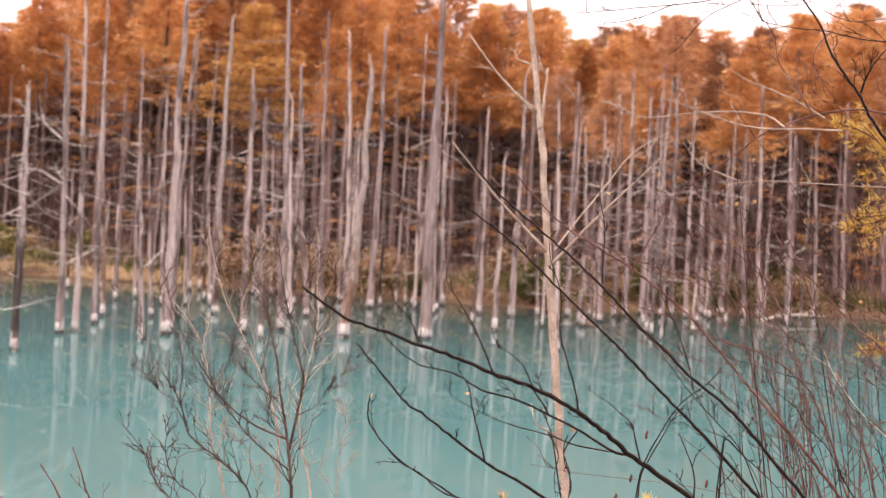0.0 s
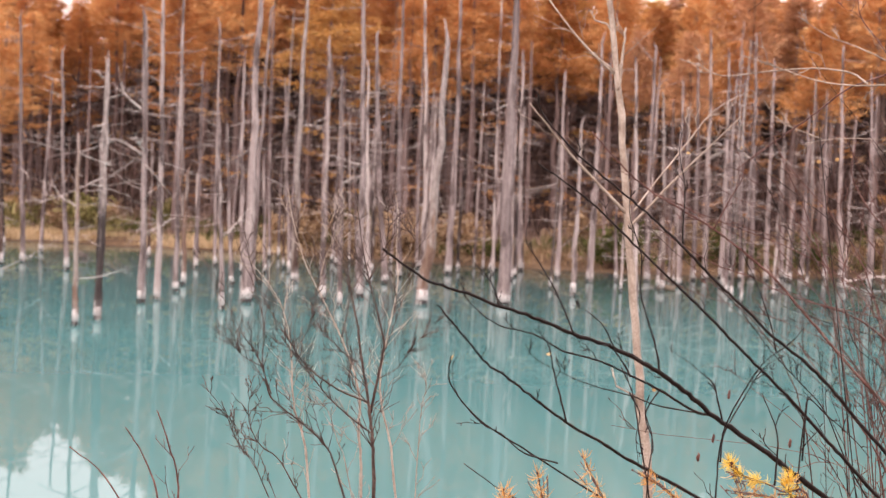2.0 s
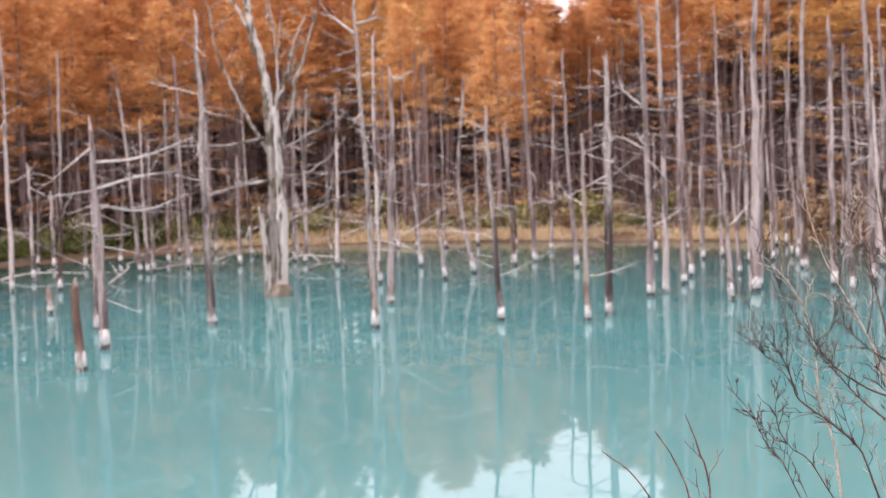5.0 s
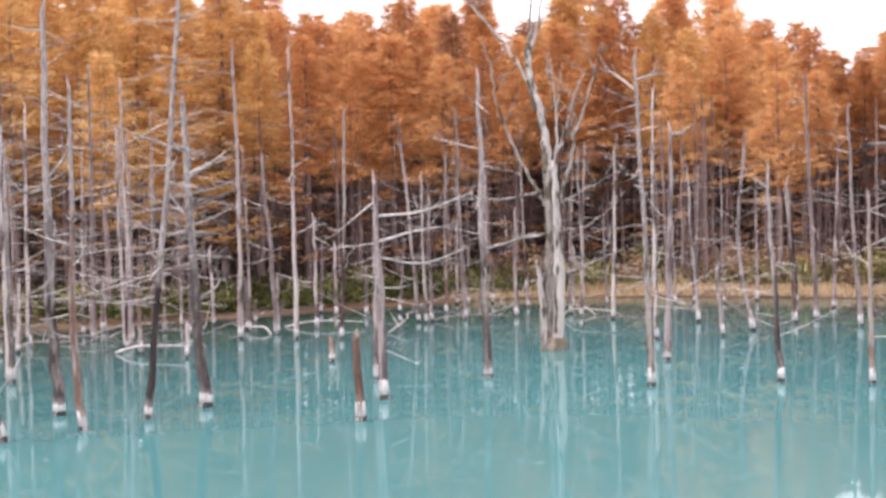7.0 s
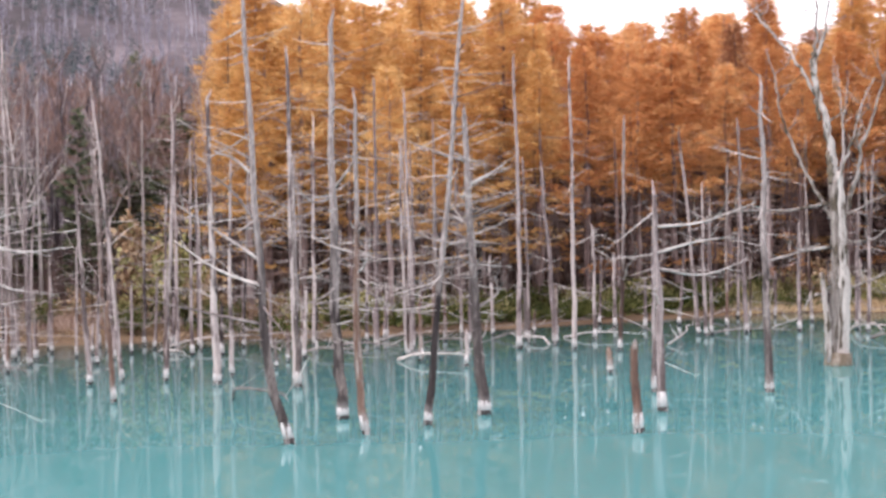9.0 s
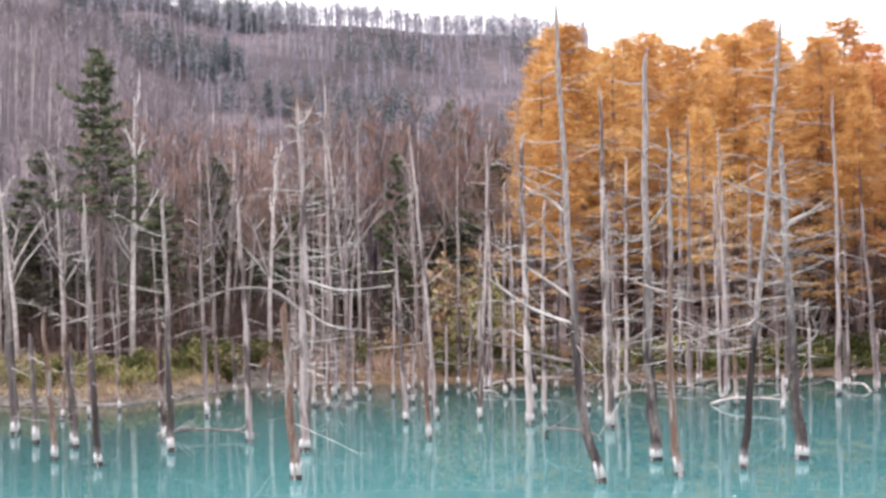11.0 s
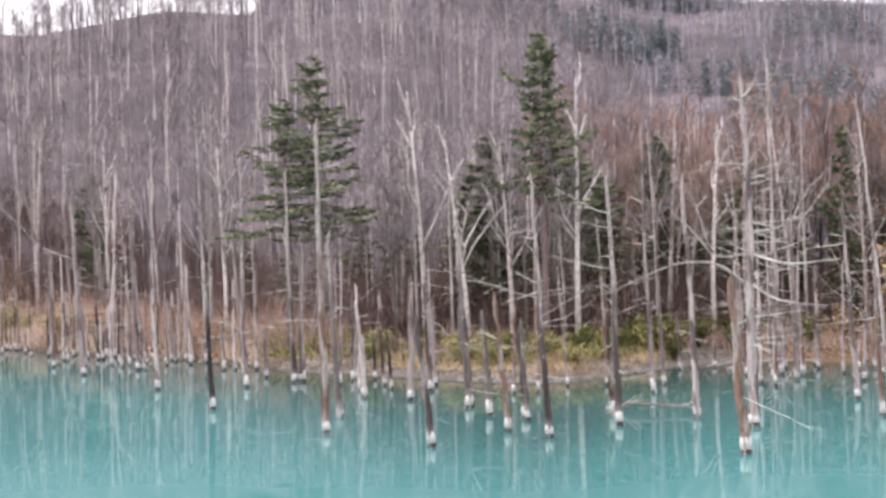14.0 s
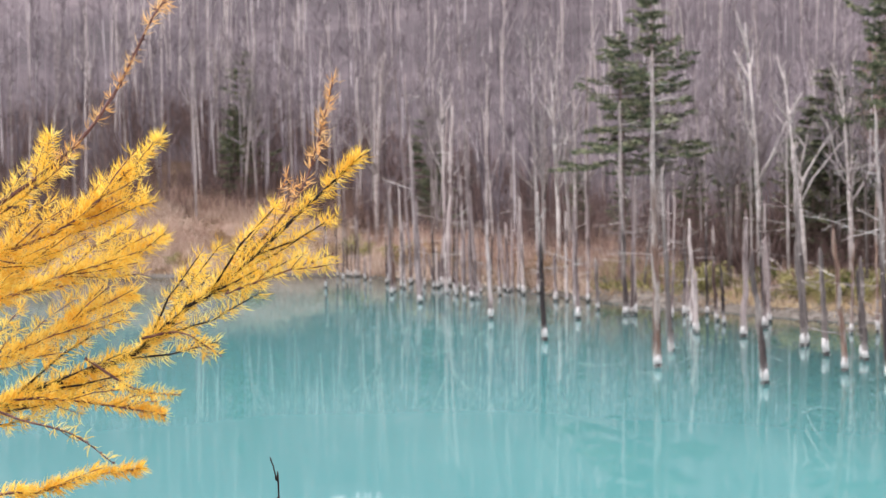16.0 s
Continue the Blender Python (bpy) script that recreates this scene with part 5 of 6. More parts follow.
def side_shoots(g, pts, r, rng, many, reach, level=0, turn_up=0.35):
    """Small alternating twigs with buds along a stem."""
    n = len(pts) - 1
    for k in range(many):
        t = rng.uniform(0.18, 0.98) * n
        i = min(int(t), n - 1)
        q = pts[i].lerp(pts[i + 1], t - i)
        way = (pts[i + 1] - pts[i]).normalized()
        off = Vector((rng.uniform(-1, 1), rng.uniform(-0.6, 0.6), rng.uniform(-0.4, 0.9)))
        off = (off - way * off.dot(way)).normalized()
        w = (way * rng.uniform(0.6, 1.1) + off * rng.uniform(0.5, 0.95) + Vector((0, 0, turn_up * rng.random()))).normalized()
        l = reach * rng.uniform(0.35, 1.1) * (1.1 - 0.6 * t / n)
        kink = Vector((rng.uniform(-1, 1), rng.uniform(-0.5, 0.5), rng.uniform(-0.3, 1))) * l * 0.10
        line = [q, q + w * l * 0.35 + kink, q + w * l * 0.7 - kink * 0.4, q + w * l + kink * 0.8]
        rr = max(r * 0.42, 0.0009)
        g.tube(line, [rr, rr * 0.8, rr * 0.62, rr * 0.4], 4, 0, rng)
        g.tube([line[-1] - w * 0.002, line[-1] + w * 0.0015, line[-1] + w * 0.0045], [rr * 0.4, max(rr * 0.6, 0.0008), 0.0002], 4, 0, rng)
        if level < 1:
            side_shoots(g, line, rr, rng, rng.randint(0, 3), l * 0.6, level + 1, turn_up)


def stem(name, root, line, r, mat, rng, shoots=6, reach=0.16, taper=0.3, label=""):
    o = root.location
    pts = [p - o for p in bent(line, 6)]
    for p in pts[1:-1]:
        p += Vector((rng.gauss(0, 1), rng.gauss(0, 1), rng.gauss(0, 1))) * r * 0.13
    n = len(pts) - 1
    g = Geo()
    g.tube(pts, [r * (1 - (1 - taper) * i / n) * (1.12 if i % 6 == 5 else 1.0) for i in range(n + 1)], 7, 0.06, rng)
    side_shoots(g, pts, r * 0.6, rng, shoots, reach)
    return part(name, g, mat, root, label)


def rooted(line):
    """Lets a branch run on straight for a while before it bends down to its foot."""
    foot, first, third = Vector(line[0]), Vector(line[1]), Vector(line[3])
    way = (first - third).normalized()
    on = first + way * 0.34
    down = on + way * 0.18 + Vector((0, 0, -0.14))
    return [line[0], tuple(foot.lerp(down, 0.5)), tuple(down), tuple(on), tuple(first.lerp(on, 0.5)), *line[1:]]


rng = random.Random(21)
bush = thing("shrub", (-0.36, 3.1, 3.4), "slender leafless shrub with pale reddish twigs by the water", "shrub")
foot = (-0.30, 3.15, 3.35)


def bush_stem(line, r, shoots, reach, mat):
    if line[0] == foot:
        first, second = Vector(line[1]), Vector(line[2])
        low = first + (first - second).normalized() * 0.12 + Vector((0, 0, -0.12))
        ground = Vector((low.x * 0.6 + foot[0] * 0.4, low.y * 0.6 + foot[1] * 0.4, foot[2]))
        line = [tuple(ground), tuple(ground.lerp(low, 0.55)), tuple(low), *line[1:]]
    stem("stem", bush, line, r * 0.8, mat, rng, int(shoots * 3.2), reach * 1.25, 0.22)


bush_stem([foot, (-0.262, 3.236, 4.422), (-0.266, 3.231, 4.473), (-0.273, 3.227, 4.528), (-0.282, 3.222, 4.584), (-0.293, 3.218, 4.639), (-0.301, 3.214, 4.694), (-0.312, 3.209, 4.743), (-0.322, 3.204, 4.792), (-0.328, 3.200, 4.846)], 0.0056, 7, 0.10, OLIVE_TWIG)
bush_stem([(-0.272, 3.239, 4.527), (-0.263, 3.235, 4.581), (-0.253, 3.230, 4.640), (-0.251, 3.225, 4.674), (-0.268, 3.221, 4.734), (-0.283, 3.217, 4.788), (-0.297, 3.212, 4.848), (-0.306, 3.208, 4.902), (-0.315, 3.203, 4.951)], 0.0036, 8, 0.10, OLIVE_TWIG)
bush_stem([(-0.275, 3.240, 4.546), (-0.328, 3.224, 4.568), (-0.365, 3.209, 4.592), (-0.401, 3.193, 4.624), (-0.429, 3.178, 4.668), (-0.456, 3.163, 4.711), (-0.479, 3.148, 4.754), (-0.494, 3.133, 4.797), (-0.502, 3.117, 4.827), (-0.509, 3.102, 4.862)], 0.0026, 9, 0.09, OLIVE_TWIG)
bush_stem([(-0.271, 3.238, 4.487), (-0.325, 3.223, 4.530), (-0.358, 3.208, 4.564), (-0.386, 3.192, 4.601), (-0.413, 3.177, 4.634), (-0.445, 3.162, 4.680), (-0.466, 3.146, 4.712)], 0.0022, 7, 0.08, OLIVE_TWIG)
bush_stem([foot, (-0.301, 3.385, 4.386), (-0.309, 3.392, 4.465), (-0.311, 3.400, 4.534), (-0.331, 3.407, 4.600), (-0.355, 3.414, 4.652), (-0.381, 3.421, 4.700), (-0.408, 3.427, 4.747), (-0.435, 3.434, 4.794), (-0.456, 3.441, 4.849), (-0.472, 3.448, 4.901), (-0.483, 3.455, 4.953)], 0.0042, 7, 0.10, TAN_TWIG)
bush_stem([foot, (-0.238, 3.434, 4.380), (-0.251, 3.442, 4.449), (-0.268, 3.450, 4.506), (-0.274, 3.457, 4.564), (-0.269, 3.465, 4.622), (-0.257, 3.472, 4.694), (-0.247, 3.480, 4.765), (-0.254, 3.488, 4.835), (-0.253, 3.496, 4.907), (-0.264, 3.504, 4.959)], 0.0036, 8, 0.10, TAN_TWIG)
bush_stem([foot, (-0.418, 3.435, 4.369), (-0.430, 3.437, 4.439), (-0.447, 3.439, 4.485), (-0.457, 3.441, 4.543), (-0.461, 3.443, 4.601), (-0.470, 3.445, 4.659), (-0.486, 3.447, 4.705), (-0.511, 3.448, 4.749), (-0.543, 3.450, 4.784), (-0.568, 3.451, 4.812)], 0.0036, 8, 0.10, TAN_TWIG)
bush_stem([foot, (-0.331, 3.186, 4.422), (-0.360, 3.179, 4.476), (-0.394, 3.171, 4.508), (-0.426, 3.163, 4.533), (-0.457, 3.155, 4.561), (-0.469, 3.147, 4.602), (-0.474, 3.139, 4.637), (-0.471, 3.132, 4.692), (-0.479, 3.125, 4.735), (-0.495, 3.117, 4.785), (-0.514, 3.110, 4.824), (-0.525, 3.102, 4.861)], 0.0028, 9, 0.09, OLIVE_TWIG)
bush_stem([(-0.470, 3.143, 4.618), (-0.510, 3.128, 4.641), (-0.532, 3.112, 4.669), (-0.575, 3.097, 4.700)], 0.0015, 5, 0.06, OLIVE_TWIG)
bush_stem([(-0.455, 3.142, 4.568), (-0.481, 3.134, 4.637), (-0.509, 3.126, 4.680), (-0.537, 3.118, 4.732), (-0.564, 3.109, 4.773), (-0.581, 3.101, 4.820)], 0.0016, 7, 0.07, OLIVE_TWIG)
bush_stem([foot, (-0.414, 3.087, 4.434), (-0.458, 3.079, 4.477), (-0.478, 3.070, 4.509), (-0.485, 3.061, 4.552), (-0.479, 3.052, 4.585), (-0.491, 3.043, 4.602)], 0.0022, 7, 0.06, OLIVE_TWIG)
bush_stem([foot, (-0.467, 3.087, 4.430), (-0.494, 3.078, 4.466), (-0.515, 3.070, 4.507), (-0.526, 3.061, 4.539), (-0.552, 3.052, 4.575), (-0.574, 3.043, 4.596)], 0.0018, 7, 0.06, OLIVE_TWIG)
bush_stem([foot, (-0.451, 3.087, 4.431), (-0.480, 3.089, 4.474), (-0.509, 3.090, 4.509), (-0.520, 3.091, 4.524)], 0.0015, 5, 0.05, OLIVE_TWIG)
bush_stem([foot, (-0.320, 3.285, 4.404), (-0.339, 3.277, 4.460), (-0.358, 3.269, 4.517), (-0.374, 3.260, 4.534), (-0.418, 3.251, 4.544), (-0.445, 3.241, 4.560)], 0.0016, 6, 0.06, TAN_TWIG)
bush_stem([(-0.305, 3.292, 4.618), (-0.340, 3.293, 4.638), (-0.382, 3.295, 4.680), (-0.412, 3.297, 4.723)], 0.0016, 6, 0.08, OLIVE_TWIG)
bush_stem([(-0.264, 3.291, 4.587), (-0.226, 3.292, 4.612), (-0.205, 3.293, 4.646), (-0.174, 3.294, 4.682), (-0.142, 3.295, 4.718)], 0.0014, 6, 0.07, OLIVE_TWIG)
bush_stem([(-0.301, 3.290, 4.551), (-0.325, 3.291, 4.577), (-0.317, 3.293, 4.628), (-0.341, 3.294, 4.661)], 0.0013, 4, 0.06, OLIVE_TWIG)
bush_stem([foot, (-0.197, 3.583, 4.351), (-0.195, 3.585, 4.415), (-0.193, 3.587, 4.477), (-0.184, 3.589, 4.539), (-0.193, 3.591, 4.587)], 0.0020, 5, 0.07, TAN_TWIG)
bush_stem([(-0.283, 3.198, 4.789), (-0.254, 3.200, 4.851), (-0.249, 3.202, 4.906), (-0.261, 3.203, 4.959)], 0.0016, 6, 0.07, OLIVE_TWIG)
bush_stem([(-0.352, 3.394, 4.655), (-0.340, 3.396, 4.731), (-0.349, 3.398, 4.788), (-0.376, 3.401, 4.856), (-0.386, 3.403, 4.913)], 0.0018, 7, 0.08, OLIVE_TWIG)
bush_stem([(-0.411, 3.447, 4.745), (-0.396, 3.433, 4.818), (-0.368, 3.418, 4.879), (-0.358, 3.403, 4.938)], 0.0016, 6, 0.07, TAN_TWIG)
bush_stem([(-0.454, 3.393, 4.608), (-0.423, 3.395, 4.668), (-0.410, 3.397, 4.738), (-0.402, 3.399, 4.796), (-0.412, 3.401, 4.865)], 0.0014, 6, 0.07, OLIVE_TWIG)
bush_stem([(-0.258, 3.293, 4.632), (-0.232, 3.295, 4.712), (-0.214, 3.297, 4.781), (-0.201, 3.299, 4.849), (-0.211, 3.302, 4.916)], 0.0014, 6, 0.08, OLIVE_TWIG)
small = thing("shrub", (-0.62, 2.93, 3.4), "low bare shrub with a few upright twigs", "shrub")
for line in ([(-0.62, 2.93, 3.38), (-0.586, 2.942, 4.421), (-0.609, 2.937, 4.511), (-0.627, 2.933, 4.561)], [(-0.62, 2.93, 3.38), (-0.62, 2.93, 4.40), (-0.65, 2.93, 4.48), (-0.68, 2.92, 4.53)],
             [(-0.60, 2.93, 3.38), (-0.67, 2.93, 4.35), (-0.72, 2.93, 4.44), (-0.78, 2.92, 4.49)]):
    first = Vector(line[1])
    line = [line[0], tuple(Vector(line[0]).lerp(first, 0.45)), tuple(Vector(line[0]).lerp(first, 0.85)), *line[1:]]
    stem("stem", small, line, 0.003, BROWN_TWIG, rng, 5, 0.09)

dark = thing("leaning_shrub", (1.05, 2.55, 3.4), "dark wet leafless shrub leaning out over the pond", "shrub")
foot = (1.05, 2.55, 3.38)


def dark_branch(line, r, shoots, reach, mat):
    stem("branch", dark, rooted(line) if line[0] == foot else line, r, mat, rng, shoots, reach, 0.28)


dark_branch([foot, (0.422, 2.486, 4.590), (0.390, 2.450, 4.616), (0.307, 2.415, 4.671), (0.252, 2.379, 4.714), (0.206, 2.343, 4.748), (0.155, 2.307, 4.777), (0.082, 2.270, 4.804), (0.035, 2.234, 4.824), (-0.018, 2.197, 4.843), (-0.062, 2.161, 4.861), (-0.104, 2.124, 4.875), (-0.131, 2.087, 4.895), (-0.160, 2.051, 4.919)], 0.0052, 5, 0.05, DARK_TWIG)
dark_branch([(0.290, 2.410, 4.681), (0.262, 2.381, 4.690), (0.209, 2.352, 4.722), (0.166, 2.323, 4.744), (0.124, 2.294, 4.764), (0.068, 2.265, 4.781), (0.029, 2.236, 4.804), (-0.016, 2.206, 4.816), (-0.047, 2.177, 4.839), (-0.065, 2.148, 4.862)], 0.0020, 4, 0.05, DARK_TWIG)
dark_branch([(0.280, 2.400, 4.684), (0.212, 2.374, 4.696), (0.170, 2.349, 4.712), (0.112, 2.323, 4.728), (0.071, 2.297, 4.746), (0.031, 2.271, 4.769), (0.018, 2.245, 4.791)], 0.0012, 3, 0.04, DARK_TWIG)
dark_branch([foot, (0.228, 2.387, 4.589), (0.167, 2.345, 4.624), (0.132, 2.303, 4.651), (0.078, 2.260, 4.685), (0.034, 2.218, 4.721), (-0.005, 2.176, 4.754), (-0.034, 2.133, 4.779), (-0.063, 2.090, 4.818), (-0.091, 2.048, 4.854)], 0.0034, 4, 0.04, DARK_TWIG)
dark_branch([foot, (0.530, 2.535, 4.582), (0.485, 2.519, 4.626), (0.436, 2.503, 4.677), (0.388, 2.486, 4.723), (0.341, 2.470, 4.765), (0.294, 2.453, 4.809), (0.249, 2.437, 4.850), (0.204, 2.420, 4.889), (0.151, 2.404, 4.936), (0.111, 2.387, 4.972), (0.073, 2.370, 5.000), (0.027, 2.353, 5.029)], 0.0036, 5, 0.05, DARK_TWIG)
dark_branch([foot, (0.615, 2.605, 4.574), (0.541, 2.594, 4.651), (0.491, 2.584, 4.705), (0.452, 2.572, 4.741), (0.395, 2.561, 4.783), (0.347, 2.549, 4.827), (0.300, 2.538, 4.866), (0.253, 2.526, 4.911), (0.207, 2.515, 4.951), (0.162, 2.503, 4.986), (0.117, 2.492, 5.020), (0.072, 2.480, 5.057), (0.032, 2.469, 5.100), (0.022, 2.457, 5.130)], 0.0036, 6, 0.07, DARK_TWIG)
dark_branch([foot, (0.684, 2.664, 4.566), (0.638, 2.659, 4.619), (0.598, 2.654, 4.665), (0.548, 2.650, 4.715), (0.499, 2.645, 4.766), (0.450, 2.640, 4.818), (0.401, 2.636, 4.869), (0.353, 2.631, 4.906), (0.306, 2.625, 4.939), (0.254, 2.620, 4.967), (0.204, 2.615, 4.995), (0.157, 2.609, 5.032), (0.109, 2.605, 5.082)], 0.0034, 7, 0.07, BROWN_TWIG)
dark_branch([foot, (0.684, 2.684, 4.571), (0.649, 2.683, 4.670), (0.627, 2.681, 4.715), (0.606, 2.678, 4.758), (0.576, 2.675, 4.786), (0.537, 2.672, 4.809), (0.499, 2.669, 4.822), (0.444, 2.665, 4.835), (0.406, 2.662, 4.849), (0.377, 2.658, 4.864), (0.322, 2.655, 4.880), (0.275, 2.652, 4.903), (0.219, 2.649, 4.937)], 0.0022, 6, 0.07, BROWN_TWIG)
dark_branch([foot, (0.547, 2.685, 4.567), (0.505, 2.688, 4.652), (0.461, 2.690, 4.699), (0.418, 2.691, 4.742), (0.378, 2.693, 4.790), (0.349, 2.695, 4.824), (0.310, 2.696, 4.858)], 0.0017, 5, 0.05, DARK_TWIG)
dark_branch([(0.081, 2.216, 4.810), (0.067, 2.213, 4.841), (0.051, 2.210, 4.872), (0.030, 2.207, 4.904), (0.014, 2.204, 4.929), (0.017, 2.201, 4.963)], 0.0014, 3, 0.03, DARK_TWIG)
dark_branch([(-0.017, 2.147, 4.847), (-0.024, 2.148, 4.868), (-0.034, 2.149, 4.884), (-0.051, 2.149, 4.901), (-0.058, 2.150, 4.924)], 0.0012, 2, 0.03, DARK_TWIG)
dark_branch([(0.207, 2.343, 4.747), (0.204, 2.343, 4.768), (0.195, 2.345, 4.799), (0.184, 2.346, 4.830), (0.176, 2.347, 4.857), (0.175, 2.348, 4.908), (0.161, 2.350, 4.947), (0.155, 2.351, 4.974), (0.158, 2.352, 5.002)], 0.0016, 3, 0.03, DARK_TWIG)
dark_branch([(0.164, 2.293, 4.746), (0.154, 2.294, 4.763), (0.143, 2.294, 4.778), (0.125, 2.295, 4.812), (0.101, 2.296, 4.832), (0.089, 2.297, 4.838), (0.078, 2.297, 4.863)], 0.0014, 2, 0.03, DARK_TWIG)
dark_branch([(0.078, 2.242, 4.688), (0.068, 2.243, 4.723), (0.058, 2.244, 4.756), (0.051, 2.245, 4.786), (0.036, 2.246, 4.811), (0.038, 2.247, 4.845)], 0.0014, 3, 0.03, DARK_TWIG)
dark_branch([(0.308, 2.420, 4.670), (0.299, 2.421, 4.702), (0.292, 2.422, 4.725), (0.275, 2.422, 4.739), (0.258, 2.423, 4.753), (0.228, 2.423, 4.770)], 0.0014, 4, 0.03, DARK_TWIG)
dark_branch([(0.311, 2.448, 4.607), (0.316, 2.459, 4.647), (0.345, 2.470, 4.702), (0.369, 2.482, 4.740), (0.409, 2.492, 4.770)], 0.0014, 3, 0.04, DARK_TWIG)
dark_branch([(0.167, 2.342, 4.718), (0.183, 2.341, 4.687), (0.179, 2.340, 4.656), (0.184, 2.339, 4.620)], 0.0012, 2, 0.03, DARK_TWIG)
dark_branch([(0.210, 2.362, 4.720), (0.192, 2.361, 4.685), (0.205, 2.359, 4.646), (0.200, 2.358, 4.614)], 0.0012, 2, 0.03, DARK_TWIG)
dark_branch([(0.436, 2.487, 4.608), (0.438, 2.489, 4.679), (0.442, 2.490, 4.700), (0.467, 2.489, 4.679), (0.512, 2.487, 4.642), (0.534, 2.486, 4.618)], 0.0015, 3, 0.03, DARK_TWIG)
dark_branch([(0.406, 2.592, 4.758), (0.395, 2.593, 4.801), (0.371, 2.596, 4.861), (0.348, 2.597, 4.908), (0.345, 2.599, 4.956)], 0.0013, 3, 0.04, DARK_TWIG)
dark_branch([(0.246, 2.498, 4.920), (0.245, 2.499, 4.945), (0.245, 2.501, 5.004), (0.235, 2.503, 5.054), (0.239, 2.504, 5.097)], 0.0014, 4, 0.04, DARK_TWIG)
dark_branch([(0.302, 2.599, 4.940), (0.326, 2.600, 4.990), (0.343, 2.601, 5.026), (0.330, 2.603, 5.069)], 0.0012, 4, 0.04, BROWN_TWIG)
dark_branch([foot, (0.676, 2.585, 4.586), (0.646, 2.586, 4.632), (0.617, 2.588, 4.682), (0.582, 2.589, 4.714), (0.565, 2.590, 4.741), (0.533, 2.591, 4.764), (0.518, 2.592, 4.787), (0.507, 2.594, 4.826)], 0.0018, 5, 0.05, DARK_TWIG)
dark_branch([(0.531, 2.694, 4.836), (0.521, 2.695, 4.872), (0.529, 2.697, 4.927), (0.512, 2.699, 4.981), (0.523, 2.701, 5.036)], 0.0010, 4, 0.05, BROWN_TWIG)
dark_branch([(0.071, 2.289, 4.623), (0.024, 2.290, 4.635), (-0.008, 2.291, 4.659), (-0.032, 2.292, 4.670), (-0.053, 2.292, 4.689), (-0.075, 2.294, 4.720), (-0.079, 2.295, 4.756)], 0.0012, 3, 0.03, DARK_TWIG)
thicket = thing("thicket", (1.2, 2.7, 3.4), "tangled thicket of thin reddish-brown twigs", "shrub")
foot = (1.2, 2.7, 3.38)


def thicket_branch(line, r, shoots, reach, mat):
    stem("branch", thicket, rooted(line) if line[0] == foot else line, r, mat, rng, shoots, reach, 0.35)


thicket_branch([foot, (0.753, 2.550, 5.069), (0.687, 2.547, 5.138), (0.663, 2.543, 5.162), (0.638, 2.538, 5.192), (0.618, 2.534, 5.225), (0.598, 2.529, 5.247), (0.568, 2.525, 5.287), (0.548, 2.521, 5.328), (0.514, 2.517, 5.367), (0.473, 2.513, 5.406)], 0.0036, 9, 0.10, DARK_TWIG)
thicket_branch([(0.621, 2.536, 5.227), (0.627, 2.527, 5.253), (0.639, 2.518, 5.278), (0.668, 2.509, 5.317)], 0.0020, 5, 0.08, DARK_TWIG)
thicket_branch([foot, (0.791, 2.704, 5.203), (0.730, 2.716, 5.207), (0.668, 2.728, 5.215), (0.607, 2.739, 5.204), (0.564, 2.750, 5.189), (0.521, 2.761, 5.169), (0.478, 2.771, 5.131), (0.436, 2.781, 5.097), (0.388, 2.791, 5.060), (0.358, 2.802, 5.032)], 0.0026, 9, 0.09, BROWN_TWIG)
thicket_branch([(0.642, 2.725, 5.179), (0.581, 2.738, 5.179), (0.537, 2.752, 5.177), (0.483, 2.766, 5.182), (0.429, 2.780, 5.198), (0.383, 2.794, 5.214), (0.355, 2.808, 5.223)], 0.0017, 5, 0.08, TAN_TWIG)
thicket_branch([(0.550, 2.725, 5.179), (0.526, 2.748, 5.197), (0.473, 2.770, 5.203), (0.402, 2.792, 5.197), (0.330, 2.814, 5.188), (0.293, 2.836, 5.204), (0.261, 2.858, 5.216)], 0.0017, 6, 0.08, TAN_TWIG)
thicket_branch([(0.192, 2.800, 4.957), (0.228, 2.822, 5.007), (0.274, 2.843, 5.067), (0.312, 2.865, 5.118), (0.342, 2.885, 5.144), (0.387, 2.906, 5.170)], 0.0016, 4, 0.07, TAN_TWIG)
thicket_branch([foot, (0.790, 2.801, 5.094), (0.702, 2.826, 5.093), (0.641, 2.852, 5.094), (0.549, 2.877, 5.094), (0.486, 2.902, 5.084)], 0.0015, 5, 0.07, TAN_TWIG)
thicket_branch([(0.505, 2.853, 5.091), (0.459, 2.870, 5.108), (0.436, 2.887, 5.121), (0.412, 2.905, 5.154)], 0.0012, 3, 0.06, TAN_TWIG)
thicket_branch([(0.613, 2.725, 5.198), (0.579, 2.746, 5.220), (0.536, 2.767, 5.241), (0.492, 2.788, 5.259), (0.446, 2.810, 5.291)], 0.0014, 5, 0.07, TAN_TWIG)
thicket_branch([(0.595, 2.726, 5.201), (0.573, 2.747, 5.242), (0.542, 2.769, 5.289), (0.534, 2.790, 5.337), (0.507, 2.812, 5.375)], 0.0013, 5, 0.08, BROWN_TWIG)
thicket_branch([foot, (0.784, 2.708, 5.312), (0.713, 2.717, 5.324), (0.659, 2.726, 5.329), (0.606, 2.735, 5.340), (0.570, 2.744, 5.342), (0.516, 2.753, 5.350), (0.470, 2.762, 5.367)], 0.0017, 10, 0.10, DARK_TWIG)
thicket_branch([foot, (0.766, 2.660, 5.356), (0.698, 2.673, 5.358), (0.638, 2.685, 5.351), (0.595, 2.699, 5.368), (0.560, 2.712, 5.394)], 0.0015, 8, 0.09, BROWN_TWIG)
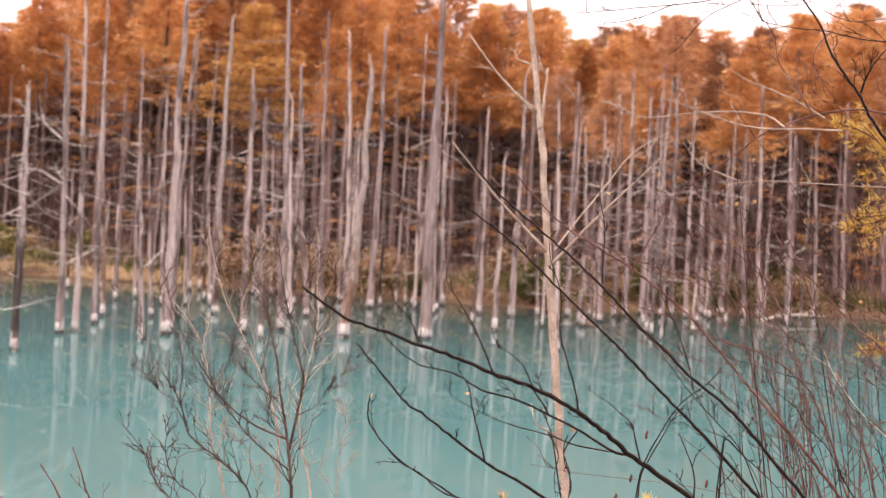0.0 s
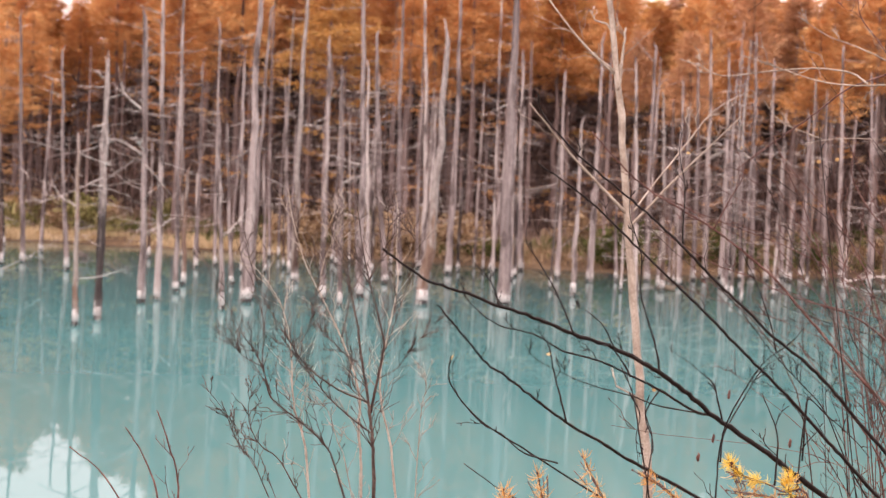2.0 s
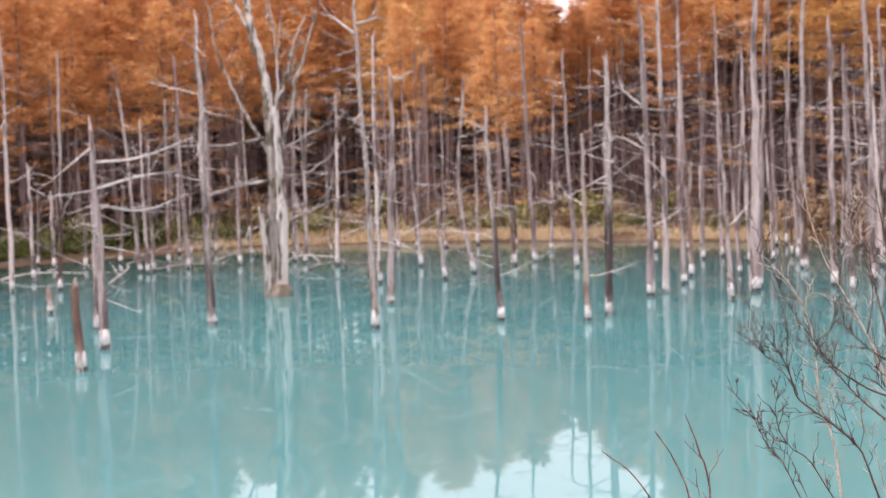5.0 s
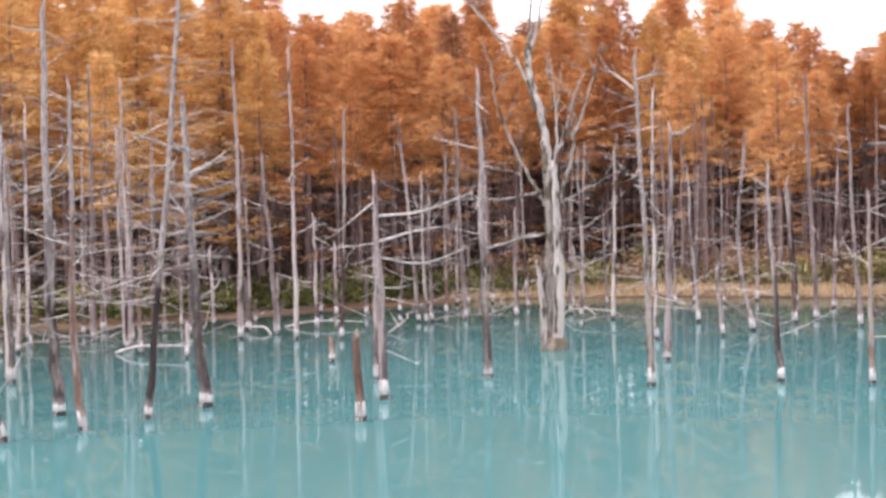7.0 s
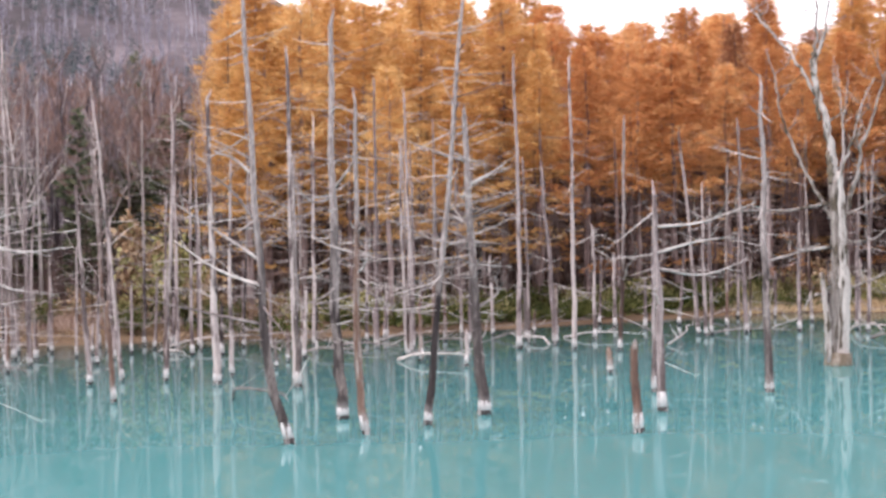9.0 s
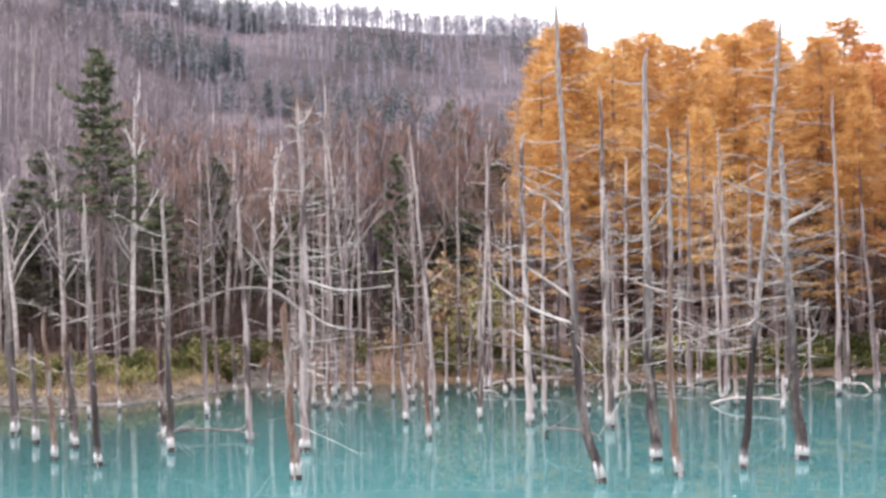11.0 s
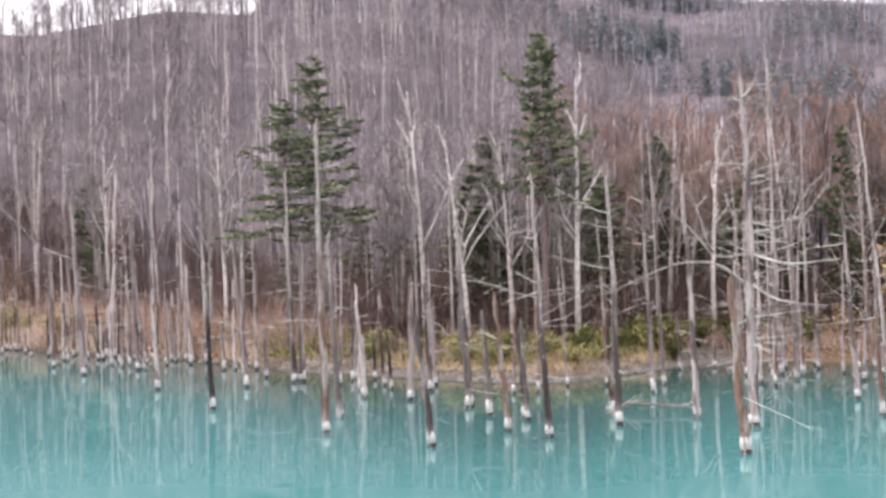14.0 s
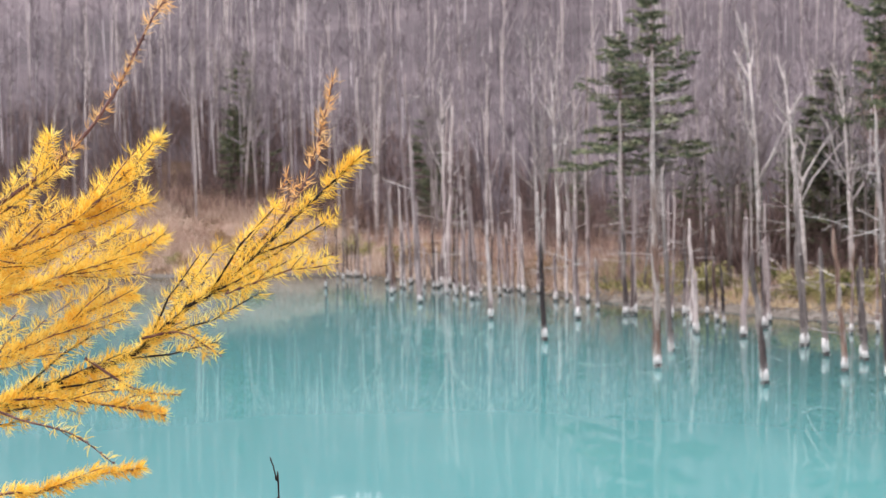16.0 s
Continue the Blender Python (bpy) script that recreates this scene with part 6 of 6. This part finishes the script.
thicket_branch([foot, (0.762, 2.662, 5.418), (0.694, 2.672, 5.407), (0.643, 2.682, 5.396), (0.592, 2.692, 5.389), (0.550, 2.702, 5.374), (0.479, 2.712, 5.373)], 0.0015, 8, 0.09, DARK_TWIG)
thicket_branch([(0.614, 2.710, 5.338), (0.592, 2.709, 5.314), (0.585, 2.708, 5.286), (0.605, 2.707, 5.251), (0.625, 2.706, 5.225)], 0.0011, 5, 0.06, BROWN_TWIG)
thicket_branch([foot, (0.474, 2.614, 5.429), (0.427, 2.622, 5.375), (0.367, 2.632, 5.359), (0.298, 2.642, 5.350), (0.229, 2.653, 5.341), (0.194, 2.663, 5.338)], 0.0016, 4, 0.05, DARK_TWIG)
thicket_branch([(0.350, 2.632, 5.358), (0.333, 2.638, 5.351), (0.291, 2.644, 5.333), (0.247, 2.650, 5.324), (0.225, 2.656, 5.331), (0.200, 2.663, 5.354)], 0.0010, 3, 0.04, DARK_TWIG)
thicket_branch([(0.486, 2.663, 5.392), (0.453, 2.672, 5.372), (0.412, 2.682, 5.350), (0.389, 2.691, 5.327), (0.369, 2.700, 5.299), (0.352, 2.710, 5.285)], 0.0011, 3, 0.04, DARK_TWIG)
thicket_branch([foot, (0.812, 2.789, 4.749), (0.754, 2.804, 4.820), (0.717, 2.818, 4.850), (0.679, 2.832, 4.885), (0.641, 2.846, 4.926), (0.613, 2.860, 4.952), (0.585, 2.874, 4.989), (0.565, 2.888, 5.036), (0.573, 2.902, 5.096)], 0.0022, 8, 0.09, BROWN_TWIG)
thicket_branch([foot, (0.810, 2.737, 4.681), (0.772, 2.754, 4.761), (0.727, 2.770, 4.803), (0.690, 2.786, 4.837), (0.654, 2.801, 4.867), (0.618, 2.817, 4.892), (0.590, 2.832, 4.923), (0.571, 2.848, 4.970)], 0.0020, 8, 0.09, BROWN_TWIG)
thicket_branch([foot, (0.810, 2.684, 4.598), (0.767, 2.712, 4.664), (0.706, 2.739, 4.721), (0.666, 2.766, 4.776), (0.651, 2.792, 4.815)], 0.0016, 6, 0.07, TAN_TWIG)
thicket_branch([foot, (0.742, 2.634, 4.585), (0.708, 2.657, 4.651), (0.673, 2.678, 4.700), (0.648, 2.700, 4.750), (0.640, 2.722, 4.803), (0.623, 2.744, 4.846)], 0.0016, 7, 0.07, BROWN_TWIG)
thicket_branch([foot, (0.647, 2.684, 4.569), (0.637, 2.696, 4.631), (0.613, 2.708, 4.683), (0.616, 2.720, 4.746), (0.634, 2.732, 4.792), (0.652, 2.743, 4.839)], 0.0014, 6, 0.07, BROWN_TWIG)
for k in range(92):
    a = Vector((rng.uniform(0.66, 1.3), rng.uniform(2.5, 3.3), 3.4))
    b = a + Vector((rng.uniform(-0.30, -0.02), rng.uniform(-0.1, 0.2), rng.uniform(1.05, 1.45)))
    c = b + Vector((rng.uniform(-0.35, 0.02), rng.uniform(-0.1, 0.1), rng.uniform(0.1, 0.45)))
    if bearing(b.x, b.y)[0] > -10.5:
        b.x += 0.14
    stem("branch", thicket, [a, a.lerp(b, 0.5), b, c], rng.uniform(0.0009, 0.0022), rng.choice((BROWN_TWIG, OLIVE_TWIG, BROWN_TWIG, DARK_TWIG)), rng, 8, 0.12, 0.35)

sapling = thing("sapling", (0.40, 3.5, 3.0), "straight bare young tree with pale tan bark", "tree")
stem("trunk", sapling, [(0.40, 3.5, 2.9), (0.305, 3.491, 4.273), (0.274, 3.493, 4.536), (0.234, 3.496, 4.868), (0.195, 3.499, 5.199), (0.134, 3.501, 5.646), (0.05, 3.52, 6.6)], 0.0118, TAN_TWIG, rng, 4, 0.15, 0.36)
for line, r in (([(0.195, 3.498, 5.188), (0.200, 3.498, 5.247), (0.206, 3.498, 5.319)], 0.0052), ([(0.185, 3.499, 5.223), (0.112, 3.502, 5.290), (0.036, 3.504, 5.381)], 0.0034),
                ([(0.230, 3.496, 4.928), (0.113, 3.452, 5.040), (0.013, 3.404, 5.151)], 0.0034), ([(0.23, 3.5, 4.90), (0.33, 3.45, 5.02), (0.44, 3.4, 5.14)], 0.0034)):
    stem("branch", sapling, line, r, TAN_TWIG, rng, 4, 0.12, 0.35)

# ---- young larches with yellow needles ----


def needles(g, pts, rng, thick, length, bare=0.0, tuft=4):
    """Tufts of soft needles along a shoot, swept towards its tip."""
    n = len(pts) - 1
    run = sum((b - a).length for a, b in zip(pts, pts[1:]))
    for k in range(int(run * thick)):
        t = rng.uniform(bare, 1.0) * n
        i = min(int(t), n - 1)
        q = pts[i].lerp(pts[i + 1], t - i)
        way = (pts[i + 1] - pts[i]).normalized()
        off = Vector((rng.gauss(0, 1), rng.gauss(0, 1), rng.gauss(0.25, 1)))
        off = (off - way * off.dot(way)).normalized()
        for s in range(tuft):
            w = (way * rng.uniform(0.0, 0.8) + off * (1 if tuft < 9 else rng.uniform(-1, 1)) + Vector((rng.gauss(0, 1), rng.gauss(0, 1), rng.gauss(0, 1))) * (0.35 if tuft < 9 else 0.8)).normalized()
            l = length * rng.uniform(0.6, 1.15)
            side = w.cross(Vector((rng.gauss(0, 1), rng.gauss(0, 1), rng.gauss(0, 1)))).normalized() * 0.0006
            mid = q + w * l * 0.55
            tip = mid + (w + way * 0.5).normalized() * l * 0.45
            g.add([tuple(q - side * 0.6), tuple(q + side * 0.6), tuple(mid + side), tuple(mid - side), tuple(tip)], [(0, 1, 2, 3), (3, 2, 4)])


def larch_branch(root, line, r, rng, mat, thick=190, length=0.031, shoots=6, reach=0.16, bare=0.1, tuft=4):
    o = root.location
    pts = [p - o for p in bent(line, 6)]
    n = len(pts) - 1
    g, leaf = Geo(), Geo()
    g.tube(pts, [r * 1.1 * (1 - 0.72 * i / n) * rng.uniform(0.92, 1.15) for i in range(n + 1)], 6, 0.08, rng)
    needles(leaf, pts, rng, thick, length, bare, tuft)
    for k in range(shoots):
        i = rng.randint(int(n * max(bare, 0.2)), max(1, int(n * 0.78)))
        way = (pts[i + 1] - pts[i]).normalized()
        off = Vector((rng.gauss(0, 0.5), rng.gauss(0, 1), rng.gauss(0, 0.8)))
        off = (off - way * off.dot(way)).normalized()
        w = (way * 1.25 + off * rng.uniform(0.4, 0.8) + Vector((0, 0, 0.12))).normalized()
        l = min(reach * rng.uniform(0.4, 1.0), (pts[-1] - pts[i]).length * 0.9)
        shoot = [pts[i], pts[i] + w * l * 0.5, pts[i] + (w + way * 0.3).normalized() * l]
        g.tube(shoot, [r * 0.42, r * 0.32, 0.0009], 4, 0.1, rng)
        needles(leaf, shoot, rng, thick * 1.1, length, 0.0, tuft)
    for k in range(int(n * 1.5)):
        i = rng.randint(0, n)
        b = pts[i] + Vector((rng.gauss(0, 1), rng.gauss(0, 1), rng.gauss(0, 1))).normalized() * r * 0.8
        g.tube([pts[i], b, b + (b - pts[i]) * 0.6], [0.0016, 0.0018, 0.0006], 4, 0, rng)
    limb = part("branch", g, DARK_TWIG if r > 0.005 else BROWN_TWIG, root)
    part("needles", leaf, mat, limb, "golden-yellow autumn needles", False)


def young_larch(x, y, z, h, label):
    root = thing("young_larch", (x, y, z), label, "larch tree")
    g = Geo()
    g.tube([(0, 0, -0.2), (0.02, 0.02, h * 0.5), (0, 0, h)], [0.035, 0.022, 0.004], 8, 0.08, rng)
    part("trunk", g, LARCH_BARK, root)
    return root


tree = young_larch(-2.55, -1.25, 3.35, 2.9, "young larch with bright yellow needles close to the path")
TRUNK = (-2.54, -1.24)


def larch_bough(k, line, r, shoots, reach):
    sparse = k in (3, 7)
    larch_branch(tree, line, r, rng, ORANGE_NEEDLES if k in (1, 3) else NEEDLES, (66 if sparse else 185 if k == 1 else 390 if k == 0 else 325), (0.026 if k == 0 else 0.020 if k in (6, 7, 8, 9, 10) else 0.025), 26 if k == 0 else shoots + (6 if k in (2, 4, 5, 11, 12) else 0), reach, 0.45 if sparse else (0.2 if len(line) > 4 else 0.0))


larch_bough(0, [(*TRUNK, 4.25), (-2.455, -0.586, 4.427), (-2.487, -0.384, 4.503), (-2.504, -0.224, 4.556), (-2.515, -0.144, 4.623), (-2.525, -0.082, 4.661), (-2.525, 0.063, 4.792), (-2.528, 0.137, 4.858)], 0.0062, 16, 0.20)
larch_bough(1, [(-2.525, -0.144, 4.622), (-2.533, -0.054, 4.695), (-2.536, 0.038, 4.801), (-2.544, 0.077, 4.909), (-2.554, 0.097, 4.982)], 0.0026, 5, 0.09)
larch_bough(2, [(*TRUNK, 4.55), (-2.463, -0.517, 4.691), (-2.497, -0.422, 4.713), (-2.526, -0.322, 4.754), (-2.552, -0.235, 4.831), (-2.576, -0.176, 4.894)], 0.0045, 12, 0.16)
larch_bough(3, [(*TRUNK, 4.55), (-2.461, -0.532, 4.733), (-2.492, -0.420, 4.790), (-2.517, -0.319, 4.866), (-2.537, -0.250, 4.954), (-2.557, -0.186, 5.079), (-2.576, -0.163, 5.108)], 0.0045, 0, 0.1)
larch_bough(4, [(*TRUNK, 4.50), (-2.411, -0.536, 4.628), (-2.434, -0.419, 4.648), (-2.451, -0.330, 4.679), (-2.465, -0.229, 4.706), (-2.476, -0.178, 4.739)], 0.0034, 10, 0.14)
larch_bough(5, [(*TRUNK, 4.35), (-2.361, -0.533, 4.519), (-2.397, -0.418, 4.564), (-2.426, -0.339, 4.596), (-2.452, -0.273, 4.635), (-2.477, -0.222, 4.649)], 0.0036, 11, 0.14)
larch_bough(6, [(*TRUNK, 4.30), (-2.360, -0.534, 4.471), (-2.373, -0.402, 4.504), (-2.376, -0.323, 4.501), (-2.377, -0.235, 4.485), (-2.377, -0.186, 4.474)], 0.0030, 6, 0.10)
larch_bough(7, [(-2.36, -0.53, 4.47), (-2.319, -0.453, 4.505), (-2.307, -0.383, 4.483), (-2.293, -0.314, 4.462), (-2.277, -0.260, 4.422)], 0.0022, 2, 0.06)
larch_bough(8, [(*TRUNK, 4.15), (-2.265, -0.488, 4.373), (-2.274, -0.368, 4.385), (-2.277, -0.299, 4.404), (-2.277, -0.221, 4.413)], 0.0024, 6, 0.10)
larch_bough(9, [(-2.427, -0.299, 4.557), (-2.427, -0.225, 4.508), (-2.426, -0.159, 4.497)], 0.0022, 2, 0.06)
larch_bough(10, [(-2.477, -0.215, 4.580), (-2.476, -0.155, 4.587), (-2.473, -0.096, 4.550)], 0.0022, 2, 0.06)
larch_bough(11, [(*TRUNK, 4.50), (-2.514, -0.507, 4.654), (-2.539, -0.409, 4.677), (-2.560, -0.297, 4.762), (-2.577, -0.192, 4.787)], 0.0030, 12, 0.14)
larch_bough(12, [(*TRUNK, 4.60), (-2.461, -0.540, 4.741), (-2.486, -0.453, 4.756), (-2.508, -0.370, 4.815), (-2.526, -0.344, 4.893)], 0.0030, 5, 0.12)
larch_bough(13, [(-2.472, -0.085, 4.646), (-2.492, -0.014, 4.669), (-2.505, 0.086, 4.702)], 0.0022, 4, 0.09)

other = young_larch(1.45, 2.85, 3.3, 2.7, "young larch with yellow needles among the thicket")
for line in ([(1.45, 2.85, 5.0), (0.914, 2.964, 5.135), (0.821, 2.991, 5.140), (0.762, 3.007, 5.188), (0.698, 3.023, 5.211)],
             [(1.45, 2.85, 4.9), (0.938, 2.956, 5.036), (0.845, 2.985, 5.061), (0.790, 3.000, 5.037), (0.724, 3.017, 5.018)],
             [(1.45, 2.85, 4.7), (0.952, 2.951, 4.797), (0.878, 2.975, 4.810), (0.822, 2.991, 4.811), (0.766, 3.006, 4.801)],
             [(1.45, 2.85, 5.0), (0.98, 2.96, 5.08), (0.87, 2.99, 5.11), (0.79, 3.01, 5.12)]):
    larch_branch(other, line, 0.003, rng, SOFT_NEEDLES, 170, 0.021, 11, 0.13, 0.3)

low = young_larch(0.50, 2.25, 3.38, 0.95, "low larch seedling with sparse orange needles")
for line in ([(0.5, 2.25, 3.9), (0.096, 2.314, 4.480), (0.062, 2.315, 4.541), (0.044, 2.316, 4.603)], [(0.5, 2.25, 3.8), (0.011, 2.316, 4.475), (0.004, 2.316, 4.538), (-0.001, 2.316, 4.577)],
             [(0.5, 2.25, 4.0), (0.195, 2.307, 4.487), (0.138, 2.312, 4.569), (0.105, 2.313, 4.630)], [(0.5, 2.25, 4.0), (0.292, 2.296, 4.495), (0.228, 2.304, 4.583), (0.174, 2.309, 4.615)],
             [(0.5, 2.25, 4.1), (0.380, 2.283, 4.503), (0.333, 2.291, 4.568), (0.308, 2.294, 4.628)], [(0.5, 2.25, 4.1), (0.486, 2.262, 4.515), (0.420, 2.276, 4.569), (0.381, 2.283, 4.626)],
             [(0.5, 2.25, 4.1), (0.450, 2.269, 4.533), (0.376, 2.284, 4.587), (0.302, 2.295, 4.597)]):
    larch_branch(low, line, 0.0016, rng, ORANGE_NEEDLES, 13, 0.022, 4, 0.10, 0.6, 10)

for line in ([(0.5, 2.25, 4.0), (0.424, 2.264, 4.547), (0.370, 2.274, 4.604), (0.317, 2.282, 4.622), (0.301, 2.284, 4.640)], [(0.5, 2.25, 4.1), (0.424, 2.264, 4.547), (0.385, 2.271, 4.597), (0.380, 2.272, 4.624)]):
    larch_branch(low, line, 0.0016, rng, NEEDLES, 30, 0.018, 6, 0.07, 0.6, 10)

lone = thing("twig_shoot", (-2.37, -0.02, 3.3), "single thin dark shoot rising from the bank", "shrub")
stem("stem", lone, [(-2.37, -0.02, 3.3), (-2.367, -0.020, 4.279), (-2.367, -0.024, 4.372), (-2.368, -0.032, 4.406)], 0.0015, DARK_TWIG, rng, 1, 0.02, 0.6)

# ---- smaller growth and scraps ----
rng = random.Random(88)
alder = thing("alder_shrub", (0.55, 2.45, 3.4), "thin dark bare alder shrub with a few catkins", "shrub")
foot = (0.55, 2.45, 3.38)


def alder_branch(line, r, shoots):
    stem("branch", alder, rooted(line) if line[0] == foot else line, r, DARK_TWIG, rng, shoots, 0.07, 0.4)


alder_branch([foot, (0.252, 2.417, 4.491), (0.168, 2.391, 4.542), (0.105, 2.362, 4.581), (0.022, 2.331, 4.634), (-0.041, 2.297, 4.678), (-0.079, 2.263, 4.729), (-0.079, 2.230, 4.769)], 0.0021, 3)
alder_branch([foot, (0.214, 2.421, 4.473), (0.133, 2.402, 4.513), (0.066, 2.380, 4.539), (0.008, 2.356, 4.561), (-0.058, 2.330, 4.608)], 0.0017, 4)
alder_branch([(0.252, 2.417, 4.491), (0.153, 2.426, 4.494), (0.083, 2.404, 4.542), (0.022, 2.381, 4.530), (-0.036, 2.356, 4.518), (-0.086, 2.329, 4.519)], 0.0016, 4)
alder_branch([(0.408, 2.368, 4.538), (0.410, 2.368, 4.608), (0.414, 2.367, 4.684), (0.417, 2.367, 4.722)], 0.0016, 2)
alder_branch([(0.379, 2.373, 4.592), (0.379, 2.373, 4.662), (0.355, 2.377, 4.721)], 0.0016, 2)
alder_branch([foot, (0.297, 2.385, 4.528), (0.298, 2.365, 4.633), (0.307, 2.344, 4.690), (0.343, 2.318, 4.767), (0.374, 2.293, 4.800), (0.391, 2.270, 4.827)], 0.0017, 3)
alder_branch([foot, (0.201, 2.295, 4.567), (0.183, 2.297, 4.651), (0.169, 2.298, 4.720), (0.151, 2.299, 4.758)], 0.0019, 3)
alder_branch([foot, (0.194, 2.296, 4.582), (0.198, 2.295, 4.660), (0.186, 2.296, 4.698), (0.191, 2.296, 4.722)], 0.0015, 3)
for place in ((0.266, 2.339, 4.632), (0.285, 2.336, 4.660), (0.303, 2.334, 4.722), (0.388, 2.321, 4.661)):
    g = Geo()
    q = Vector(place) - alder.location
    g.tube([q + Vector((0, 0, 0.007)), q + Vector((0.001, 0, 0.004)), q, q + Vector((0, 0, -0.004)), q + Vector((0, 0, -0.006))], [0.0006, 0.0018, 0.0022, 0.0018, 0.0005], 7, 0.15, rng)
    part("catkin", g, BROWN_TWIG, alder, "small dark red-brown catkin")


def leaf(root, place, size, k):
    """One withered leaf: a folded, pointed blade."""
    o = Vector(place) - root.location
    turn = Euler((0.8 * k, 1.3 * k, 0.7 * k)).to_matrix()
    rows = ((0.0, 0.02), (0.25, 0.32), (0.55, 0.36), (0.8, 0.2), (1.0, 0.01))
    v, f = [], []
    for t, w in rows:
        for s in (-1, 0, 1):
            v.append(tuple(o + turn @ Vector((s * w * size, 0.10 * size * abs(s) * (1 + t), -t * size + 0.12 * size * t * t))))
    for i in range(4):
        for j in range(2):
            f.append((i * 3 + j, i * 3 + j + 1, i * 3 + j + 4, i * 3 + j + 3))
    g = Geo()
    g.add(v, f)
    part("leaf", g, LEAF, root, "withered yellow leaf still hanging")


for k, place in enumerate(((0.206, 2.362, 4.720), (0.055, 2.255, 4.777), (-0.079, 2.295, 4.764))):
    leaf(dark, place, (0.0075, 0.009, 0.011)[k], k + 1)
for k, place in enumerate(((0.456, 2.759, 5.268), (0.365, 2.803, 5.072), (0.489, 2.801, 5.050), (0.280, 2.803, 5.056), (0.712, 2.795, 4.900), (0.665, 2.741, 4.776), (0.519, 2.801, 5.055), (0.520, 2.755, 5.161))):
    leaf(thicket, place, 0.009, k + 2)

# a mossy log end and a rusty clump of driftwood in the shallows
log = thing("sunken_log", (6.1, 66.7, 0.0), "short mossy log end showing above the water", "log")
g = Geo()
g.tube([(-0.32, 0, 0.0), (-0.28, 0.02, 0.08), (0.05, 0.0, 0.10), (0.30, -0.03, 0.06), (0.36, -0.03, 0.0)], [0.05, 0.13, 0.15, 0.13, 0.05], 9, 0.12, rng)
part("log", g, MOSS_BARK, log)
clump = thing("driftwood_clump", (-18.0, 65.9, 0.0), "rusty tangle of drifted roots against a dead trunk", "driftwood")
for k in range(26):
    a = rng.uniform(0, 6.3)
    q = Vector((rng.gauss(0, 0.12), rng.gauss(0, 0.12), rng.uniform(0.0, 0.45)))
    w = Vector((math.cos(a), math.sin(a), rng.uniform(0.1, 0.9))) * rng.uniform(0.2, 0.5)
    g = Geo()
    g.tube([q, q + w * 0.5 + Vector((0, 0, 0.05)), q + w], [0.022, 0.016, 0.006], 4, 0.1, rng)
    part("root", g, BROWN_WOOD, clump)
